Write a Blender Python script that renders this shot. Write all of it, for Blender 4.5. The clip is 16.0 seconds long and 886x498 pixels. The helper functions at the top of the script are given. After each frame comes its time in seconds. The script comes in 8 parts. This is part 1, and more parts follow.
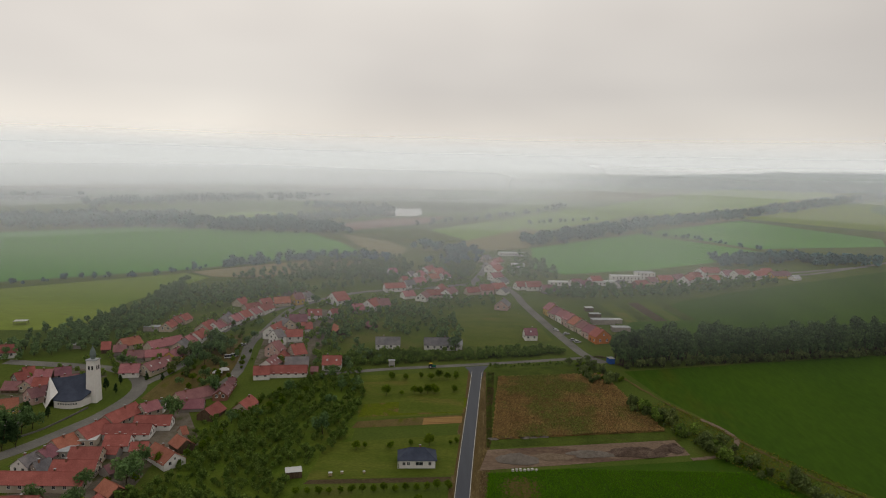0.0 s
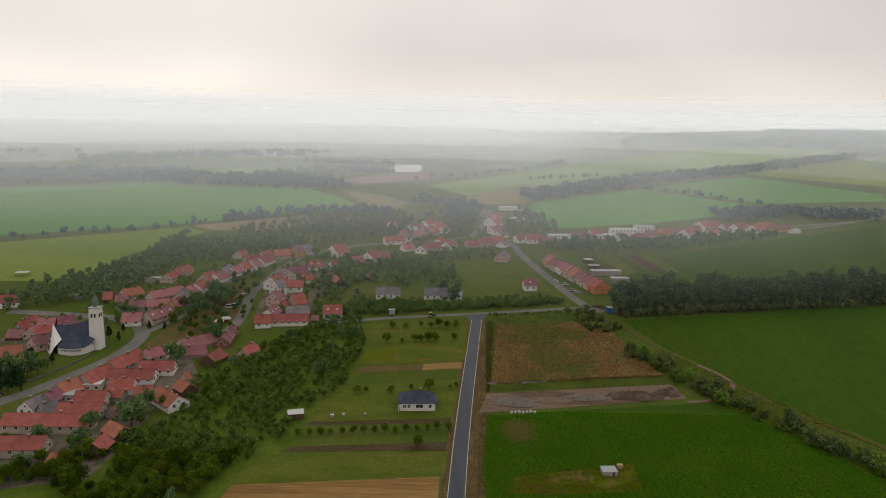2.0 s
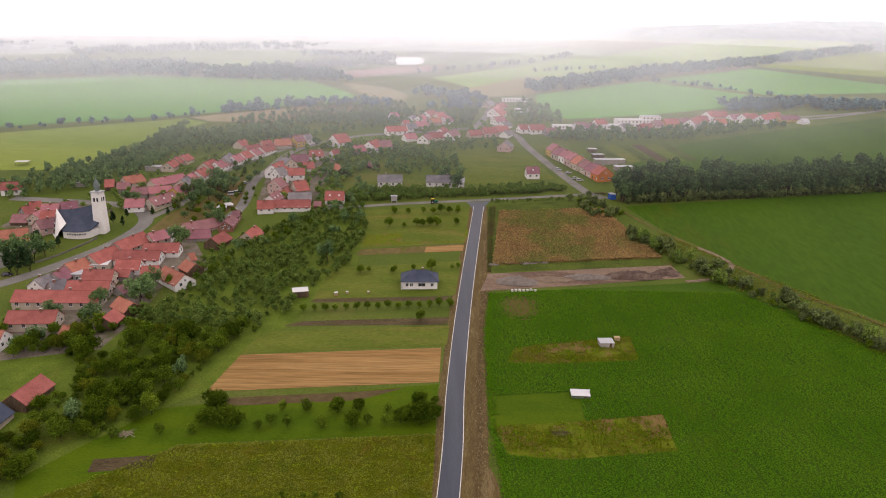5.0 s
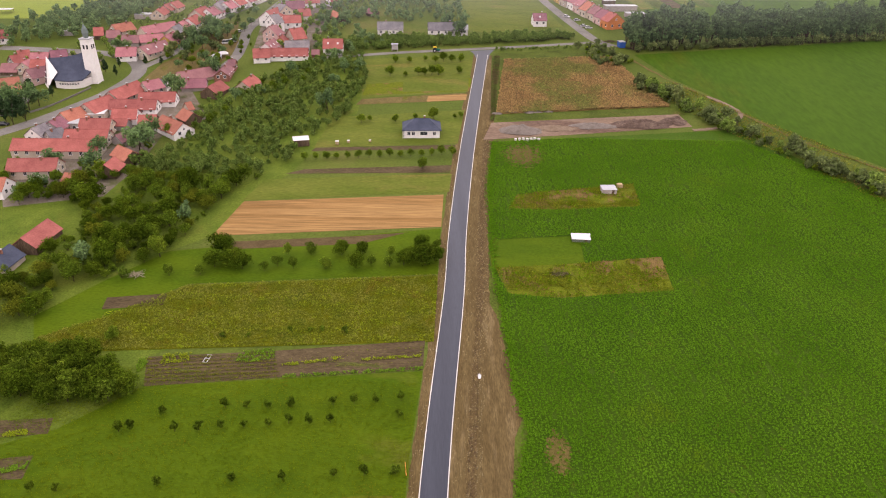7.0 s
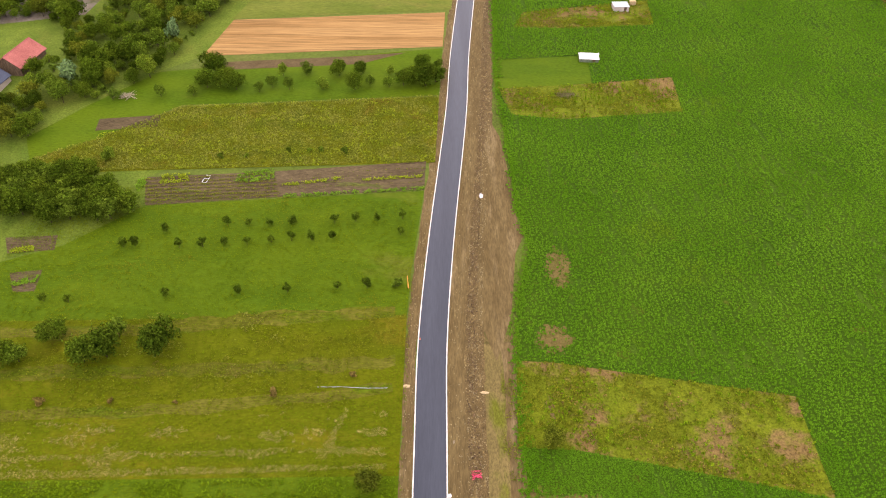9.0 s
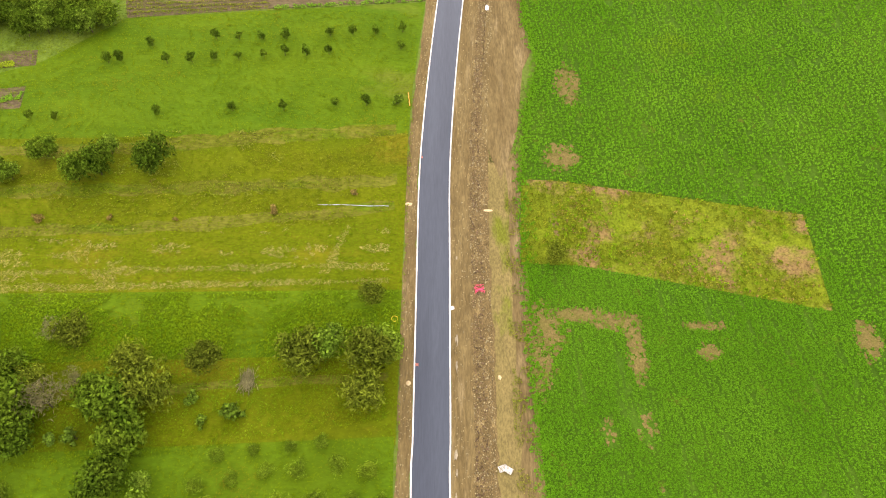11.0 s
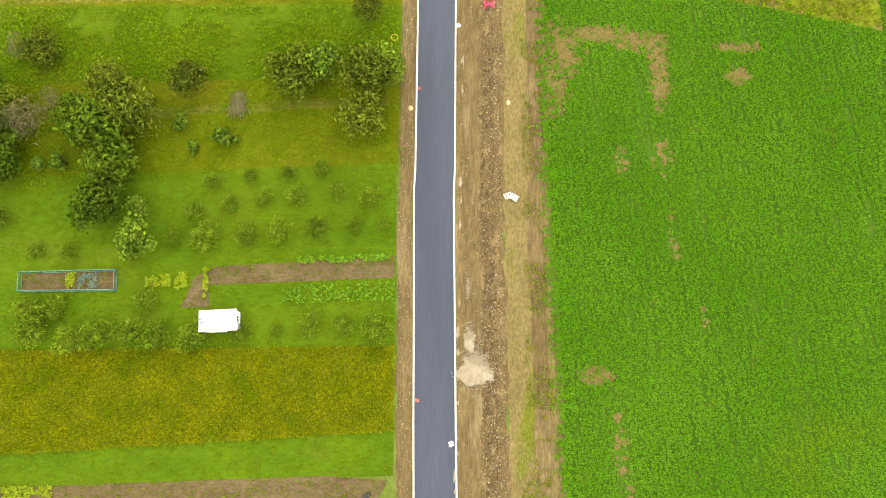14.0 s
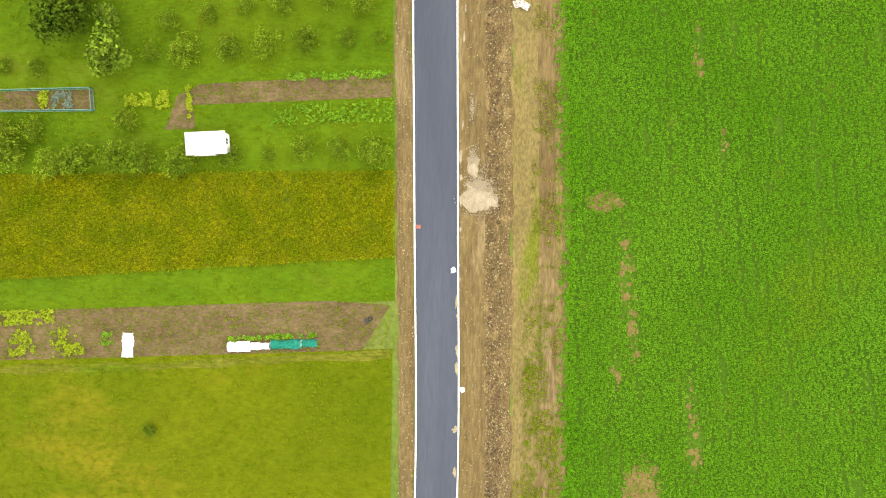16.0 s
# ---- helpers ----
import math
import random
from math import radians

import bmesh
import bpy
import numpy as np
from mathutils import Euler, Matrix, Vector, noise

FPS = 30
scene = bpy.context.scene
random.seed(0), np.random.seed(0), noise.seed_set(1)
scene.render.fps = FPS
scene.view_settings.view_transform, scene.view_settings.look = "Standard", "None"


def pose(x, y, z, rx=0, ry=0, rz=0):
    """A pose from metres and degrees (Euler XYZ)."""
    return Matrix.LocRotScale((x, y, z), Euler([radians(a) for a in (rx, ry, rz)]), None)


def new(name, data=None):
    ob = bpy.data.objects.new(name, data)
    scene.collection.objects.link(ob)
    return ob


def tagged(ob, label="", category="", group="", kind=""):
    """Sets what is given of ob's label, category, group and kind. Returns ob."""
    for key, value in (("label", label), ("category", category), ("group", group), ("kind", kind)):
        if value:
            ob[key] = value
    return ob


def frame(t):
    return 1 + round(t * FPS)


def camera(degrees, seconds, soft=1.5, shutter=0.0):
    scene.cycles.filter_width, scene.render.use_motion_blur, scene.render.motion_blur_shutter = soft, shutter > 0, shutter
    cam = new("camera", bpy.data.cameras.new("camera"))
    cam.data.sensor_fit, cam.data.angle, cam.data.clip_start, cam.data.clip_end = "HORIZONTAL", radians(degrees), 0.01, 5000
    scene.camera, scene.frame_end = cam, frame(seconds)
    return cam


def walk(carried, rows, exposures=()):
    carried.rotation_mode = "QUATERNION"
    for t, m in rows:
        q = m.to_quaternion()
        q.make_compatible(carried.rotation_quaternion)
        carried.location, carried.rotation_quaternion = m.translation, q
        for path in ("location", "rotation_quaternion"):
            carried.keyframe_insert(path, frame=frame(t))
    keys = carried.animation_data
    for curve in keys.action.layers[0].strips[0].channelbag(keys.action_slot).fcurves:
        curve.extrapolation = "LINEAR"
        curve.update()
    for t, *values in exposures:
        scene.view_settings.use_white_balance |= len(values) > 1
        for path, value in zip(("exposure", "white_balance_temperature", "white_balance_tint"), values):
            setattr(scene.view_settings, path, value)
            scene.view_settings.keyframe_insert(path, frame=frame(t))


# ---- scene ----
cam = camera(65.1, 16.0, soft=1.1)
PATH = [
    (0, -2.21, -2.74, 131.84, 84.2, -1.29, -0.06),
    (0.5, -2.24, -3.07, 130.39, 83.4, -1.33, -0.04),
    (1, -2.3, -3.32, 128.98, 82.6, -1.27, -0.03),
    (1.5, -2.14, -3.43, 127.52, 81.81, -1.21, -0.11),
    (2, -1.99, -3.54, 126.13, 80.9, -1.21, -0.08),
    (2.5, -1.86, -3.79, 124.62, 79.76, -1.19, -0.05),
    (3, -1.76, -3.89, 123.27, 78.58, -1.2, 0.03),
    (5.5, -1.06, -5.04, 115.98, 70.45, -1, 0.19),
    (6, -0.95, -5.29, 114.58, 67.58, -0.97, 0.25),
    (6.5, -0.82, -5.61, 113.26, 64.6, -0.89, 0.31),
    (7, -0.68, -5.94, 111.84, 61.56, -0.84, 0.38),
    (7.5, -0.64, -6.21, 110.22, 58.38, -0.83, 0.38),
    (8, -0.61, -6.31, 108.67, 55.11, -0.75, 0.43),
    (8.5, -0.5, -6.48, 107.23, 51.87, -0.68, 0.45),
    (9, -0.41, -6.77, 105.88, 48.62, -0.69, 0.49),
    (11.5, -0.41, -7.49, 98.98, 32.17, -0.51, 0.68),
    (12, -0.25, -7.34, 97.91, 28.62, -0.43, 0.71),
    (12.5, -0.17, -7.04, 96.64, 25.12, -0.32, 0.82),
    (13, -0.05, -6.92, 95.41, 21.61, -0.23, 0.96),
    (13.5, -0.09, -6.86, 94.1, 18.12, -0.2, 1.07),
    (14, -0.08, -6.8, 92.83, 14.62, -0.23, 1.11),
    (14.5, -0.13, -6.74, 91.54, 11.05, -0.16, 1.15),
    (15, -0.1, -6.65, 90.23, 7.47, -0.12, 1.16),
    (15.5, -0.09, -6.46, 88.94, 3.88, -0.08, 1.16),
    (16, 0.01, -6.14, 87.77, 0.18, -0.01, 1.23),
]

EXPOSURES = [(0, -1.12, 6500, 8), (1.5, -0.97, 6500, 9), (3, -0.72, 6500, 11), (5.5, 0.2, 6500, 24), (7, 0.62, 6500, 26), (9, 1.07, 6500, 24), (11.5, 1.62, 6500, 12), (16, 1.65, 6500, 6)]
walk(cam, [(t, pose(x, y, z, rx, ry, rz)) for t, x, y, z, rx, ry, rz in PATH], EXPOSURES)

# ---------------------------------------------------------------- light
SUN_UP, SUN_TURN = 38.0, -25.0
world = bpy.data.worlds.new("overcast")
scene.world = world
world.use_nodes = True
wn, wl = world.node_tree.nodes, world.node_tree.links
wn.clear()
w_out = wn.new("ShaderNodeOutputWorld")
w_bg = wn.new("ShaderNodeBackground")
w_bg.inputs["Strength"].default_value = 1.72
w_sky = wn.new("ShaderNodeTexSky")
w_sky.sky_type = "NISHITA"
w_sky.sun_disc = False
w_sky.sun_elevation = radians(SUN_UP)
w_sky.sun_rotation = radians(SUN_TURN)
w_dim = wn.new("ShaderNodeVectorMath")
w_dim.operation = "SCALE"
w_dim.inputs["Scale"].default_value = 0.08
wl.new(w_sky.outputs[0], w_dim.inputs[0])
w_co = wn.new("ShaderNodeTexCoord")
w_sep = wn.new("ShaderNodeSeparateXYZ")
wl.new(w_co.outputs["Generated"], w_sep.inputs[0])
# the cloud deck: flattened noise, darker patches overhead, a pale band above the hills
w_map = wn.new("ShaderNodeMapping")
w_map.inputs["Scale"].default_value = (1.6, 1.6, 4.0)
wl.new(w_co.outputs["Generated"], w_map.inputs[0])
w_noise = wn.new("ShaderNodeTexNoise")
w_noise.inputs["Scale"].default_value = 1.6
w_noise.inputs["Detail"].default_value = 2.0
w_noise.inputs["Roughness"].default_value = 0.45
wl.new(w_map.outputs[0], w_noise.inputs["Vector"])
w_ramp = wn.new("ShaderNodeValToRGB")
w_ramp.color_ramp.elements[0].position = 0.3
w_ramp.color_ramp.elements[0].color = (0.82, 0.78, 0.755, 1)
w_ramp.color_ramp.elements[1].position = 0.72
w_ramp.color_ramp.elements[1].color = (0.98, 0.94, 0.90, 1)
wl.new(w_noise.outputs["Fac"], w_ramp.inputs[0])
w_band = wn.new("ShaderNodeValToRGB")
cr = w_band.color_ramp
cr.elements[0].position, cr.elements[0].color = 0.0, (0.62, 0.64, 0.64, 1)
cr.elements[1].position, cr.elements[1].color = 1.0, (1.25, 1.24, 1.23, 1)
for pos, col in ((0.49, (0.62, 0.64, 0.64, 1)), (0.512, (1.24, 1.185, 1.12, 1)), (0.53, (1.16, 1.115, 1.065, 1)),
                 (0.56, (1.03, 0.995, 0.965, 1)), (0.61, (1.12, 1.075, 1.03, 1)), (0.72, (1.28, 1.255, 1.23, 1))):
    e = cr.elements.new(pos)
    e.color = col
w_half = wn.new("ShaderNodeMath")
w_half.operation = "MULTIPLY_ADD"
w_half.inputs[1].default_value = 0.5
w_half.inputs[2].default_value = 0.5
wl.new(w_sep.outputs["Z"], w_half.inputs[0])
wl.new(w_half.outputs[0], w_band.inputs[0])
w_mul = wn.new("ShaderNodeVectorMath")
w_mul.operation = "MULTIPLY"
wl.new(w_ramp.outputs[0], w_mul.inputs[0])
wl.new(w_band.outputs[0], w_mul.inputs[1])
w_mix = wn.new("ShaderNodeMix")
w_mix.data_type = "RGBA"
w_mix.inputs["Factor"].default_value = 0.92
wl.new(w_dim.outputs[0], w_mix.inputs["A"])
w_side = wn.new("ShaderNodeMapRange")
for key, val in (("From Min", -0.55), ("From Max", 0.55), ("To Min", 1.04), ("To Max", 0.86)):
    w_side.inputs[key].default_value = val
wl.new(w_sep.outputs["X"], w_side.inputs["Value"])
w_even = wn.new("ShaderNodeVectorMath")
w_even.operation = "SCALE"
wl.new(w_mul.outputs[0], w_even.inputs[0])
wl.new(w_side.outputs[0], w_even.inputs["Scale"])
wl.new(w_even.outputs[0], w_mix.inputs["B"])
wl.new(w_mix.outputs["Result"], w_bg.inputs["Color"])
wl.new(w_bg.outputs[0], w_out.inputs[0])

sun_data = bpy.data.lights.new("sun", "SUN")
sun_data.energy, sun_data.angle, sun_data.color = 0.75, radians(25), (1.0, 0.96, 0.9)
sun = new("sun", sun_data)
sun.matrix_world = pose(0, 0, 300, 90 - SUN_UP, 0, 180 + SUN_TURN)


# ---------------------------------------------------------------- materials
def mix_node(nt, fac, a, b, blend="MIX"):
    n = nt.nodes.new("ShaderNodeMix")
    n.data_type, n.blend_type = "RGBA", blend
    for sock, v in ((n.inputs["Factor"], fac), (n.inputs["A"], a), (n.inputs["B"], b)):
        if hasattr(v, "is_linked"):
            nt.links.new(v, sock)
        elif isinstance(v, (int, float)):
            sock.default_value = v
        else:
            sock.default_value = (*v, 1)
    return n.outputs["Result"]


def noise_node(nt, co, scale, detail=4.0, stretch=(1, 1, 1), rough=0.55):
    m = nt.nodes.new("ShaderNodeMapping")
    m.inputs["Scale"].default_value = stretch
    nt.links.new(co, m.inputs[0])
    n = nt.nodes.new("ShaderNodeTexNoise")
    n.inputs["Scale"].default_value, n.inputs["Detail"].default_value, n.inputs["Roughness"].default_value = scale, detail, rough
    nt.links.new(m.outputs[0], n.inputs["Vector"])
    return n.outputs["Fac"]


def ramp_node(nt, fac, stops):
    r = nt.nodes.new("ShaderNodeValToRGB")
    els = r.color_ramp.elements
    els[0].position, els[0].color = stops[0][0], (*stops[0][1], 1)
    els[1].position, els[1].color = stops[-1][0], (*stops[-1][1], 1)
    for p, c in stops[1:-1]:
        els.new(p).color = (*c, 1)
    nt.links.new(fac, r.inputs[0])
    return r.outputs[0]


MATS = {}


def mat(name, a, b, big=0.08, fine=3.0, c=None, patch=0.02, cover=0.55, rough=0.9, bump=0.4, depth=0.05, stretch=(1, 1, 1), turn=0.0,
        fine_amt=0.45, vary=0.0, island=0.0, spec=0.04, metal=0.0, thin=0.0):
    """Two tones in patches of about 1/big metres, a third in larger blotches, and a fine grain that also gives relief."""
    m = bpy.data.materials.new(name)
    m.use_nodes = True
    nt = m.node_tree
    p = nt.nodes["Principled BSDF"]
    co = nt.nodes.new("ShaderNodeTexCoord").outputs["Object"]
    if turn:
        rot = nt.nodes.new("ShaderNodeMapping")
        rot.inputs["Rotation"].default_value = (0, 0, radians(turn))
        nt.links.new(co, rot.inputs[0])
        co = rot.outputs[0]
    n1 = noise_node(nt, co, big, 5, stretch)
    col = ramp_node(nt, n1, [(0.36, a), (0.64, b)])
    if c is not None:
        n2 = noise_node(nt, co, patch, 6, stretch, 0.65)
        f = ramp_node(nt, n2, [(cover, (0, 0, 0)), (cover + 0.1, (1, 1, 1))])
        col = mix_node(nt, f, col, c)
    n3 = noise_node(nt, co, fine, 3, stretch, 0.7)
    grain = ramp_node(nt, n3, [(0.3, (1 - fine_amt,) * 3), (0.7, (1 + fine_amt,) * 3)])
    col = mix_node(nt, 1.0, col, grain, "MULTIPLY")
    if vary:
        info = nt.nodes.new("ShaderNodeObjectInfo")
        v = ramp_node(nt, info.outputs["Random"], [(0.0, (1 - vary, 1 - vary, 1 - vary * 0.8)), (0.5, (1, 1, 1)), (1.0, (1 + vary, 1 + vary * 0.7, 1 + vary * 0.6))])
        col = mix_node(nt, 1.0, col, v, "MULTIPLY")
    if island:
        geo = nt.nodes.new("ShaderNodeNewGeometry")
        v = ramp_node(nt, geo.outputs["Random Per Island"], [(0.0, (1 - island,) * 3), (1.0, (1 + island, 1 + island, 1 + island * 0.6))])
        col = mix_node(nt, 1.0, col, v, "MULTIPLY")
    nt.links.new(col, p.inputs["Base Color"])
    p.inputs["Roughness"].default_value = rough
    p.inputs["Specular IOR Level"].default_value = spec
    p.inputs["Metallic"].default_value = metal
    if bump:
        b_ = nt.nodes.new("ShaderNodeBump")
        b_.inputs["Strength"].default_value, b_.inputs["Distance"].default_value = bump, depth
        nt.links.new(n3, b_.inputs["Height"])
        nt.links.new(b_.outputs[0], p.inputs["Normal"])
    if island and thin:
        # leaves let part of the light through
        ts = nt.nodes.new("ShaderNodeBsdfTranslucent")
        nt.links.new(mix_node(nt, 1.0, col, (1.25, 1.3, 1.0), "MULTIPLY"), ts.inputs["Color"])
        ms = nt.nodes.new("ShaderNodeMixShader")
        ms.inputs[0].default_value = thin
        nt.links.new(p.outputs[0], ms.inputs[1])
        nt.links.new(ts.outputs[0], ms.inputs[2])
        nt.links.new(ms.outputs[0], nt.nodes["Material Output"].inputs["Surface"])
    MATS[name] = m
    return m


# land
mat("asphalt", (0.0175, 0.0212, 0.031), (0.0255, 0.0305, 0.042), 0.25, 5, rough=0.5, spec=0.2, fine_amt=0.16, depth=0.01, stretch=(1, 0.015, 1))
mat("old_asphalt", (0.1052, 0.1005, 0.0909), (0.1435, 0.1363, 0.1244), 0.1, 1.2, rough=0.9, fine_amt=0.15)
mat("concrete", (0.352, 0.3392, 0.3136), (0.4608, 0.4416, 0.4096), 0.6, 4, rough=0.9, fine_amt=0.15)
mat("dirt", (0.0624, 0.0437, 0.0171), (0.0832, 0.0604, 0.0246), 0.5, 3.5, c=(0.104, 0.0769, 0.0358), patch=0.3, cover=0.56, stretch=(1, 0.15, 1), fine_amt=0.35)
mat("rubble", (0.0546, 0.0381, 0.0149), (0.0786, 0.0552, 0.023), 1.1, 6, c=(0.1092, 0.0784, 0.0318), patch=0.8, stretch=(1, 0.5, 1), fine_amt=0.55)
mat("dry_verge", (0.0977, 0.0749, 0.0271), (0.0769, 0.0604, 0.0208), 0.35, 4, c=(0.0645, 0.0687, 0.0083), patch=0.12, cover=0.55, stretch=(1, 0.4, 1), fine_amt=0.35)
mat("soil", (0.0534, 0.0379, 0.0167), (0.0731, 0.0531, 0.0248), 0.5, 4, stretch=(0.5, 1, 1), fine_amt=0.3)
mat("dark_soil", (0.0455, 0.0336, 0.0172), (0.0653, 0.0494, 0.0256), 0.4, 3, c=(0.0514, 0.0593, 0.0124), patch=0.25, cover=0.58, stretch=(0.3, 1, 1))
mat("stubble", (0.166, 0.0957, 0.0336), (0.215, 0.133, 0.052), 0.12, 2, c=(0.1441, 0.0815, 0.0276), patch=0.1, stretch=(0.03, 1.0, 1), fine_amt=0.45, turn=-1)
mat("meadow", (0.042, 0.057, 0.0006), (0.057, 0.067, 0.001), 0.09, 2.5, c=(0.078, 0.073, 0.003), patch=0.06, cover=0.54, stretch=(0.45, 1, 1), fine_amt=0.2)
mat("lush_meadow", (0.0333, 0.0624, 0.0013), (0.0458, 0.0749, 0.0017), 0.12, 2.5, c=(0.0582, 0.0728, 0.0062), patch=0.05, cover=0.6, stretch=(0.4, 1, 1), fine_amt=0.2)
mat("far_lawn", (0.056, 0.077, 0.009), (0.077, 0.092, 0.0135), 0.12, 1.5, c=(0.092, 0.088, 0.018), patch=0.05, cover=0.55, stretch=(0.4, 1, 1), fine_amt=0.25)
mat("orchard_grass", (0.04712, 0.07479, 0.0077), (0.07074, 0.09828, 0.01155), 0.15, 2, c=(0.0699, 0.0874, 0.0116), patch=0.05, cover=0.56, fine_amt=0.35)
mat("yard", (0.0957, 0.079, 0.0574), (0.1291, 0.1124, 0.0909), 0.3, 2, c=(0.0574, 0.0622, 0.0239), patch=0.08, cover=0.52, fine_amt=0.25)
mat("rough_grass", (0.0325, 0.0475, 0.007), (0.0524, 0.0698, 0.01), 0.1, 2, c=(0.0698, 0.0624, 0.015), patch=0.08, cover=0.6)
mat("flower_meadow", (0.0622, 0.0742, 0.002), (0.0813, 0.0861, 0.0024), 0.3, 3, c=(0.0527, 0.0718, 0.0048), patch=0.12, cover=0.56, fine_amt=0.45)
mat("crop_floor", (0.02403, 0.05388, 0.00304), (0.0315, 0.06339, 0.00394), 0.06, 4, c=(0.05, 0.066, 0.006), patch=0.3, cover=0.6, fine_amt=0.35)
mat("crop_far", (0.02588, 0.05712, 0.00255), (0.0357, 0.0714, 0.0034), 0.012, 0.5, c=(0.0527, 0.0618, 0.0036), patch=0.008, cover=0.56, stretch=(1, 0.25, 1), fine_amt=0.15)
mat("crop_far_left", (0.06158, 0.16245, 0.02585), (0.07702, 0.18605, 0.0311), 0.008, 0.3, c=(0.0641, 0.1277, 0.0224), patch=0.006, cover=0.58, stretch=(0.4, 1, 1), fine_amt=0.1)
mat("pale_crop", (0.13398, 0.20543, 0.046), (0.16744, 0.23474, 0.05741), 0.01, 0.2, fine_amt=0.1, stretch=(0.3, 1, 1))
mat("yellow_crop", (0.10201, 0.14842, 0.0173), (0.13199, 0.16947, 0.02291), 0.015, 0.3, fine_amt=0.12, stretch=(0.25, 1, 1))
mat("far_plough", (0.1572, 0.0946, 0.0718), (0.1922, 0.1241, 0.0999), 0.01, 0.2, fine_amt=0.1, stretch=(0.3, 1, 1))
mat("far_stubble", (0.14462, 0.12815, 0.05783), (0.17682, 0.15314, 0.07123), 0.01, 0.2, fine_amt=0.1, stretch=(0.3, 1, 1))
mat("dry_maize", (0.1248, 0.0744, 0.0286), (0.156, 0.0972, 0.0364), 0.25, 1.6, c=(0.0936, 0.0915, 0.026), patch=0.035, cover=0.54, stretch=(0.5, 1, 1))
mat("weeds", (0.0593, 0.0769, 0.0035), (0.0727, 0.0895, 0.0041), 0.25, 2.5, c=(0.105, 0.07, 0.024), patch=0.09, cover=0.52, fine_amt=0.45)
mat("bare_soil", (0.0854, 0.063, 0.0207), (0.0682, 0.0587, 0.0144), 0.6, 4, c=(0.0427, 0.0695, 0.0032), patch=0.4, cover=0.58, fine_amt=0.35)
mat("gravel", (0.104, 0.0895, 0.0749), (0.1373, 0.1185, 0.102), 0.5, 5, fine_amt=0.35)
mat("lane_dust", (0.1165, 0.0853, 0.0582), (0.1456, 0.1103, 0.079), 0.5, 4, fine_amt=0.3)
mat("pond_water", (0.05, 0.06, 0.06), (0.06, 0.07, 0.07), 0.02, 0.2, rough=0.08, bump=0.05, spec=0.8, fine_amt=0.05)
# village foliage, paled and blued in its base colour to imitate haze
mat("hazed_village_leaf", (0.078, 0.135, 0.054), (0.1105, 0.1728, 0.072), 0.3, 2, vary=0.2, island=0.4, rough=0.8, bump=0, thin=0.3)
# far woods and hill: the blue of distant haze is mixed into this leaf colour
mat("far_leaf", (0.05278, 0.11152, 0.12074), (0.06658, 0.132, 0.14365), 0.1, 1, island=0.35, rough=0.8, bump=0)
# plants
mat("crop_leaf", (0.03954, 0.10054, 0.00348), (0.05341, 0.12113, 0.0058), 0.05, 2, island=0.28, rough=0.7, bump=0, fine_amt=0.15, c=(0.0586, 0.1082, 0.004), patch=0.03, cover=0.6, spec=0.0)
mat("grass_leaf", (0.05508, 0.08613, 0.00149), (0.079, 0.10292, 0.00195), 0.08, 2, island=0.25, rough=0.8, bump=0, fine_amt=0.15, c=(0.0874, 0.0832, 0.005), patch=0.08, cover=0.58, spec=0.0)
mat("flower_leaf", (0.0612, 0.0823, 0.0015), (0.1034, 0.1071, 0.0023), 0.3, 2, island=0.45, rough=0.8, bump=0, fine_amt=0.15, spec=0.0)
mat("dry_leaf", (0.1631, 0.1011, 0.0428), (0.2054, 0.1347, 0.0553), 0.1, 2, island=0.45, rough=0.8, bump=0, c=(0.1087, 0.1122, 0.0302), patch=0.03, cover=0.48)
mat("straw_leaf", (0.135, 0.116, 0.03), (0.172, 0.148, 0.042), 0.1, 2, island=0.3, rough=0.8, bump=0)
mat("orchard_leaf", (0.06162, 0.10448, 0.00928), (0.09644, 0.14199, 0.01365), 0.5, 3, vary=0.3, island=0.55, rough=0.75, bump=0, spec=0.0, thin=0.3)
mat("lush_leaf", (0.03715, 0.06773, 0.00506), (0.0579, 0.0874, 0.00718), 0.5, 3, vary=0.3, island=0.55, rough=0.75, bump=0, spec=0.0, thin=0.25)
mat("spray_leaf", (0.06323, 0.1014, 0.00624), (0.08892, 0.12371, 0.00936), 0.5, 3, vary=0.2, island=0.45, rough=0.75, bump=0, spec=0.0, thin=0.2)
mat("weed_leaf", (0.0666, 0.0874, 0.005), (0.0957, 0.102, 0.0083), 0.3, 2, island=0.45, rough=0.8, bump=0, c=(0.1, 0.085, 0.02), patch=0.14, cover=0.56, spec=0.0)
# orchard_leaf again for distant trees, with haze lightening and blue painted in
mat("hazed_orchard_leaf", (0.10177, 0.16284, 0.0354), (0.14927, 0.21033, 0.05015), 0.3, 2, vary=0.25, island=0.45, rough=0.8, bump=0, spec=0.0, thin=0.35)
mat("brown_leaf", (0.098, 0.072, 0.019), (0.135, 0.1, 0.028), 0.5, 3, island=0.4, rough=0.85, bump=0, spec=0.0)
mat("clover_leaf", (0.05544, 0.10102, 0.00271), (0.07885, 0.1232, 0.00394), 0.15, 2, island=0.4, rough=0.8, bump=0, spec=0.0)
mat("pale_weed_leaf", (0.074, 0.095, 0.007), (0.115, 0.125, 0.02), 0.2, 2, island=0.45, rough=0.8, bump=0, c=(0.1, 0.085, 0.012), patch=0.08, cover=0.57, spec=0.0)
mat("site_earth", (0.115, 0.08, 0.055), (0.145, 0.105, 0.075), 0.15, 2, c=(0.085, 0.056, 0.04), patch=0.06, cover=0.52, stretch=(0.3, 1, 1), fine_amt=0.35)
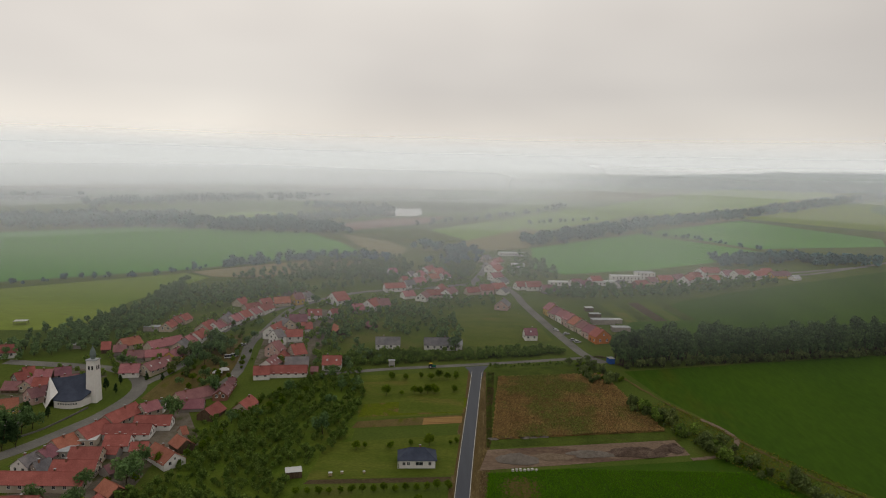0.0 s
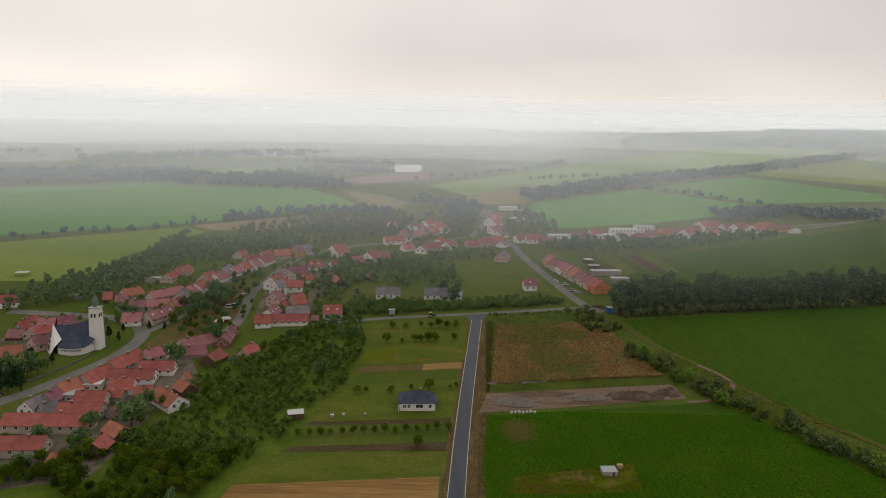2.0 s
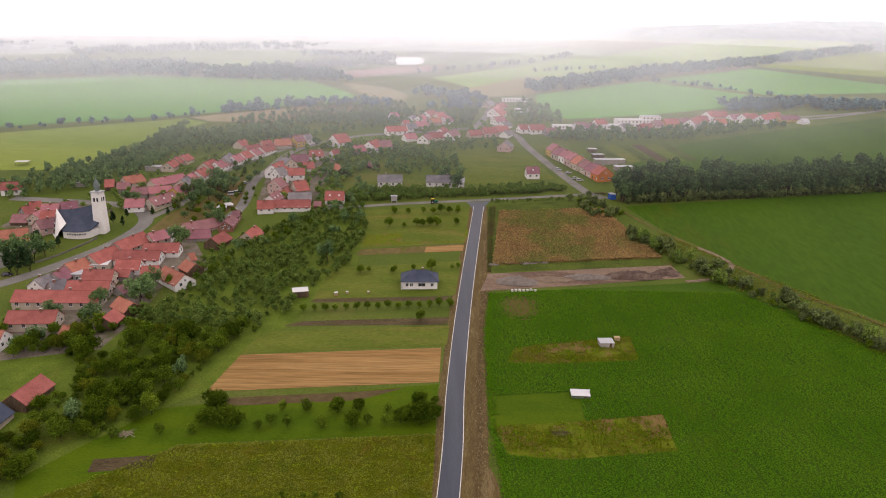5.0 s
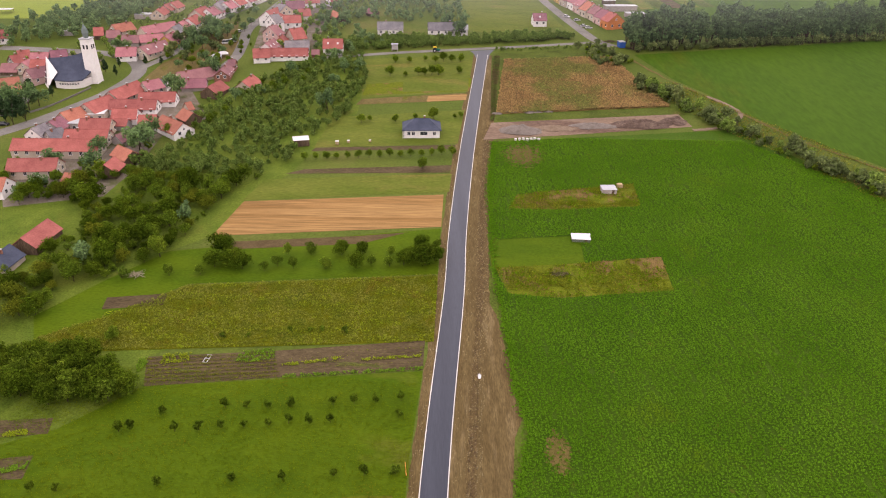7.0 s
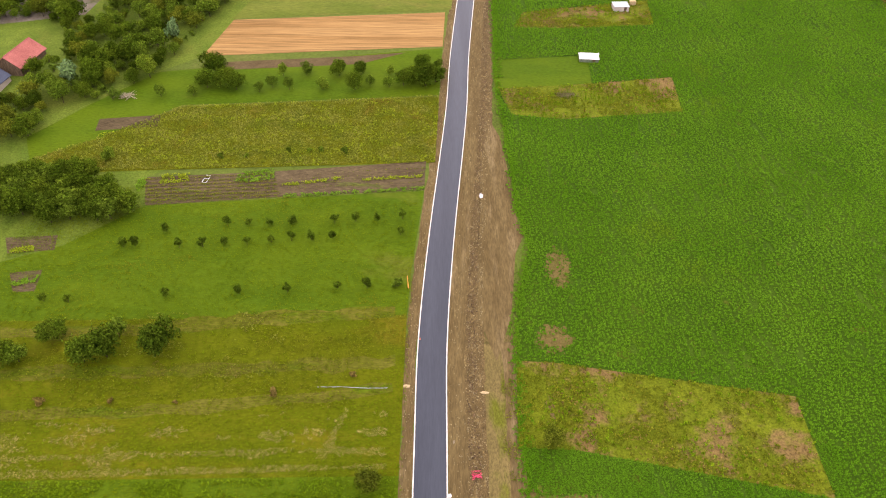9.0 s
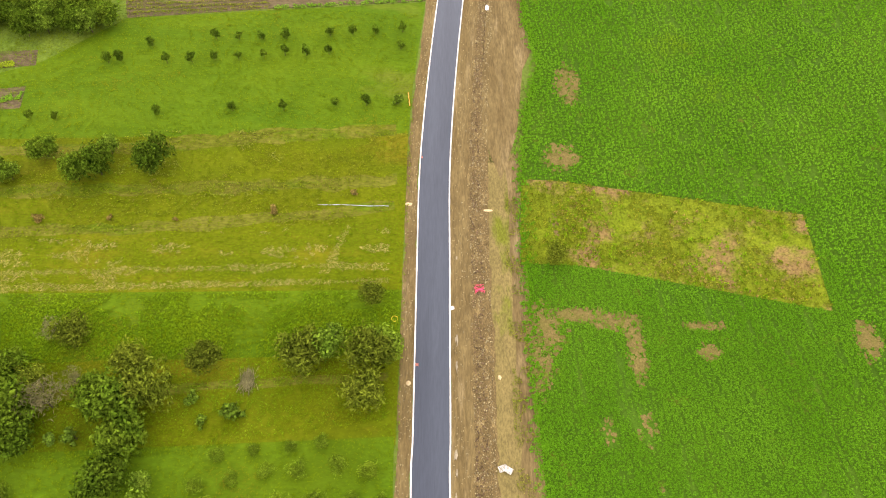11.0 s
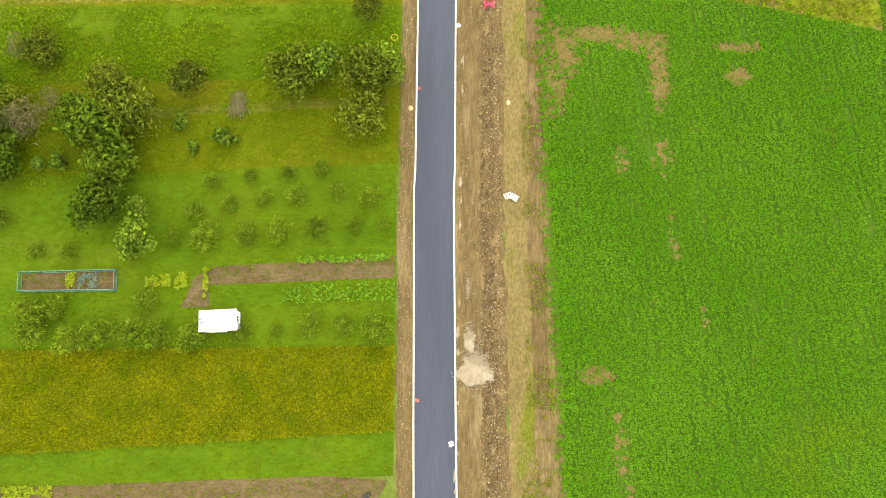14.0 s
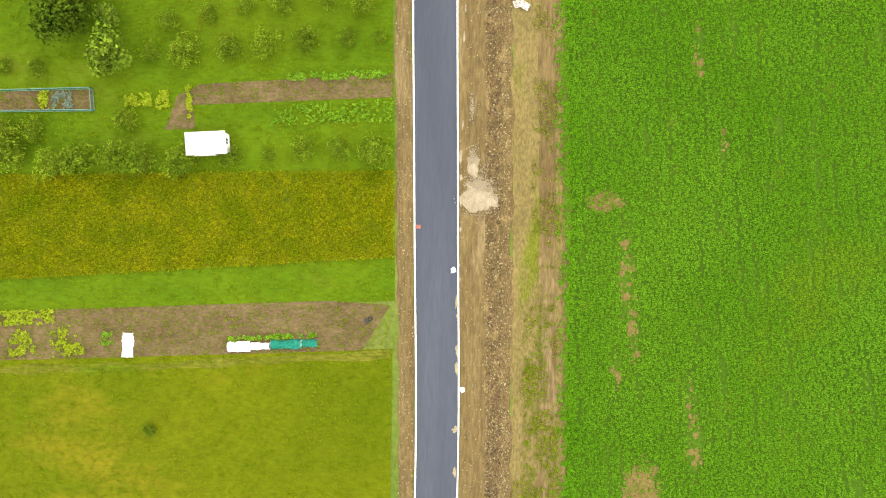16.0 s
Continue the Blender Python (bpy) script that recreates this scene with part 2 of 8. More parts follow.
mat("spoil", (0.062, 0.043, 0.033), (0.09, 0.064, 0.05), 0.5, 3, c=(0.12, 0.09, 0.068), patch=0.3, cover=0.56, fine_amt=0.45)
mat("cabbage_leaf", (0.0666, 0.0998, 0.0749), (0.0915, 0.1248, 0.0998), 0.5, 3, island=0.3, rough=0.7, bump=0)
mat("stone", (0.1236, 0.1011, 0.0592), (0.1647, 0.1385, 0.0842), 0.5, 3, thin=0, island=0.4, rough=0.95, bump=0)
mat("dark_stone", (0.0541, 0.0354, 0.0208), (0.0749, 0.0499, 0.0291), 0.5, 3, thin=0, island=0.3, rough=0.95, bump=0)
mat("olive_leaf", (0.06061, 0.08042, 0.00755), (0.08741, 0.1057, 0.01045), 0.5, 3, vary=0.3, island=0.55, rough=0.75, bump=0, spec=0.0, thin=0.25)
mat("bright_leaf", (0.055, 0.095, 0.0075), (0.075, 0.115, 0.01), 0.5, 3, vary=0.2, island=0.4, rough=0.75, bump=0)
mat("forest_leaf", (0.04841, 0.08786, 0.03231), (0.06543, 0.10902, 0.04094), 0.3, 2, vary=0.25, island=0.4, rough=0.8, bump=0)
mat("veg_leaf", (0.0672, 0.1344, 0.0077), (0.0864, 0.16, 0.0115), 0.5, 3, island=0.35, rough=0.7, bump=0, spec=0.0)
mat("bright_flower", (0.11525, 0.158, 0.00763), (0.14875, 0.18238, 0.01025), 0.5, 3, island=0.35, rough=0.7, bump=0, spec=0.0)
mat("dry_grass", (0.0551, 0.0596, 0.0046), (0.0708, 0.0699, 0.0084), 0.4, 3, c=(0.0446, 0.0638, 0.0023), patch=0.25, cover=0.54, stretch=(0.3, 1, 1), fine_amt=0.35)
mat("silver_leaf", (0.081, 0.1125, 0.0378), (0.1125, 0.1422, 0.054), 0.5, 3, vary=0.25, island=0.4, rough=0.75, bump=0, thin=0.25)
mat("conifer_leaf", (0.01474, 0.033, 0.01276), (0.02552, 0.04752, 0.01826), 0.5, 3, vary=0.2, island=0.4, rough=0.8, bump=0)
mat("dead_twig", (0.088, 0.08, 0.034), (0.125, 0.112, 0.052), 0.5, 3, thin=0.2, island=0.3, rough=0.9, bump=0)
mat("bark", (0.0333, 0.025, 0.0166), (0.0499, 0.0374, 0.0271), 1.5, 8, rough=0.95)
mat("sand", (0.1368, 0.1116, 0.072), (0.1728, 0.144, 0.0972), 0.8, 6, fine_amt=0.2)
mat("straw_board", (0.2688, 0.2048, 0.1088), (0.32, 0.2496, 0.1408), 0.8, 5, fine_amt=0.15)
mat("plank", (0.2048, 0.1664, 0.128), (0.288, 0.2432, 0.192), 0.8, 5, thin=0, island=0.3)
mat("grey_wood", (0.2304, 0.2112, 0.1856), (0.2944, 0.2752, 0.2432), 0.8, 5)
mat("orange_wood", (0.352, 0.1664, 0.032), (0.3968, 0.1984, 0.0448), 0.8, 5)
mat("rust", (0.16, 0.0576, 0.0448), (0.2048, 0.0832, 0.064), 2, 9)
mat("net_rail", (0.0774, 0.127, 0.1002), (0.0986, 0.1508, 0.1188), 2, 9)
mat("hut_wall", (0.0768, 0.096, 0.064), (0.1024, 0.1216, 0.0832), 0.5, 4)

# banks of mist: distance, share of the view hidden at the foot and above, heights where it is full, begins to thin and ends
VEILS = [(620, 0.0, 0.13, 112, 130, 190), (900, 0.1, 0.28, 118, 135, 200), (1250, 0.26, 0.5, 130, 150, 240), (1650, 0.55, 0.93, 175, 185, 300), (3300, 0.8, 0.96, 200, 215, 330)]
# buildings
TILE = dict(big=0.25, fine=2.5, rough=0.85, stretch=(1, 1, 1), fine_amt=0.22, vary=0.16)
mat("red_tile", (0.1953, 0.0649, 0.0554), (0.2455, 0.0865, 0.0734), **TILE)
mat("orange_tile", (0.2333, 0.0914, 0.0627), (0.276, 0.1154, 0.0786), **TILE)
mat("pink_tile", (0.2379, 0.0987, 0.1073), (0.2765, 0.1227, 0.129), **TILE)
mat("brown_tile", (0.1528, 0.0765, 0.0817), (0.1965, 0.1028, 0.1022), **TILE)
mat("purple_tile", (0.1503, 0.0675, 0.0815), (0.1899, 0.0876, 0.1016), **TILE)
mat("grey_tile", (0.1071, 0.1028, 0.1089), (0.1564, 0.1478, 0.1497), **TILE)
mat("slate", (0.035, 0.042, 0.062), (0.05, 0.058, 0.082), 0.25, 2.5, rough=0.7, fine_amt=0.15)
mat("white_wall", (0.53, 0.508, 0.4859), (0.5889, 0.5743, 0.5521), 0.2, 1.5, rough=0.9, fine_amt=0.05, bump=0.1)
mat("cream_wall", (0.3346, 0.2799, 0.219), (0.3772, 0.3285, 0.2616), 0.2, 1.5, rough=0.9, fine_amt=0.06, bump=0.1, vary=0.12)
mat("pink_wall", (0.3529, 0.2434, 0.219), (0.3894, 0.2859, 0.2555), 0.2, 1.5, rough=0.9, fine_amt=0.06, bump=0.1, vary=0.1)
mat("yellow_wall", (0.3529, 0.2312, 0.0608), (0.3955, 0.2677, 0.0852), 0.2, 1.5, rough=0.9, fine_amt=0.06, bump=0.1)
mat("orange_wall", (0.3772, 0.1217, 0.0304), (0.4137, 0.1521, 0.0456), 0.2, 1.5, rough=0.9, fine_amt=0.06, bump=0.1)
mat("grey_wall", (0.2008, 0.1825, 0.1643), (0.2555, 0.2373, 0.2129), 0.2, 1.5, rough=0.9, fine_amt=0.1, bump=0.1, vary=0.15)
mat("brick_wall", (0.1582, 0.073, 0.0517), (0.1947, 0.0973, 0.0669), 0.5, 3, rough=0.9, fine_amt=0.2)
mat("wood", (0.0608, 0.0426, 0.0274), (0.0973, 0.07, 0.0456), 0.5, 4, rough=0.85, stretch=(1, 1, 0.2))
mat("glass", (0.02, 0.024, 0.03), (0.03, 0.034, 0.04), 0.3, 1, rough=0.12, bump=0, spec=0.6, fine_amt=0.05)
mat("copper_green", (0.0973, 0.1217, 0.1156), (0.1338, 0.1643, 0.1521), 0.4, 2, rough=0.6, fine_amt=0.15)
mat("white_sheet", (0.3828, 0.3828, 0.3778), (0.4219, 0.4219, 0.417), 0.4, 2, rough=0.5, fine_amt=0.05, bump=0.1)
mat("grey_sheet", (0.2555, 0.2616, 0.2677), (0.3164, 0.3225, 0.3285), 0.4, 2, rough=0.55, fine_amt=0.1, bump=0.1)
mat("blue_paint", (0.0183, 0.0608, 0.219), (0.0274, 0.0791, 0.2555), 0.4, 2, rough=0.5, fine_amt=0.1)
mat("pink_mesh", (0.3772, 0.0304, 0.073), (0.438, 0.0548, 0.1034), 0.8, 4, rough=0.7)
mat("green_net", (0.0073, 0.0744, 0.0496), (0.011, 0.1007, 0.0703), 0.8, 5, rough=0.7)
mat("yellow_paint", (0.4563, 0.3042, 0.0183), (0.4867, 0.3529, 0.0304), 0.4, 2, rough=0.5, fine_amt=0.1)
mat("black_paint", (0.02, 0.02, 0.022), (0.03, 0.03, 0.032), 0.4, 2, rough=0.5, fine_amt=0.1)
mat("silver_paint", (0.3042, 0.3042, 0.3042), (0.3407, 0.3407, 0.3407), 0.4, 2, rough=0.35, fine_amt=0.05, spec=0.6)
mat("rubber", (0.02, 0.02, 0.02), (0.03, 0.03, 0.03), 1, 5, rough=0.9)
mat("pool_blue", (0.0608, 0.2555, 0.3772), (0.0852, 0.3042, 0.4259), 1, 3, rough=0.15, fine_amt=0.05)


# ---------------------------------------------------------------- building helpers
SLOPE = math.tan(radians(4.0))


def ground(x, y):
    """The lie of the land: one long slope up towards the village, easing off beyond it and behind the start."""
    if y > 1200:
        y = 1200 + 1800 * (1 - math.exp(-(y - 1200) / 1800))
    elif y < -150:
        y = -150 - 150 * (1 - math.exp((y + 150) / 150))
    return SLOPE * y


def mesh_from(name, verts, faces, materials, index=None):
    me = bpy.data.meshes.new(name)
    me.from_pydata(verts, [], faces)
    for m in materials:
        me.materials.append(MATS[m])
    if index is not None:
        me.polygons.foreach_set("material_index", index)
    me.update()
    return me


def part(name, me, parent, label="", at=(0, 0, 0), turn=0.0):
    """A mesh as one part under its thing. Mesh may be a bmesh-free mesh datablock that alike parts share."""
    ob = new(name, me)
    ob.parent = parent
    ob.matrix_basis = pose(*at, 0, 0, turn)
    if label:
        tagged(ob, label)
    return ob


class Shape:
    """Collects boxes, prisms and tubes into one mesh."""

    def __init__(self):
        self.v, self.f, self.m = [], [], []

    def add(self, verts, faces, m=0):
        n = len(self.v)
        self.v += [tuple(p) for p in verts]
        self.f += [tuple(i + n for i in f) for f in faces]
        self.m += [m] * len(faces)
        return self

    def box(self, x0, y0, z0, x1, y1, z1, m=0):
        v = [(x, y, z) for z in (z0, z1) for x, y in ((x0, y0), (x1, y0), (x1, y1), (x0, y1))]
        return self.add(v, [(3, 2, 1, 0), (4, 5, 6, 7), (0, 1, 5, 4), (1, 2, 6, 5), (2, 3, 7, 6), (3, 0, 4, 7)], m)

    def prism(self, outline, z0, z1, m=0):
        """An upright prism over a plan outline, counter-clockwise."""
        n = len(outline)
        v = [(x, y, z0) for x, y in outline] + [(x, y, z1) for x, y in outline]
        f = [tuple(range(n - 1, -1, -1)), tuple(range(n, 2 * n))] + [(i, (i + 1) % n, n + (i + 1) % n, n + i) for i in range(n)]
        return self.add(v, f, m)

    def tube(self, p, q, r0, r1, sides=6, m=0):
        p, q = Vector(p), Vector(q)
        a = (q - p).normalized()
        u = a.orthogonal().normalized()
        w = a.cross(u)
        ring = [(math.cos(2 * math.pi * i / sides), math.sin(2 * math.pi * i / sides)) for i in range(sides)]
        v = [p + r0 * (c * u + s * w) for c, s in ring] + [q + r1 * (c * u + s * w) for c, s in ring]
        f = [(i, (i + 1) % sides, sides + (i + 1) % sides, sides + i) for i in range(sides)]
        return self.add(v, f + [tuple(range(sides - 1, -1, -1)), tuple(range(sides, 2 * sides))], m)

    def pipe(self, points, r, sides=5, m=0):
        """One tube bent along points."""
        pts, v, f = [Vector(p) for p in points], [], []
        for i, p in enumerate(pts):
            a = (pts[min(i + 1, len(pts) - 1)] - pts[max(i - 1, 0)]).normalized()
            u = a.cross(Vector((0, 0, 1))).normalized()
            w = a.cross(u)
            v += [p + r * (math.cos(2 * math.pi * k / sides) * u + math.sin(2 * math.pi * k / sides) * w) for k in range(sides)]
            if i:
                b = (i - 1) * sides
                f += [(b + k, b + (k + 1) % sides, b + sides + (k + 1) % sides, b + sides + k) for k in range(sides)]
        n = len(v)
        return self.add(v, f + [tuple(range(sides - 1, -1, -1)), tuple(range(n - sides, n))], m)

    def mesh(self, name, *materials):
        return mesh_from(name, self.v, self.f, materials, self.m)


def sheet(name, corners, material, lift, label, category="field", kind="structure", group="", cuts=0):
    """A piece of land with its own surface, draped on the slope. Corners in plan."""
    bm = bmesh.new()
    bm.faces.new([bm.verts.new((x, y, 0)) for x, y in corners])
    bmesh.ops.triangulate(bm, faces=bm.faces[:])
    if cuts:
        for _ in range(cuts):
            bmesh.ops.subdivide_edges(bm, edges=bm.edges[:], cuts=1, use_grid_fill=True)
    bm.normal_update()
    for v in bm.verts:
        v.co.z = ground(v.co.x, v.co.y) + lift
    if sum(f.normal.z for f in bm.faces) < 0:
        bmesh.ops.reverse_faces(bm, faces=bm.faces[:])
    me = bpy.data.meshes.new(name)
    bm.to_mesh(me)
    bm.free()
    me.materials.append(MATS[material])
    return tagged(new(name, me), label, category, group, kind)


def smooth_line(points, step):
    """Points along a smooth curve through the given ones, step metres apart."""
    pts = [Vector((*p, 0)) for p in points]
    pts = [2 * pts[0] - pts[1], *pts, 2 * pts[-1] - pts[-2]]
    out = []
    for a, b, c, d in zip(pts, pts[1:], pts[2:], pts[3:]):
        n = max(1, round((c - b).length / step))
        for i in range(n):
            t = i / n
            out.append(0.5 * (2 * b + t * (c - a) + t * t * (2 * a - 5 * b + 4 * c - d) + t**3 * (3 * b - a - 3 * c + d)))
    return [*out, pts[-2]]


def ribbon(points, left, right, step=6.0, ragged=0.0, seed=1):
    """Edge lines of a strip between the offsets left and right of a centre line (right is positive)."""
    line, rng = smooth_line(points, step), random.Random(seed)
    out = []
    for i, p in enumerate(line):
        d = (line[min(i + 1, len(line) - 1)] - line[max(i - 1, 0)]).normalized()
        n = Vector((d.y, -d.x, 0))
        out.append((p + (left + rng.uniform(-ragged, ragged)) * n, p + (right + rng.uniform(-ragged, ragged)) * n))
    return out


def strip(name, points, left, right, material, lift, label, category, depth=0.0, kind="structure", step=6.0, ragged=0.0, seed=1, parent=None):
    """A road, kerb or verge: a band along a centre line, with real thickness where depth is given."""
    s = Shape()
    edges = ribbon(points, left, right, step, ragged, seed)
    for (a, b), (c, d) in zip(edges, edges[1:]):
        top = [(p.x, p.y, ground(p.x, p.y) + lift) for p in (a, b, d, c)]
        if depth:
            s.add(top + [(x, y, z - depth) for x, y, z in top], [(0, 1, 2, 3), (0, 4, 5, 1), (2, 6, 7, 3), (0, 3, 7, 4), (1, 5, 6, 2)])
        else:
            s.add(top, [(0, 1, 2, 3)])
    me = s.mesh(name, material)
    if me.polygons[0].normal.z < 0:
        me.flip_normals()
    if parent is not None:
        return part(name, me, parent, label)
    return tagged(new(name, me), label, category, "", kind)


def inside(x, y, poly):
    odd = False
    for (x0, y0), (x1, y1) in zip(poly, poly[1:] + poly[:1]):
        if (y0 > y) != (y1 > y) and x < x0 + (y - y0) / (y1 - y0) * (x1 - x0):
            odd = not odd
    return odd


def scatter_in(poly, count, seed, gap=0.0, avoid=()):
    """Random plan points inside an outline, at least gap apart."""
    rng, out, cells = random.Random(seed), [], {}
    xs, ys = [p[0] for p in poly], [p[1] for p in poly]
    tries = 0
    while len(out) < count and tries < count * 40:
        tries += 1
        x, y = rng.uniform(min(xs), max(xs)), rng.uniform(min(ys), max(ys))
        if not inside(x, y, poly) or any((x - a) ** 2 + (y - b) ** 2 < r * r for a, b, r in avoid):
            continue
        if gap:
            k = (int(x // gap), int(y // gap))
            if any((x - a) ** 2 + (y - b) ** 2 < gap * gap for i in (-1, 0, 1) for j in (-1, 0, 1) for a, b in cells.get((k[0] + i, k[1] + j), ())):
                continue
            cells.setdefault(k, []).append((x, y))
        out.append((x, y))
    return out


def tuft_shape(blades, spread, height, width, seed):
    """A small plant: bent blades that lean out from its middle. Vertices and triangles."""
    rng, v, f = random.Random(seed), [], []
    for i in range(blades):
        a = 2 * math.pi * (i + rng.uniform(-0.3, 0.3)) / blades
        c, s, r = math.cos(a), math.sin(a), spread * rng.uniform(0.7, 1.2)
        h = height * rng.uniform(0.6, 1.1)
        n = len(v)
        v += [(0.15 * r * c, 0.15 * r * s, 0.35 * h), (0.6 * r * c - width * s, 0.6 * r * s + width * c, h), (0.6 * r * c + width * s, 0.6 * r * s - width * c, h), (r * c, r * s, 0.6 * h)]
        f += [(n, n + 2, n + 1), (n + 1, n + 2, n + 3)]
    return np.array(v), np.array(f)


def stuff(name, places, sizes, shapes, material, label, category, lift=0.0, seed=1):
    """Many small plants in one mesh, each a turned and scaled copy of one of the shapes."""
    rng = np.random.default_rng(seed)
    xy, sizes = np.asarray(places, float), np.asarray(sizes, float)
    pick = rng.integers(0, len(shapes), len(xy))
    vs, fs, base = [], [], 0
    for k, (v, f) in enumerate(shapes):
        at, sz = xy[pick == k], sizes[pick == k]
        a = rng.uniform(0, 2 * math.pi, len(at))
        c, s = np.cos(a)[:, None], np.sin(a)[:, None]
        px = at[:, :1] + sz[:, None] * (v[None, :, 0] * c - v[None, :, 1] * s)
        py = at[:, 1:] + sz[:, None] * (v[None, :, 0] * s + v[None, :, 1] * c)
        pz = at[:, 1:] * SLOPE + lift + sz[:, None] * v[None, :, 2]
        vs.append(np.stack([px, py, pz], -1).reshape(-1, 3))
        fs.append((f[None] + (np.arange(len(at)) * len(v))[:, None, None] + base).reshape(-1, 3))
        base += len(at) * len(v)
    v, f = np.concatenate(vs), np.concatenate(fs)
    me = bpy.data.meshes.new(name)
    me.vertices.add(len(v))
    me.vertices.foreach_set("co", v.ravel())
    me.loops.add(f.size)
    me.loops.foreach_set("vertex_index", f.ravel())
    me.polygons.add(len(f))
    me.polygons.foreach_set("loop_start", np.arange(0, f.size, 3))
    me.materials.append(MATS[material])
    me.update(calc_edges=True)
    me.validate()
    return tagged(new(name, me), label, category, "", "stuff")


def crown_mesh(name, material, radius, height, base, clumps, leaves, leaf, seed, cone=False, sparse=0.0, slim=0.6):
    """A crown of leaf clumps in an uneven outline, each clump a shell of small leaf faces."""
    rng = random.Random(seed)
    v, f = [], []
    lobes = [(0, 0, 0, 1)] if cone else [(0.5 * math.cos(a), 0.5 * math.sin(a), rng.uniform(-0.25, 0.25), rng.uniform(0.5, 0.75)) for a in (rng.uniform(0, 1.5) + 1.55 * i for i in range(4))] + [(0, 0, 0.2, 0.65)]
    for _ in range(clumps):
        lx, ly, lz, lr = rng.choice(lobes)
        while True:
            x, y, z = (rng.uniform(-1, 1) for _ in range(3))
            d = x * x + y * y + z * z
            if 0.15 < d < 1:
                break
        k = 0.72
        if cone:
            k *= 0.95 * (1 - (z + 1) / 2) + 0.08
        x, y, z = lx + lr * x, ly + lr * y, max(-1.0, min(1.0, lz + z * (1 if cone else 0.8)))
        cx, cy, cz = x * radius * k, y * radius * k, base + height / 2 + z * height * 0.40
        cr = radius * rng.uniform(0.18, 0.42) * (0.55 if cone else 1.0)
        for _ in range(leaves):
            n = Vector((rng.gauss(0, 1), rng.gauss(0, 1), rng.gauss(0.35, 1))).normalized()
            p = Vector((cx, cy, cz)) + n * cr * rng.uniform(0.65, 1.12)
            if rng.random() < sparse:
                continue
            n = (n + 0.6 * Vector((rng.gauss(0, 1), rng.gauss(0, 1), rng.gauss(0, 1)))).normalized()
            u = n.orthogonal().normalized()
            w = n.cross(u)
            a = rng.uniform(0, 6.28)
            u, w = u * math.cos(a) + w * math.sin(a), w * math.cos(a) - u * math.sin(a)
            s = leaf * rng.uniform(0.6, 1.3)
            i = len(v)
            v += [p - u * s, p - w * s * slim, p + u * s + n * s * 0.2, p + w * s * slim]
            f.append((i, i + 1, i + 2, i + 3))
    return mesh_from(name, [tuple(q) for q in v], f, [material])


def trunk_mesh(name, radius, height, top, spread, seed, limbs=5, stems=1):
    """A tapered trunk with limbs that reach into the crown."""
    rng, s = random.Random(seed), Shape()
    for k in range(stems):
        ox, oy = (0, 0) if stems == 1 else (rng.uniform(-0.4, 0.4) * spread * 0.5, rng.uniform(-0.4, 0.4) * spread * 0.5)
        bend = (ox + rng.uniform(-0.1, 0.1) * height, oy + rng.uniform(-0.1, 0.1) * height, height)
        s.tube((ox, oy, -0.3), bend, radius, radius * 0.7, 7)
        for i in range(limbs):
            a = 2 * math.pi * (i + rng.uniform(-0.3, 0.3)) / limbs
            r = spread * rng.uniform(0.4, 0.75)
            tip = (bend[0] + r * math.cos(a), bend[1] + r * math.sin(a), height + (top - height) * rng.uniform(0.35, 0.85))
            s.tube(bend, tip, radius * 0.5, radius * 0.12, 5)
    return s.mesh(name, "bark")


TREES = {}


def tree_kind(key, name, label, leafmat, radius, height, stem, clumps, leaves, leaf, variants=3, cone=False, sparse=0.0, stems=1, category="tree", slim=0.6):
    made = []
    for i in range(variants):
        crown_base = 0.02 * height if stem < 0.4 else stem * 0.6
        trunk = trunk_mesh("trunk", max(0.05, height * 0.022), max(stem, 0.3), height, radius, 7 * i + 1, 4, stems)
        crown = crown_mesh("crown", leafmat, radius, height - crown_base, crown_base, clumps, leaves, leaf, 31 * i + len(key), cone, sparse, slim)
        made.append((trunk, crown))
    TREES[key] = (made, name, label, category)


PLANT_RNG = random.Random(5)


def plant(key, x, y, size=1.0, group="", label=""):
    """Sets a tree of a kind on the slope, turned and scaled a little at random. Alike trees share their meshes."""
    made, name, words, category = TREES[key]
    trunk, crown = made[PLANT_RNG.randrange(len(made))]
    k = size * PLANT_RNG.uniform(0.85, 1.15)
    t = tagged(new(name), label or words, category, group)
    t.matrix_basis = pose(x, y, ground(x, y), 0, 0, PLANT_RNG.uniform(0, 360)) @ Matrix.Diagonal((k * PLANT_RNG.uniform(0.9, 1.1), k, k * PLANT_RNG.uniform(0.85, 1.15), 1))
    part("trunk", trunk, t)
    part("crown", crown, t)
    return t


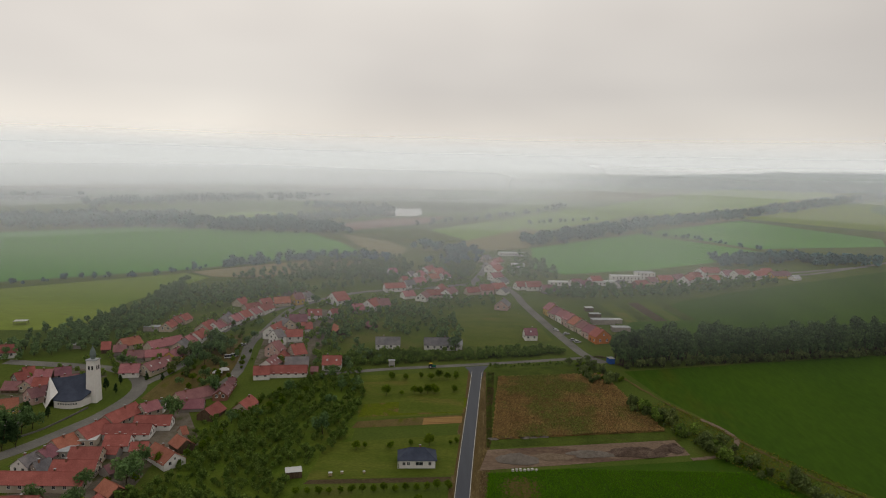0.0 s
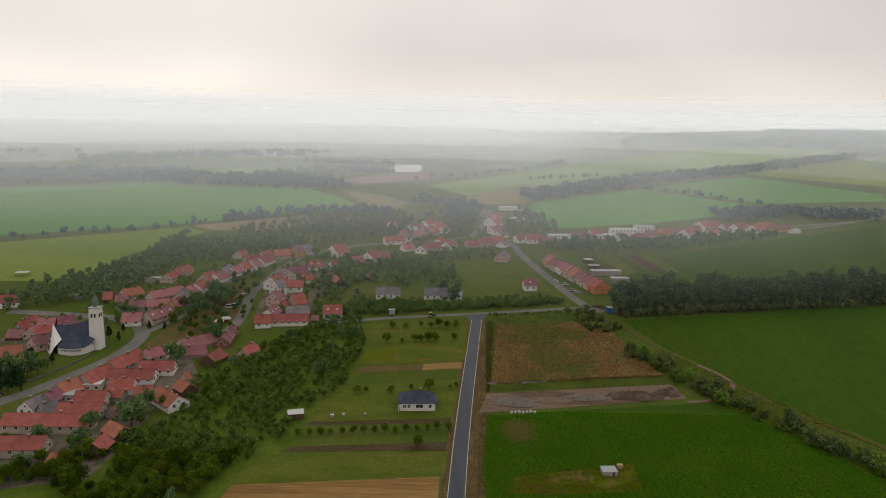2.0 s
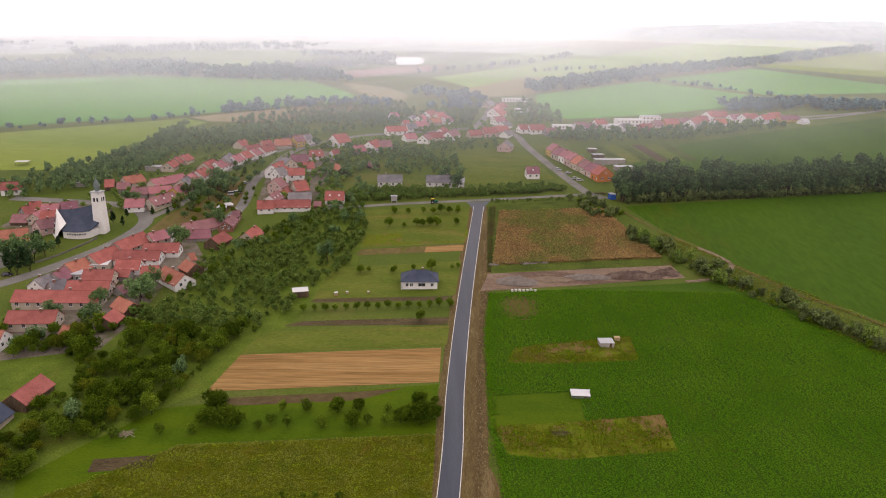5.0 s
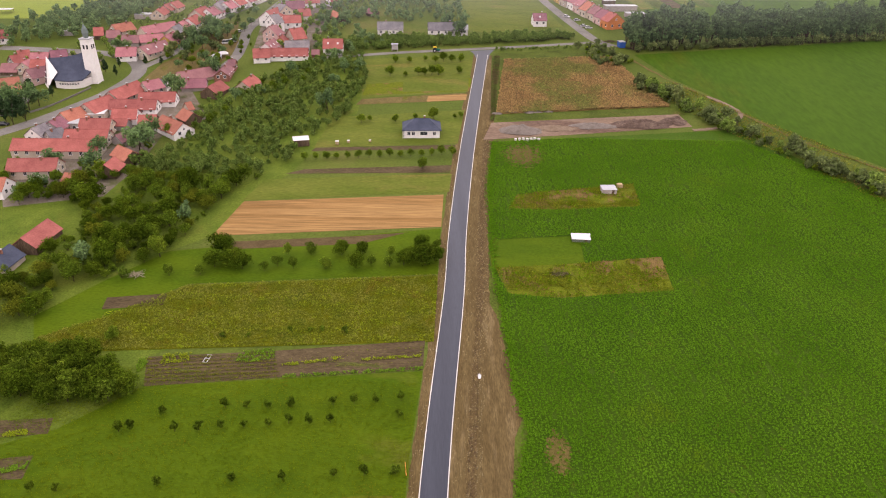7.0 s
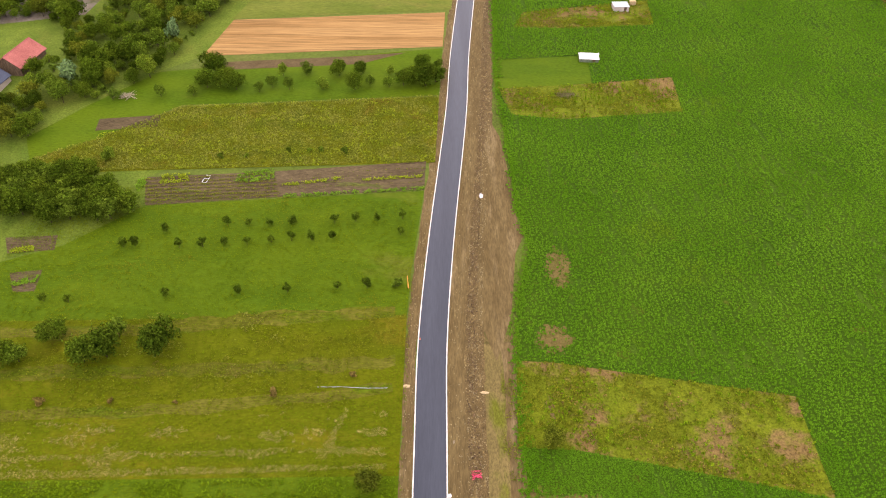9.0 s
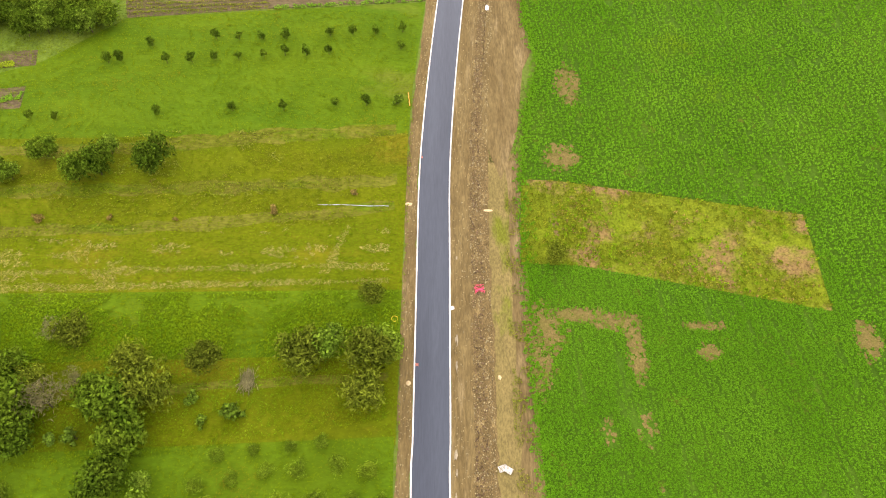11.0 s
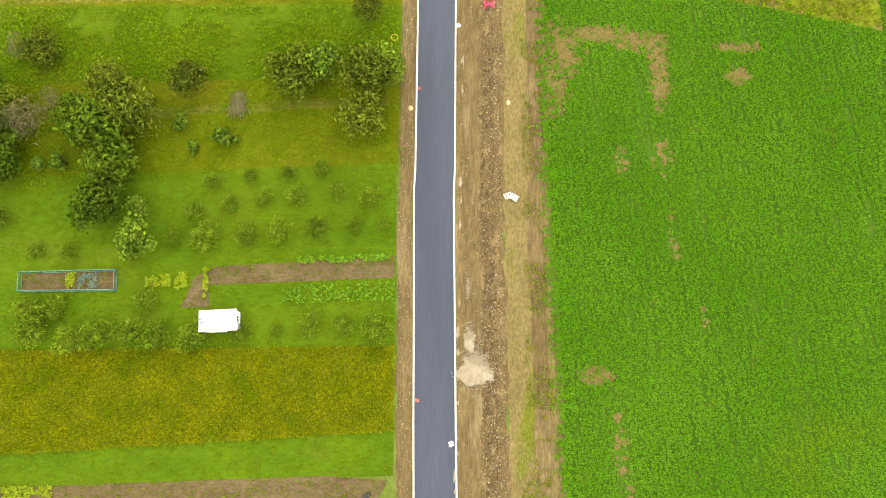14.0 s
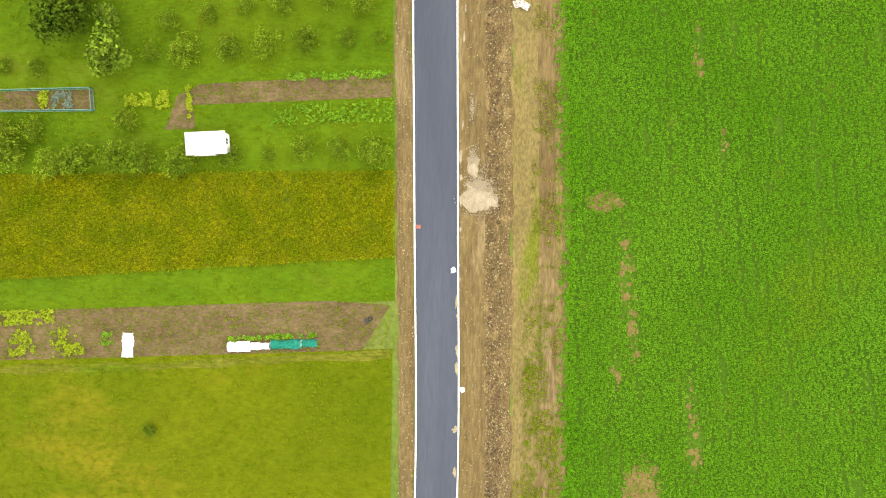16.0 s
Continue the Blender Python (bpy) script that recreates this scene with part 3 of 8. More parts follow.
def grove(name, key, places, low, high, label, category="trees", seed=1):
    """Many trees too far off to count, joined into one mesh: leaves and stems."""
    rng = np.random.default_rng(seed)
    made = TREES[key][0]
    data = []
    for pair in made:
        for me in pair:
            v = np.empty(len(me.vertices) * 3)
            me.vertices.foreach_get("co", v)
            data.append((v.reshape(-1, 3), [tuple(p.vertices) for p in me.polygons]))
    vs, fs, mi, base = [], [], [], 0
    for x, y in places:
        i = int(rng.integers(0, len(made)))
        k, a = rng.uniform(low, high), rng.uniform(0, 6.283)
        c, s = math.cos(a) * k, math.sin(a) * k
        for j in (0, 1):
            v, f = data[2 * i + j]
            w = np.stack([x + v[:, 0] * c - v[:, 1] * s, y + v[:, 0] * s + v[:, 1] * c, ground(x, y) + v[:, 2] * k], -1)
            vs.append(w)
            fs += [tuple(n + base for n in p) for p in f]
            mi += [j] * len(f)
            base += len(v)
    me = bpy.data.meshes.new(name)
    me.from_pydata(np.concatenate(vs).tolist(), [], fs)
    for m in (made[0][0].materials[0], made[0][1].materials[0]):
        me.materials.append(m)
    me.polygons.foreach_set("material_index", mi)
    me.update()
    return tagged(new(name, me), label, category, "", "stuff")

# ---------------------------------------------------------------- the land
gx = [-4700, -3600, -2600, -1900, -1400, -1000, -700, -450, -250, -120, -50, 0, 50, 120, 250, 450, 700, 1000, 1400, 1900, 2600, 3600, 4700]
gy = [-4500, -2500, -1400, -900, -600, -450, -350, -270, -210, -150, 0, 200, 500, 900, 1200] + [1200 + 70 * i for i in range(1, 24)] + [3000, 3300, 3600, 3900, 4200, 4600]
gv = [(x, y, ground(x, y)) for y in gy for x in gx]
gf = [(j * len(gx) + i, j * len(gx) + i + 1, (j + 1) * len(gx) + i + 1, (j + 1) * len(gx) + i) for j in range(len(gy) - 1) for i in range(len(gx) - 1)]


def land_material():
    """Grass on the slope, a patchwork of far fields beyond the village."""
    m = mat("land", (0.0476, 0.0698, 0.01), (0.0653, 0.0845, 0.0138), 0.03, 1.2, c=(0.0768, 0.0806, 0.0199), patch=0.015, cover=0.57, fine_amt=0.25)
    nt = m.node_tree
    p = nt.nodes["Principled BSDF"]
    near = p.inputs["Base Color"].links[0].from_socket
    co = nt.nodes.new("ShaderNodeTexCoord").outputs["Object"]
    mp = nt.nodes.new("ShaderNodeMapping")
    mp.inputs["Scale"].default_value = (0.0022, 0.0042, 0)
    mp.inputs["Rotation"].default_value = (0, 0, 0.25)
    nt.links.new(co, mp.inputs[0])
    vo = nt.nodes.new("ShaderNodeTexVoronoi")
    vo.inputs["Scale"].default_value = 1.0
    nt.links.new(mp.outputs[0], vo.inputs["Vector"])
    sx = nt.nodes.new("ShaderNodeSeparateXYZ")
    nt.links.new(vo.outputs["Color"], sx.inputs[0])
    far = ramp_node(nt, sx.outputs[0], [(0.0, (0.065, 0.1114, 0.0418)), (0.25, (0.1114, 0.1578, 0.0557)), (0.45, (0.0557, 0.0835, 0.0418)), (0.6, (0.1763, 0.1624, 0.1021)), (0.75, (0.0835, 0.1299, 0.0464)), (0.9, (0.1578, 0.1206, 0.0882))])
    sy = nt.nodes.new("ShaderNodeSeparateXYZ")
    nt.links.new(co, sy.inputs[0])
    mr = nt.nodes.new("ShaderNodeMapRange")
    mr.inputs["From Min"].default_value, mr.inputs["From Max"].default_value = 980, 1150
    nt.links.new(sy.outputs["Y"], mr.inputs["Value"])
    nt.links.new(mix_node(nt, mr.outputs[0], near, far), p.inputs["Base Color"])


land_material()
tagged(new("ground", mesh_from("ground", gv, gf, ["land"])), "green sloping farmland that reaches the misty horizon", "ground", "", "structure")

# the new road, its kerbs and the strips of bare earth along it
ROAD = [(-1.3, -230), (-1.3, -90), (-0.2, -38.3), (-0.9, -2.9), (-1.6, 25.0), (-1.5, 28.3), (-1.8, 56.8), (-1.9, 80.4), (-0.5, 109.2), (2.8, 156.0), (4.3, 191.5), (9.1, 258.1), (19.4, 372.4)]
HALF = 2.65
road = strip("road", ROAD, -HALF, HALF, "asphalt", 0.05, "freshly laid dark blue-grey asphalt village road", "road", step=4)
for side, nm in ((-1, "kerb"), (1, "kerb")):
    a, b = sorted((side * HALF, side * (HALF + 0.2)))
    strip(nm, ROAD, a, b, "concrete", 0.13, "pale new concrete kerb beside the road", "kerb", depth=0.3, step=4)
strip("verge", ROAD, -HALF - 2.4, -HALF - 0.2, "dirt", 0.03, "bare brown earth verge along the road", "verge", step=2.5, ragged=0.25, seed=3)
strip("verge", ROAD, HALF + 0.2, HALF + 4.0, "dirt", 0.03, "bare brown earth track along the new road", "verge", step=2.5, ragged=0.1, seed=4)
strip("verge", ROAD, HALF + 3.5, HALF + 7.0, "rubble", 0.045, "stony rubble strip of brown soil beside the road", "verge", step=2.0, ragged=0.35, seed=5)
strip("verge", [(p[0], p[1]) for p in ROAD if p[1] < 70] + [(-2.2, 82)], HALF + 6.6, HALF + 14.5, "dry_verge", 0.036, "dry yellow grass strip between track and field", "verge", step=2.5, ragged=0.5, seed=6)
strip("verge", [(p[0], p[1]) for p in ROAD if p[1] > 70], HALF + 6.3, HALF + 14.0, "rough_grass", 0.036, "weedy grass strip between track and field", "verge", step=2.5, ragged=0.7, seed=7)
sheet("verge", [(10.1, 76.0), (13.4, 86.8), (15.3, 103.9), (18.7, 112.7), (16.5, 113.0), (15.7, 127.9), (14.0, 145.4), (10.7, 155.3), (8.9, 136.1), (7.5, 106.2), (7.3, 107.1), (6.8, 86.7)], "dirt", 0.048, "trodden bare brown earth beside the track", "verge")
strip("verge", [(p[0], p[1]) for p in ROAD if p[1] < 90], HALF + 10.3, HALF + 12.5, "dirt", 0.052, "wheel-worn earth path along the crop", "verge", step=2.5, ragged=0.25, seed=8)

# the flared mouth of the new road
sheet("road_mouth", [(15.9, 364.1), (15.0, 373.2), (12.7, 379.4), (26.3, 382.4), (23.2, 373.7), (22.1, 364.4)], "asphalt", 0.085, "dark asphalt apron where the new road joins the lane", "road")
# village roads and lanes
strip("road_old", [(-73.7, 360.9), (-57.5, 364.8), (-27.2, 373.8), (14.0, 382.7), (47.0, 390.3), (83.2, 399.4)], -2.0, 2.0, "old_asphalt", 0.06, "pale worn asphalt lane crossing behind the gardens", "road")
strip("road_old", [(94.8, 391.0), (85.8, 404.3), (77.8, 439.8), (70.3, 479.9), (63.1, 523.5), (58.4, 564.0), (48.4, 583.5), (27.4, 591.1), (38.7, 649.8), (46.3, 706.2)], -3.2, 3.2, "old_asphalt", 0.07, "pale worn asphalt street past the terraced houses", "road")
strip("road_old", [(-187.1, 248.9), (-178.9, 257.5), (-169.3, 271.4), (-161.5, 287.3), (-154.9, 303.2), (-151.2, 323.0), (-152.4, 338.4), (-160.2, 351.9), (-172.4, 361.1), (-184.1, 365.5), (-213.7, 369.0), (-240.1, 371.6)], -3.6, 3.6, "old_asphalt", 0.065, "pale winding asphalt street round the church", "road")
strip("road_old", [(-116.1, 325.7), (-112.9, 343.3), (-110.6, 360.7), (-113.0, 386.1), (-117.1, 414.7), (-114.6, 442.0), (-113.4, 466.3), (-108.8, 496.8), (-96.6, 520.1), (-66.3, 553.2), (-12.8, 573.4), (27.4, 591.1), (81.3, 581.8), (197.5, 624.3), (342.0, 674.1), (441.5, 715.0)], -3.0, 3.0, "old_asphalt", 0.075, "pale asphalt main street through the village", "road")
strip("road_old", [(-152.2, 343.0), (-143.6, 373.2), (-144.2, 420.7), (-134.7, 456.9), (-121.7, 490.6), (-111.4, 509.4)], -2.4, 2.4, "old_asphalt", 0.06, "narrow asphalt lane in front of the long house row", "road")
strip("road_old", [(322.8, 654.5), (372.1, 675.6), (442.2, 717.9), (479.3, 740.8), (555.3, 787.1)], -2.6, 2.6, "old_asphalt", 0.09, "pale country road leaving the village", "road")
sheet("parking_lot", [(-188.1, 273.0), (-201.5, 295.8), (-197.1, 308.6), (-187.8, 306.0), (-183.9, 291.7), (-185.3, 280.8)], "old_asphalt", 0.05, "pale asphalt yard beside the church", "yard")
strip("field_track", [(98.9, 366.8), (110.1, 335.1), (122.3, 311.7), (130.5, 290.9), (143.6, 263.9), (157.4, 245.9), (165.5, 234.3), (179.3, 213.5)], -0.8, 0.8, "dry_verge", 0.2, "grassy dry farm track along the hedge", "track", ragged=0.7)

strip("field_track", [(103.0, 272.5), (112.0, 274.5), (119.5, 278.5), (126.5, 285.5), (129.8, 293.0), (127.4, 303.0), (121.5, 313.5)], -1.1, 1.1, "lane_dust", 0.22, "sandy bend of the farm track at the hedge gap", "track", ragged=0.4, step=2.0)

# the large fields
sheet("crop_field", [(102, 377), (259.2, 414.3), (566.1, 474.4), (235.4, 156.1), (181, 216), (167, 237), (159, 249), (145, 267), (132, 294), (124, 314), (112, 338)], "crop_far", 0.10, "broad dark green crop field with faint wheel tracks", "field")
sheet("crop_field", [(18.3, 257.3), (112.2, 272.6), (121.0, 274.2), (152.7, 214.6), (192.4, 142.9), (150, 40), (150, -120), (15.3, -120), (16.6, -38.0), (16.3, -17.0), (16.2, -2.6), (14.5, 25), (14.2, 37), (13.9, 57), (13.7, 76), (15.1, 92), (18.3, 106), (16.3, 118), (16.1, 132), (14.5, 166), (15.1, 219)], "crop_floor", 0.06, "lush green broad-leaved crop field beside the road", "field")
sheet("crop_field", [(118.2, 461.2), (187.5, 542.9), (267.6, 592.8), (444.1, 689.3), (1438.8, 1171.6), (732.4, 581.7), (298.8, 453.7), (119.1, 427.4)], "crop_far", 0.12, "dark green field behind the row of trees", "field")
sheet("crop_field", [(-610.2, 497.0), (-362.4, 560.0), (-233.6, 625.1), (-129.2, 703.1), (-71.1, 700.7), (-120.8, 801.9), (-169.3, 866.0), (-385.3, 882.2), (-521.5, 812.4), (-862.6, 709.1)], "crop_far_left", 0.3, "wide mid-green field on the ridge", "field")
sheet("crop_field", [(-428.3, 400.1), (-279.8, 429.0), (-235.2, 432.4), (-232.0, 505.9), (-202.8, 594.2), (-228.3, 610.6), (-347.9, 537.0), (-504.0, 473.5)], "yellow_crop", 0.2, "yellow-green field above the village", "field")
sheet("crop_field", [(-201.9, 599.0), (-155.0, 599.3), (-134.3, 618.3), (-69.0, 679.7), (-126.5, 687.9), (-225.2, 615.9)], "far_stubble", 0.25, "dry grassland slope", "field")
sheet("crop_field", [(-125.6, 858.4), (-62.1, 810.1), (-39.9, 766.0), (-43.1, 713.7), (-68.9, 707.3)], "far_stubble", 0.35, "pale hillside pasture with scattered shrubs", "field")
sheet("crop_field", [(88.2, 660.8), (101.0, 784.6), (260.3, 916.2), (364.5, 796.1), (312.5, 734.0), (203.9, 673.7), (114.6, 640.0)], "crop_far_left", 0.3, "bright green field above the house row", "field")
sheet("crop_field", [(276.7, 934.0), (466.5, 1083.3), (582.9, 914.3), (549.4, 851.9), (371.8, 812.4)], "crop_far_left", 0.35, "green field between tree belts", "field")
sheet("crop_field", [(479.2, 1113.2), (779.2, 1371.6), (1235.6, 1654.7), (700.6, 931.0), (635.9, 988.7)], "yellow_crop", 0.5, "yellowish ripe field on the slope", "field")
sheet("crop_field", [(-17.6, 909.4), (119.3, 1070.5), (219.6, 1189.0), (333.7, 1146.2), (133.4, 922.4), (31.5, 823.2)], "pale_crop", 0.5, "pale green field in the haze", "field", cuts=3)
sheet("crop_field", [(250.0, 1195.0), (431.0, 1444.8), (866.2, 1950.4), (1086.8, 2036.8), (919.3, 1632.9), (507.8, 1228.2), (358.5, 1135.5)], "pale_crop", 0.8, "pale yellow-green hill field in the haze", "field", cuts=3)
sheet("crop_field", [(14.2, 804.3), (113.4, 945.9), (133.4, 922.4), (97.7, 784.1), (41.4, 754.8)], "far_stubble", 0.6, "tan harvested field beyond the village", "field", cuts=2)
sheet("crop_field", [(-138.0, 944.3), (-85.9, 1013.9), (5.4, 1056.9), (-18.9, 975.7), (-71.5, 932.8), (-116.1, 894.0)], "far_plough", 0.6, "reddish ploughed field by the pond", "field", cuts=2)
sheet("crop_field", [(-335.9, 969.9), (-313.3, 1054.7), (-210.9, 1059.5), (-208.6, 967.5), (-274.9, 950.3)], "pale_crop", 0.6, "pale green meadow among woods", "field", cuts=2)
sheet("pond", [(-94.0, 1039.0), (-100.5, 1142.5), (-36.6, 1155.2), (-31.5, 1078.5), (-41.7, 1048.4)], "pond_water", 0.7, "still grey pond that mirrors the bright sky", "water")

# plots to the west of the road
sheet("plot", [(-67.2, 205.2), (-0.5, 212.3), (-1.1, 190.6), (-71.5, 183.0)], "stubble", 0.06, "golden harvested stubble strip", "field")
sheet("plot", [(-63.8, 179.9), (-25.7, 184.4), (-11.8, 186.8), (-25.2, 179.8), (-65.1, 175.4)], "soil", 0.06, "narrow strip of bare brown soil", "plot")
sheet("plot", [(-70.3, 157.0), (-1.8, 163.6), (-2.4, 134.7), (-66.6, 130.4), (-94.5, 128.3), (-101.1, 133.4), (-86.9, 142.8)], "flower_meadow", 0.05, "yellow-flowering weedy meadow strip", "meadow")
sheet("plot", [(-71.0, 127.4), (-41.8, 130.2), (-4.6, 135.1), (-4.8, 124.4), (-38.6, 121.1), (-68.0, 117.5)], "dark_soil", 0.07, "vegetable bed of dark soil with green rows", "plot")
sheet("plot", [(-90.2, 150.7), (-74.8, 152.9), (-74.1, 147.9), (-89.5, 145.6)], "dark_soil", 0.06, "small dug bed of dark soil", "plot")
sheet("plot", [(-94.7, 106.5), (-83.7, 107.5), (-82.8, 103.1), (-92.2, 101.8)], "dark_soil", 0.06, "small dug bed of brown soil", "plot")
sheet("plot", [(-89.2, 96.3), (-82.9, 97.3), (-82.1, 91.5), (-86.3, 91.1)], "dark_soil", 0.065, "small garden bed with leafy rows", "plot")
sheet("plot", [(-68.0, 117.5), (-4.8, 124.0), (-6.7, 98.5), (-7.1, 86.5), (-85.5, 83.6), (-98.4, 96.7), (-81.6, 104.3)], "lush_meadow", 0.045, "mown green meadow with young fruit trees", "meadow")
sheet("plot", [(-94.1, 83.4), (-7.1, 86.7), (-6.9, 52.5), (-71.8, 51.4), (-79.9, 51.2)], "meadow", 0.05, "patchy grass meadow with dry straw swathes", "meadow")
sheet("plot", [(-80.9, 51.2), (-6.9, 53.3), (-6.8, 42.0), (-76.6, 39.0)], "lush_meadow", 0.055, "bright green mown grass strip", "meadow")
sheet("plot", [(-71.3, 25.3), (-7.0, 29.1), (-6.6, 15.9), (-69.4, 13.5)], "lush_meadow", 0.05, "green orchard grass with yellow patches", "meadow")
sheet("plot", [(-30.7, 14.1), (-6.6, 15.9), (-6.7, 13.0), (-31.7, 11.5), (-31.4, 8.5), (-35.2, 8.4), (-33.7, 12.6)], "soil", 0.065, "strip of bare brown garden soil", "plot")
sheet("plot", [(-60.4, 2.2), (-6.3, 3.9), (-6.1, -7.0), (-56.4, -11.0), (-60.8, -11.2)], "flower_meadow", 0.05, "yellow-flowering strip of low crop", "field")
sheet("plot", [(-60.8, -11.2), (-6.1, -7.0), (-6.0, -12.6), (-60.9, -15.2)], "lush_meadow", 0.047, "smooth bright green grass strip", "meadow")
sheet("plot", [(-60.9, -15.8), (-48.5, -14.6), (-14.6, -12.8), (-6.6, -13.2), (-10.1, -19.1), (-61.0, -21.6)], "soil", 0.065, "vegetable garden of bare brown soil", "plot")
sheet("plot", [(-61.0, -21.6), (-6.2, -18.8), (-6.1, -38), (-6.1, -150), (-120, -150)], "meadow", 0.048, "yellow-green meadow", "meadow")
sheet("plot", [(-51.2, 230.2), (2.5, 235.6), (1.4, 229.4), (-57.6, 226.3)], "dark_soil", 0.06, "bare dark garden strip", "plot")
sheet("plot", [(-63.7, 221.6), (2.4, 228.5), (1.4, 214.4), (-67.8, 206.0)], "far_lawn", 0.055, "green meadow strip above the stubble", "meadow")
sheet("plot", [(-50.1, 249.2), (3.6, 254.0), (3.2, 250.2), (-51.8, 246.0)], "dark_soil", 0.06, "narrow dug garden strip", "plot")
sheet("plot", [(-48.0, 280.7), (8.1, 291.7), (4.8, 255.1), (-51.2, 249.2)], "far_lawn", 0.05, "lawn round the new bungalow", "meadow")
sheet("plot", [(-38.3, 302.9), (9.6, 313.3), (8.9, 303.6), (-40.1, 295.7)], "dry_verge", 0.06, "dry tan grass strip", "plot")
sheet("plot", [(-43.2, 362.1), (14.5, 372.2), (10.2, 314.8), (-38.5, 304.4)], "far_lawn", 0.052, "green garden plots with young trees", "meadow")
sheet("plot", [(-37.7, 323.2), (12.6, 334.2), (10.9, 316.1), (-38.7, 307.5)], "weeds", 0.066, "weedy garden strips", "plot")
sheet("plot", [(24.5, 520.4), (59.6, 510.1), (71.3, 432.5), (22.0, 416.2), (1.1, 427.8), (5.2, 500.5)], "far_lawn", 0.055, "mown lawn among the gardens", "meadow")

sheet("plot", [(-69.5, 13.8), (-6.6, 15.9), (-6.3, 3.9), (-60.4, 2.2), (-64.7, 2.0)], "lush_meadow", 0.046, "green orchard grass round the white hut", "meadow")
sheet("plot", [(-76.7, 39.5), (-6.8, 42.5), (-6.7, 27.8), (-71.8, 25.6)], "meadow", 0.046, "rough yellow-green grass under wild fruit trees", "meadow")
sheet("plot", [(-54.3, 179.6), (-1.2, 189.6), (-1.8, 164.2), (-70.4, 157.6), (-86.9, 142.8), (-101.1, 133.4), (-105.6, 142.3), (-94.7, 157.7), (-81.5, 174.0)], "lush_meadow", 0.04, "mown grass under an orchard row", "meadow")

ORCHARD = [(-45.2, 367.0), (-38.6, 330.9), (-38.3, 279.9), (-49.1, 249.3), (-56.4, 225.4), (-67.2, 205.2), (-71.5, 183.0), (-81.5, 174.0), (-94.7, 157.7), (-105.6, 142.3), (-125.8, 132.8), (-151.5, 173.5), (-141.8, 213.7), (-123.3, 225.3), (-100.3, 248.3), (-108.7, 289.9), (-84.9, 328.6), (-67.5, 356.1)]
sheet("plot", ORCHARD, "orchard_grass", 0.035, "dark rank grass under the old orchard", "meadow")
sheet("plot", [(-125.8, 132.8), (-105.6, 142.3), (-101.1, 133.4), (-94.5, 128.3), (-66.6, 130.4), (-71.0, 127.4), (-68.0, 117.5), (-81.6, 104.3), (-98.4, 96.7)], "orchard_grass", 0.03, "rank grass round the lower orchard", "meadow")
# yards and dry slopes in the village
sheet("yard", [(-155.1, 231.2), (-153.0, 255.8), (-148.7, 286.5), (-143.0, 317.7), (-122.1, 318.8), (-100.3, 277.1), (-113.1, 264.3), (-112.3, 228.3), (-115.0, 207.1), (-144.1, 198.6), (-155.5, 217.8)], "yard", 0.04, "bare trodden yards between the farmhouses", "yard")
sheet("yard", [(-219.4, 326.0), (-217.3, 358.5), (-186.4, 370.6), (-175.5, 353.0), (-195.0, 327.3), (-199.7, 310.8)], "yard", 0.045, "bare yards behind the church", "yard")
sheet("yard", [(-188.1, 381.4), (-161.8, 426.2), (-121.5, 559.3), (-106.4, 539.2), (-143.6, 448.7), (-147.4, 375.1), (-164.1, 361.6)], "yard", 0.043, "paved yards along the house row", "yard")
sheet("yard", [(-104.9, 375.5), (-115.2, 450.8), (-101.5, 501.0), (-75.9, 494.1), (-72.0, 377.5)], "yard", 0.041, "yards behind the white houses", "yard")
sheet("slope", [(-145.6, 324.1), (-144.9, 350.9), (-134.3, 373.8), (-135.5, 418.6), (-128.2, 435.4), (-115.6, 385.9), (-113.9, 362.5), (-120.7, 331.4), (-132.3, 316.6)], "dry_verge", 0.042, "dry brownish grass slope below the street", "meadow")
strip("retaining_wall", [(-173.3, 277.5), (-168.2, 285.6), (-164.0, 297.6), (-160.5, 310.5)], -4.6, -4.25, "old_asphalt", 0.7, "long grey concrete wall along the church street", "wall", depth=1.6)
for i, (a, b) in enumerate(((0, "rough_grass"), (1, "far_lawn"), (2, "rough_grass"), (3, "dark_soil"), (4, "far_lawn"), (5, "rough_grass"))):
    x, y = 119.1, 473.9
    sheet("plot", [(x + 11 * a, y + 4 + 2 * a), (x + 11 * a + 9, y + 6 + 2 * a), (x + 11 * a + 2, y + 58 + 2 * a), (x + 11 * a - 7, y + 56 + 2 * a)], b, 0.13, "narrow allotment bed behind the terraced houses", "plot", group="allotment beds")
sheet("plot", [(-8.2, 308.3), (9.7, 311.4), (9.0, 303.9), (-8.8, 300.9)], "stubble", 0.075, "short strip of orange-brown stubble", "plot")
sheet("plot", [(-20.8, 328.2), (11.1, 333.3), (10.1, 316.8), (-20.4, 313.0)], "far_lawn", 0.074, "green garden strip", "plot")

# worn tracks through the western meadows
strip("meadow_track", [(-83.7, 62.9), (-57.0, 64.2), (-46.3, 65.1), (-28.1, 67.2), (-8.9, 70.1)], -1.2, 1.2, "dry_grass", 0.062, "dry worn wheel track through the meadow", "track", step=3, ragged=0.5, seed=21)
strip("meadow_track", [(-92.6, 80.5), (-63.1, 81.9), (-42.1, 84.4), (-9.4, 87.5)], -1.6, 1.4, "dry_grass", 0.063, "dry yellowish band of grass between two meadows", "track", step=3, ragged=0.7, seed=22)
strip("meadow_track", [(-87.8, 70.9), (-54.9, 73.0), (-29.3, 74.1), (-8.7, 75.7)], -1.2, 1.6, "dry_grass", 0.0625, "dry brownish band of grass", "track", step=3, ragged=0.9, seed=23)
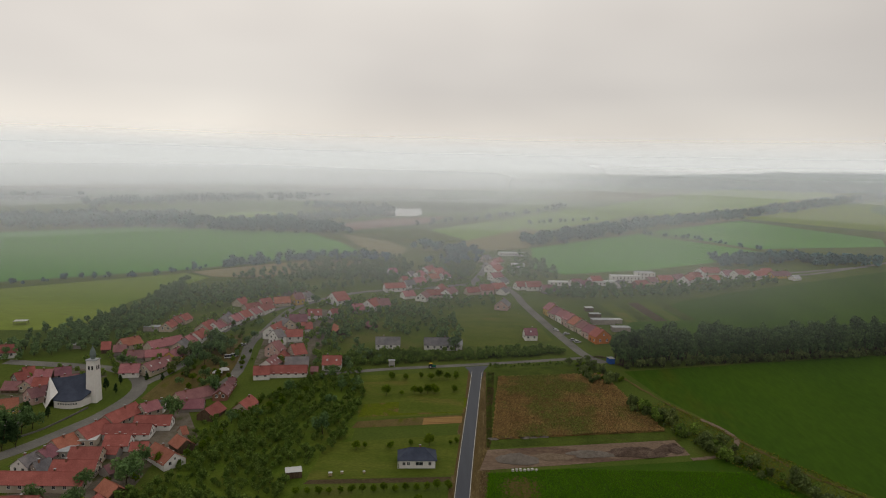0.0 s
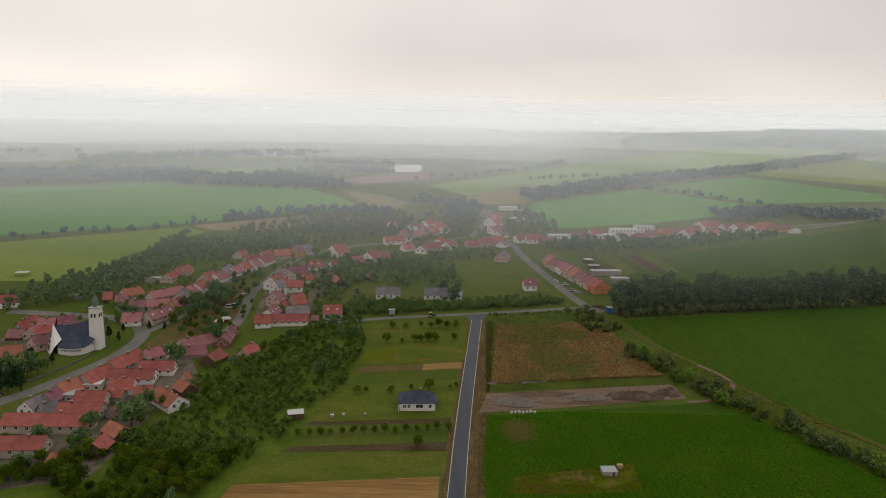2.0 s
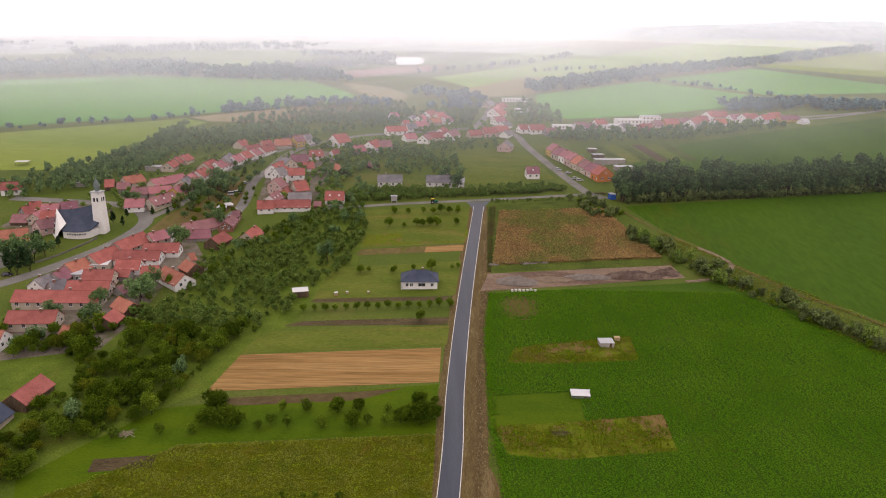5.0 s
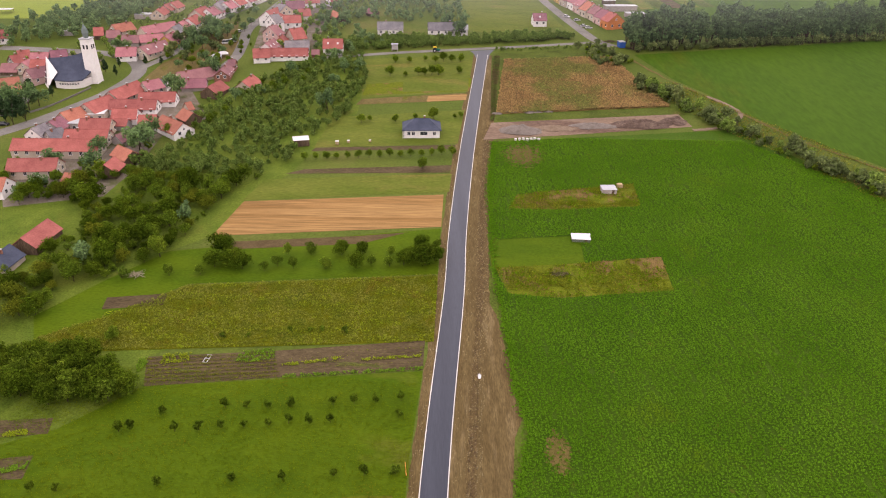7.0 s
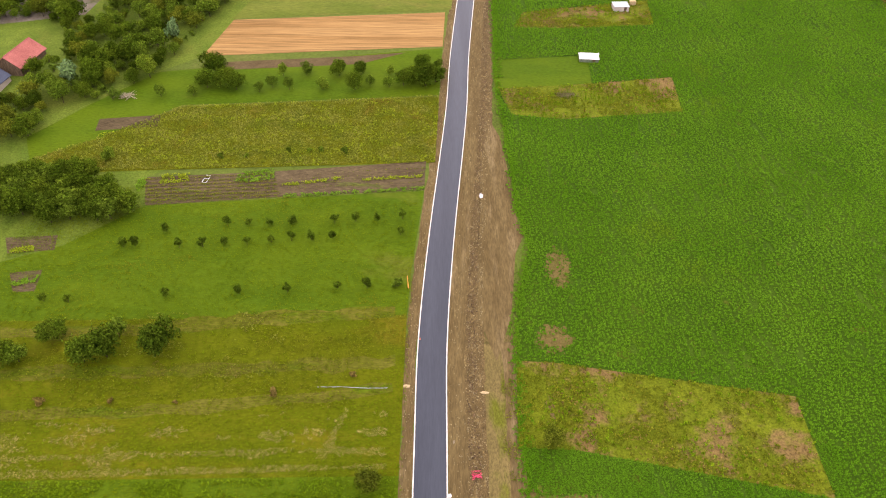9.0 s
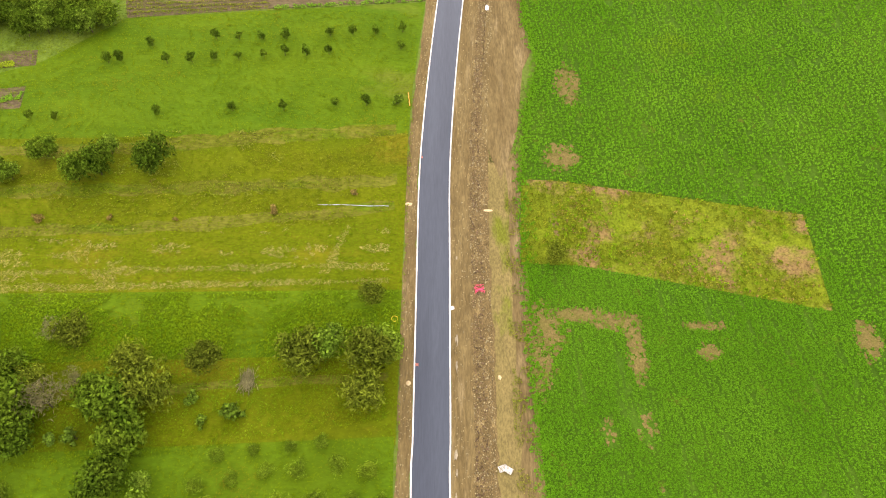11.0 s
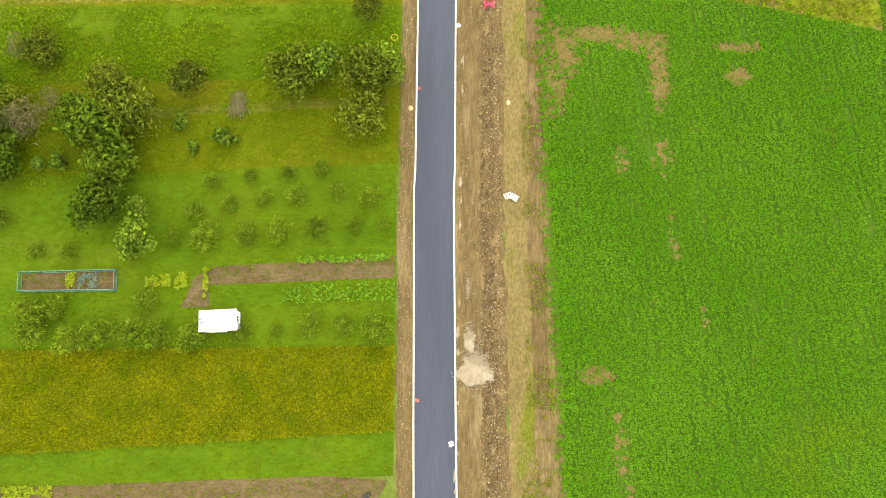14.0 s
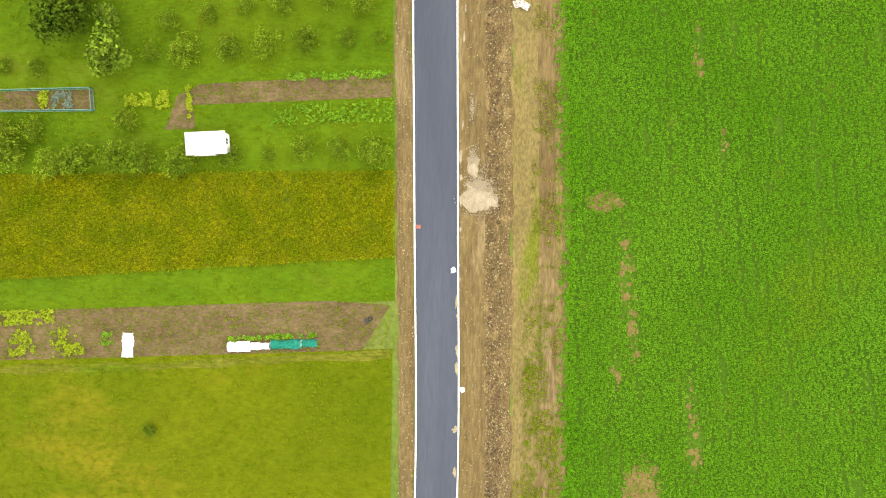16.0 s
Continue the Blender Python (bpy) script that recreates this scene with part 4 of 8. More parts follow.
strip("meadow_track", [(-71.0, 34.0), (-45.2, 35.3), (-32.7, 36.6), (-8.3, 38.4)], -0.7, 0.7, "dry_grass", 0.064, "faint dry path beside the wild fruit trees", "track", step=3, ragged=0.25, seed=24)
strip("meadow_track", [(-61.0, -22.7), (-42.1, -22.0), (-6.5, -19.6)], -0.5, 0.5, "dry_grass", 0.0645, "faint dry path along the vegetable garden", "track", step=3, ragged=0.25, seed=25)

# plots to the east of the road
sheet("plot", [(30.3, 363.1), (88.1, 372.1), (100.5, 299.3), (21.8, 287.0)], "dry_maize", 0.06, "brown withered crop field", "field")
sheet("plot", [(24.4, 374.8), (72.0, 385.7), (88.1, 372.1), (30.3, 363.1), (21.8, 287.0), (100.5, 299.3), (105.2, 289.3), (18.9, 279.2)], "rough_grass", 0.045, "rough grass border round the dry field", "meadow")
sheet("plot", [(15.0, 259.4), (19.3, 277.3), (51.1, 282.4), (101.9, 290.5), (103.9, 276.5), (48.7, 265.3)], "site_earth", 0.07, "churned brown building-site earth", "ground")
sheet("plot", [(21.1, 203.1), (24.8, 213.2), (66.8, 222.7), (65.6, 206.1), (39.9, 202.9)], "weeds", 0.075, "weedy brown fallow plot", "plot")
sheet("plot", [(13.6, 183.2), (42.0, 186.5), (41.1, 170.6), (13.7, 167.7)], "lush_meadow", 0.075, "pale mown grass plot", "plot")
sheet("plot", [(14.5, 167.8), (41.2, 171.2), (64.6, 175.2), (63.6, 158.0), (31.4, 153.7), (17.7, 155.4)], "weeds", 0.08, "weedy fallow plot with dry tussocks", "plot")
sheet("plot", [(13.7, 76.2), (20.2, 76.0), (63.1, 69.4), (63.0, 50.5), (38.3, 55.3), (22.8, 58.3), (12.9, 58.6)], "weeds", 0.08, "weedy fallow plot cut out of the crop", "plot")

# ---------------------------------------------------------------- buildings
def window_mesh(w, h):
    s = Shape()
    s.box(-w / 2, -0.04, 0, w / 2, 0.06, h, 0)
    for x0, x1 in ((-w / 2 + 0.1, -0.04), (0.04, w / 2 - 0.1)):
        s.box(x0, -0.055, 0.1, x1, -0.03, h - 0.1, 1)
    s.box(-w / 2 - 0.06, -0.14, -0.07, w / 2 + 0.06, 0.02, 0, 0)
    return s.mesh("window", "white_wall", "glass")


WINDOW = window_mesh(1.3, 1.45)
SMALL_WINDOW = window_mesh(0.9, 1.0)
DOOR = Shape().box(-0.55, -0.05, 0, 0.55, 0.08, 2.1, 0).box(-0.42, -0.07, 1.1, 0.42, -0.04, 1.9, 1).mesh("door", "wood", "glass")
CHIMNEY = Shape().box(-0.32, -0.32, -1.2, 0.32, 0.32, 1.0, 0).box(-0.4, -0.4, 1.0, 0.4, 0.4, 1.12, 1).mesh("chimney", "brick_wall", "grey_sheet")
ROOF_WORDS = dict(red_tile="red-tiled", orange_tile="orange-tiled", pink_tile="faded red-tiled", brown_tile="brown-tiled", purple_tile="dark plum-tiled", grey_tile="grey-tiled", slate="dark slate", white_sheet="white sheet", grey_sheet="grey sheet")
WALL_WORDS = dict(white_wall="white", cream_wall="cream", pink_wall="pale pink", yellow_wall="yellow", orange_wall="bright orange", grey_wall="grey rendered", brick_wall="brick", wood="dark timber")


def house(cx, cy, length, turn, d, ridge, roof="red_tile", wall="white_wall", name="house", storeys=0, chimneys=1, pitch=0.75, windows=True, group="village houses", label="", sky=0, gables=True):
    """A gabled house under its ridge: length along the ridge, depth d, ridge height above the ground."""
    hw = ridge - 0.5 * d * pitch
    z = ground(cx, cy)
    t = tagged(new(name), label or f"{ROOF_WORDS[roof]} village house with {WALL_WORDS[wall]} walls", "house" if name == "house" else name.replace("_", " "), group)
    t.matrix_basis = pose(cx, cy, z, 0, 0, turn)
    L, D = length / 2, d / 2
    s = Shape()
    prof = [(-D, -1.6), (D, -1.6), (D, hw), (0, ridge - 0.05), (-D, hw)]
    v = [(x, y, zz) for x in (-L, L) for y, zz in prof]
    s.add(v, [(4, 3, 2, 1, 0), (5, 6, 7, 8, 9), (0, 1, 6, 5), (1, 2, 7, 6), (2, 3, 8, 7), (3, 4, 9, 8), (4, 0, 5, 9)])
    part("wall", s.mesh("wall", wall), t)
    # roof: two slabs with eaves, a ridge cap
    o, th, end = 0.45, 0.16, 0.3
    r = Shape()
    for sg in (-1, 1):
        e = (sg * (D + o), hw - o * pitch)
        q = [(x, y, zz) for x in (-L - end, L + end) for y, zz in ((0, ridge), e)]
        q = q + [(x, y, zz + th) for x, y, zz in q]
        f = [(0, 1, 3, 2), (4, 6, 7, 5), (0, 4, 5, 1), (2, 3, 7, 6), (1, 5, 7, 3), (0, 2, 6, 4)]
        r.add(q, f if sg > 0 else [tuple(reversed(k)) for k in f])
    r.tube((-L - end, 0, ridge + th), (L + end, 0, ridge + th), 0.13, 0.13, 6)
    part("roof", r.mesh("roof", roof), t)
    rng = random.Random(int(cx * 7 + cy * 13))
    for i in range(chimneys):
        part("chimney", CHIMNEY, t, at=(rng.uniform(-0.6, 0.6) * L, rng.choice((-1, 1)) * 0.6, ridge - 0.1))
    if windows and hw > 2.2:
        floors = storeys or (2 if hw > 4.6 else 1)
        n = max(1, int(length / 3.6))
        for fl in range(floors):
            zz = 0.95 + 2.75 * fl + 0.25
            for side in (-1, 1):
                for i in range(n):
                    x = (i - (n - 1) / 2) * length / n
                    if fl == 0 and side == 1 and i == n // 2:
                        part("door", DOOR, t, at=(x, D, 0.15), turn=180)
                        continue
                    part("window", WINDOW, t, at=(x, side * D, zz), turn=0 if side < 0 else 180)
            if gables:
                for side in (-1, 1):
                    for y in (-0.22 * d, 0.22 * d):
                        part("window", WINDOW, t, at=(side * L, y, zz), turn=90 if side > 0 else -90)
        if gables and ridge - hw > 2.6:
            for side in (-1, 1):
                part("window", SMALL_WINDOW, t, at=(side * L, 0, hw + 0.6), turn=90 if side > 0 else -90)
    for i in range(sky):
        x, y = (i - (sky - 1) / 2) * length / max(1, sky), -0.5 * D
        zz = ridge - 0.5 * D * pitch + th
        k = Shape().box(-0.45, -0.6, -0.1, 0.45, 0.6, 0.1, 0)
        p = part("skylight", k.mesh("skylight", "white_sheet"), t)
        p.matrix_basis = pose(x, y, zz, math.degrees(math.atan(pitch)), 0, 0)
    return t


def flat_block(x, y, w, d, h, turn, wall="white_wall", roof="grey_sheet", name="house", label="flat-roofed white village building", windows=True, group="village houses"):
    """A flat-roofed building with a parapet."""
    t = tagged(new(name), label, "house" if name == "house" else name.replace("_", " "), group)
    t.matrix_basis = pose(x, y, ground(x, y), 0, 0, turn)
    s = Shape().box(-w / 2, -d / 2, -1.5, w / 2, d / 2, h)
    part("wall", s.mesh("wall", wall), t)
    r = Shape().box(-w / 2 - 0.2, -d / 2 - 0.2, h, w / 2 + 0.2, d / 2 + 0.2, h + 0.14)
    part("roof", r.mesh("roof", roof), t)
    if windows and h > 2.2:
        n = max(1, int(w / 3.2))
        for fl in range(2 if h > 5 else 1):
            for side in (-1, 1):
                for i in range(n):
                    part("window", WINDOW, t, at=((i - (n - 1) / 2) * w / n, side * d / 2, 0.9 + 2.8 * fl), turn=0 if side < 0 else 180)
    return t


# long houses and courts at the foot of the church street
house(-144.9, 239.7, 31.8, 1, 8, 6.0, "red_tile", "cream_wall", label="long red-tiled farmhouse with a row of windows")
house(-144.9, 222.7, 16.6, 5, 8, 6.0, "red_tile", "cream_wall", label="long red-tiled house with small windows")
house(-149.7, 207.7, 6.7, -1, 8, 6.0, "orange_tile", "white_wall")
house(-128.6, 214.4, 3.4, -12, 7, 4.6, "orange_tile", "wood", "barn", chimneys=0, windows=False)
house(-119.2, 224.3, 7.8, 89, 7, 4.8, "red_tile", "wood", "barn", chimneys=0, windows=False)
house(-117.8, 235.3, 9.9, -38, 7, 4.8, "orange_tile", "wood", "barn", chimneys=0, windows=False)
house(-125.4, 250.8, 5.7, 62, 6, 4.0, "brown_tile", "grey_wall", "outbuilding", chimneys=0, windows=False)
house(-157.6, 252.5, 8.8, 76, 8, 6.0, "grey_tile", "white_wall")
house(-150.2, 248.6, 5.8, 52, 8, 6.0, "grey_tile", "grey_wall")
house(-138.2, 250.0, 16.2, 3, 7, 5.6, "red_tile", "cream_wall")
house(-138.7, 259.4, 11.8, 3, 8, 6.2, "red_tile", "cream_wall")
house(-153.2, 268.8, 9.2, 65, 9, 6.0, "orange_tile", "cream_wall")
house(-154.9, 258.9, 7.7, 86, 8, 6.0, "purple_tile", "grey_wall")
flat_block(-152.2, 263.8, 10, 6, 3.2, 0, "grey_wall", "grey_sheet", label="grey flat-roofed annexe with two windows")
pool_house = flat_block(-148.7, 274.8, 13, 8, 3.0, 10, "cream_wall", "white_sheet", label="flat roof terrace behind the long houses")
house(-147.2, 280.1, 14.4, 72, 9, 6.4, "red_tile", "cream_wall")
house(-142.6, 296.8, 18.8, 75, 9, 6.4, "red_tile", "cream_wall")
house(-133.0, 283.3, 19.3, 3, 8, 5.4, "red_tile", "white_wall", label="long red-tiled court wing with white walls")
house(-126.2, 292.5, 15.4, 6, 8, 5.4, "red_tile", "white_wall", label="red-tiled wing with a white gable")
house(-132.5, 272.5, 9.8, 6, 8, 5.4, "red_tile", "white_wall")
house(-121.7, 268.1, 6.7, 8, 6, 4.6, "red_tile", "cream_wall")
house(-109.2, 261.7, 15.5, -41, 9, 5.6, "orange_tile", "white_wall")
house(-106.6, 272.5, 8.6, -45, 7, 5.0, "orange_tile", "wood", "barn", chimneys=0, windows=False)
house(-110.6, 284.7, 2.3, 40, 6, 4.0, "orange_tile", "cream_wall", "outbuilding", chimneys=0, windows=False)
house(-131.2, 264.9, 5.3, -4, 5, 4.0, "red_tile", "grey_wall", "outbuilding", chimneys=0)
house(-133.9, 305.8, 8.1, 53, 8, 6.0, "pink_tile", "cream_wall")
house(-130.6, 310.4, 5.0, 3, 6, 5.0, "grey_tile", "white_wall")
house(-120.2, 325.2, 18.0, 45, 9, 5.0, "brown_tile", "cream_wall")
house(-116.9, 313.4, 10.8, 12, 8, 4.5, "purple_tile", "grey_wall")
house(-105.4, 305.9, 11.9, 79, 8, 5.0, "red_tile", "wood", "barn", chimneys=0, windows=False)
house(-92.3, 314.2, 13.1, 84, 8, 5.0, "red_tile", "cream_wall")
house(-107.8, 330.3, 14.2, 95, 7, 5.0, "brown_tile", "brick_wall")
house(-106.6, 341.2, 3.4, 3, 6, 5.0, "brown_tile", "brick_wall", label="small brick house under brown tiles")
# round the church
house(-244.7, 381.1, 10.5, 17, 9, 6.5, "red_tile", "white_wall")
house(-213.8, 341.4, 6.1, 54, 8, 5.5, "red_tile", "grey_wall")
house(-214.3, 349.1, 5.2, 38, 8, 5.5, "red_tile", "grey_wall")
house(-205.1, 347.4, 8.4, 10, 8, 5.0, "pink_tile", "cream_wall")
house(-211.3, 331.2, 7.9, 3, 8, 4.5, "brown_tile", "wood", "barn", chimneys=0, windows=False)
house(-204.4, 333.1, 9.1, 93, 8, 5.5, "pink_tile", "cream_wall")
house(-198.4, 333.1, 6.8, 11, 8, 6.0, "red_tile", "white_wall")
house(-192.8, 319.1, 8.6, 55, 9, 6.5, "brown_tile", "pink_wall")
house(-199.8, 304.5, 12.0, 30, 9, 6.2, "orange_tile", "yellow_wall", label="yellow house under an orange tiled roof")
house(-196.2, 348.6, 7.4, 27, 8, 6.0, "purple_tile", "grey_wall")
house(-186.7, 337.6, 8.4, 37, 9, 6.0, "brown_tile", "cream_wall")
house(-195.3, 393.5, 4.8, 19, 9, 5.5, "red_tile", "wood", "barn", chimneys=0, windows=False)
house(-185.6, 389.9, 6.7, 14, 8, 5.0, "brown_tile", "grey_wall")
house(-185.2, 401.1, 11.6, 54, 9, 6.0, "orange_tile", "cream_wall")
house(-172.1, 380.8, 9.3, 4, 8, 5.0, "brown_tile", "grey_wall")
house(-161.9, 383.2, 12.0, 21, 8, 5.0, "pink_tile", "cream_wall")
house(-165.2, 402.6, 22.3, 57, 9, 5.5, "pink_tile", "cream_wall")
house(-164.4, 355.5, 9.7, 10, 9, 6.0, "pink_tile", "white_wall", label="long white house with a faded red roof")
house(-153.9, 363.2, 18.6, 69, 9, 6.0, "brown_tile", "cream_wall", sky=3)
house(-151.5, 381.5, 12.8, 88, 9, 6.0, "pink_tile", "yellow_wall", label="yellow house under a faded red roof")
house(-153.3, 398.9, 12.6, 87, 9, 6.0, "grey_tile", "cream_wall")
house(-152.8, 409.3, 13.2, 87, 9, 6.0, "pink_tile", "pink_wall")
house(-150.5, 418.1, 13.8, 87, 9, 6.2, "red_tile", "white_wall")
house(-151.6, 437.5, 13.8, 81, 10, 6.5, "red_tile", "cream_wall")
house(-145.3, 441.5, 14.2, 77, 9, 6.0, "pink_tile", "white_wall")
house(-176.8, 440.5, 15.0, 90, 8, 5.5, "red_tile", "cream_wall")
house(-176.2, 450.5, 11.0, 87, 8, 5.5, "red_tile", "cream_wall")
house(-173.6, 456.2, 9.8, 81, 8, 5.5, "red_tile", "cream_wall")
flat_block(-183.4, 437.2, 16, 6, 2.6, 5, "grey_wall", "grey_sheet", "shed", "long grey open shed with a flat roof", False)
flat_block(-215.5, 398.2, 7, 5, 2.4, 10, "grey_wall", "white_sheet", "shed", "small pale-roofed garden shed", False)
# the long row up the main street
house(-145.1, 453.5, 20.6, 94, 9, 6.5, "grey_tile", "cream_wall")
house(-139.6, 457.5, 11.8, 76, 9, 6.0, "pink_tile", "white_wall")
house(-135.9, 467.6, 12.6, 73, 9, 6.0, "red_tile", "white_wall")
house(-131.7, 476.5, 12.7, 76, 9, 6.0, "pink_tile", "white_wall")
house(-127.3, 486.5, 15.2, 75, 9, 6.0, "red_tile", "white_wall")
house(-148.9, 503.7, 8.7, 66, 9, 5.5, "red_tile", "cream_wall")
house(-137.1, 489.8, 11.5, 44, 10, 5.5, "red_tile", "cream_wall")
house(-131.0, 504.2, 8.6, 47, 9, 5.5, "red_tile", "cream_wall")
house(-119.8, 507.6, 11.6, 24, 10, 6.0, "orange_tile", "cream_wall")
house(-109.1, 512.7, 7.3, 38, 10, 8.0, "brown_tile", "yellow_wall")
house(-104.0, 521.1, 7.6, 59, 9, 7.0, "grey_tile", "white_wall")
house(-79.0, 517.0, 12.2, 47, 14, 8.5, "red_tile", "white_wall", label="large house with a steep bright red roof")
house(-89.2, 474.6, 9.2, 15, 9, 6.0, "red_tile", "white_wall", sky=2)
house(-75.9, 476.5, 6.2, 38, 9, 6.0, "red_tile", "white_wall")
house(-61.7, 494.1, 8.3, 31, 9, 5.5, "pink_tile", "cream_wall")
house(-52.0, 500.1, 13.0, 66, 11, 8.0, "red_tile", "white_wall")
house(-44.5, 505.4, 9.4, 29, 10, 7.0, "brown_tile", "cream_wall")
house(-68.1, 440.6, 12.8, -62, 7, 4.5, "orange_tile", "wood", "barn", chimneys=0, windows=False)
house(-47.3, 452.4, 6.2, -43, 6, 4.0, "brown_tile", "wood", "barn", chimneys=0, windows=False)
# the block of houses on the bend
house(-105.6, 430.3, 16.6, 78, 10, 8.0, "red_tile", "white_wall")
house(-101.0, 439.0, 7.9, -46, 9, 9.0, "grey_tile", "cream_wall")
house(-96.7, 456.4, 11.4, 12, 10, 7.0, "purple_tile", "cream_wall")
house(-88.7, 443.2, 6.9, 17, 9, 5.5, "red_tile", "white_wall")
house(-100.8, 413.9, 5.8, 49, 10, 9.0, "grey_tile", "white_wall", label="tall white gabled house with a grey roof")
house(-92.5, 423.0, 10.3, 12, 9, 6.5, "red_tile", "white_wall")
house(-96.4, 390.2, 6.0, 59, 11, 9.0, "brown_tile", "pink_wall", label="tall pink gabled house with a brown roof")
house(-83.7, 389.3, 7.5, 33, 12, 8.0, "red_tile", "cream_wall")
house(-94.7, 372.8, 13.5, 82, 9, 5.5, "brown_tile", "white_wall", sky=3)
house(-90.8, 383.8, 9.2, 94, 7, 5.0, "red_tile", "yellow_wall")
house(-80.8, 375.9, 12.7, 9, 9, 5.0, "grey_tile", "grey_wall")
house(-95.5, 356.7, 8.2, 11, 9, 6.0, "red_tile", "white_wall", label="white corner house under red tiles")
house(-81.9, 360.5, 19.1, 7, 8, 5.4, "red_tile", "white_wall", label="long low white house with a red roof")
house(-60.8, 373.0, 10.2, 4, 10, 7.0, "red_tile", "white_wall", sky=2, label="new house with a bright red roof and two skylights")
house(-69.0, 364.7, 3.7, 3, 5, 3.6, "brown_tile", "brick_wall", "outbuilding", chimneys=0, windows=False)
# along the lane and the terrace street
house(-33.0, 411.2, 14.6, 4, 9, 6.6, "grey_tile", "white_wall", label="long white house with a grey roof")
house(-1.0, 412.1, 19.9, 4, 9, 6.6, "grey_tile", "white_wall", label="long white row house with a grey-brown roof")
house(10.3, 413.1, 3.4, 4, 6, 5.5, "grey_sheet", "white_wall")
house(45.2, 511.1, 12.4, 74, 10, 7.0, "grey_tile", "pink_wall", label="free-standing pale house under a grey gabled roof")
house(56.5, 436.0, 8.0, 4, 9, 6.8, "purple_tile", "white_wall", sky=1, label="white house with a dark plum roof")

TERRACE = [("red_tile", "orange_wall", 8.6), ("purple_tile", "pink_wall", 8.0), ("brown_tile", "cream_wall", 7.8), ("orange_tile", "cream_wall", 8.4),
           ("pink_tile", "pink_wall", 8.6), ("pink_tile", "white_wall", 8.2), ("purple_tile", "cream_wall", 8.0), ("pink_tile", "yellow_wall", 8.4)]
for i, (roof, wall, rh) in enumerate(TERRACE):
    k = (i + 0.5) / len(TERRACE)
    house(102.2 + k * (78.6 - 102.2), 428.3 + k * 72.8, 9.2, 108, 11 - (i % 3) * 0.7, rh, roof, wall, "terraced_house", group="terraced houses", label=f"{ROOF_WORDS[roof]} terraced house with {WALL_WORDS[wall]} walls", chimneys=1)
flat_block(112.6, 476.6, 16, 7, 3.0, 5, "grey_wall", "grey_sheet", "shed", "long pink-roofed shed behind the terrace", False)
flat_block(122.2, 478.9, 8, 5, 2.6, 5, "grey_wall", "white_sheet", "shed", "small shed with a white roof", False)
flat_block(120.6, 458.6, 12, 6, 2.8, 3, "grey_wall", "grey_sheet", "shed", "low grey garage block", False)
flat_block(110.4, 492.9, 8, 5, 2.6, 8, "wood", "grey_sheet", "shed", "dark timber garden shed", False)
flat_block(109.8, 510.4, 6, 5, 2.6, 8, "wood", "white_sheet", "shed", "small timber shed with a pale roof", False)
# the far end of the village
house(-45.7, 624.4, 6.8, 30, 9, 6.0, "pink_tile", "white_wall")
house(-33.0, 589.1, 5.6, 32, 9, 6.0, "red_tile", "cream_wall")
house(-27.5, 607.6, 10.2, 57, 10, 7.0, "grey_tile", "white_wall")
house(-21.0, 608.3, 14.5, 72, 10, 7.0, "pink_tile", "white_wall")
house(-13.5, 632.5, 14.1, 60, 10, 7.0, "red_tile", "white_wall")
house(-5.1, 618.3, 16.1, 64, 11, 8.0, "red_tile", "cream_wall")
house(-8.6, 603.1, 9.5, 39, 9, 6.0, "orange_tile", "cream_wall")
house(1.1, 610.7, 9.9, 59, 9, 6.0, "pink_tile", "white_wall")
house(-39.5, 561.0, 17.0, 21, 9, 6.5, "red_tile", "white_wall", label="long white house with a red roof")
house(-27.9, 575.1, 8.1, 23, 9, 6.0, "grey_tile", "white_wall")
house(-20.5, 586.7, 10.7, 33, 9, 6.0, "pink_tile", "cream_wall")
house(-27.3, 538.7, 9.6, 31, 9, 5.5, "pink_tile", "white_wall")
house(-14.0, 535.7, 18.0, 71, 9, 6.0, "brown_tile", "white_wall")
house(-5.7, 542.7, 15.4, 21, 9, 6.0, "red_tile", "cream_wall")
house(-2.2, 555.7, 14.2, 75, 9, 7.0, "red_tile", "white_wall")
house(5.4, 548.0, 18.8, 71, 9, 6.5, "brown_tile", "white_wall")
house(24.5, 556.6, 12.6, 26, 9, 5.5, "red_tile", "cream_wall")
house(35.4, 558.2, 10.4, 18, 10, 7.5, "red_tile", "pink_wall")
house(45.6, 564.8, 11.7, 29, 10, 7.5, "red_tile", "cream_wall")
house(47.4, 611.8, 11.4, 34, 9, 6.5, "pink_tile", "white_wall")
house(49.7, 643.0, 30.9, 76, 10, 7.0, "red_tile", "white_wall")
house(47.7, 660.7, 32.5, 77, 10, 7.0, "pink_tile", "white_wall")
house(53.4, 685.9, 22.8, 66, 9, 6.0, "red_tile", "cream_wall")
house(43.3, 701.3, 16.2, 64, 9, 6.0, "grey_tile", "cream_wall")
house(51.6, 594.4, 12.6, 58, 8, 5.5, "grey_tile", "white_wall")
flat_block(73.1, 737.0, 26, 8, 3.2, 6, "white_wall", "white_sheet", label="long white flat-roofed hall")
flat_block(73.8, 674.7, 12, 7, 3.0, 6, "white_wall", "white_sheet", label="small white flat-roofed building")
house(65.9, 577.6, 9.5, 20, 9, 6.5, "red_tile", "white_wall")
house(76.2, 576.2, 13.4, 16, 10, 7.0, "red_tile", "white_wall")
house(87.5, 568.4, 11.3, 17, 9, 6.0, "brown_tile", "grey_wall")
flat_block(102.9, 597.5, 20, 8, 3.0, 4, "white_wall", "white_sheet", label="low white hall with a flat roof")
house(49.6, 559.3, 10.3, 64, 8, 5.0, "grey_tile", "white_wall")
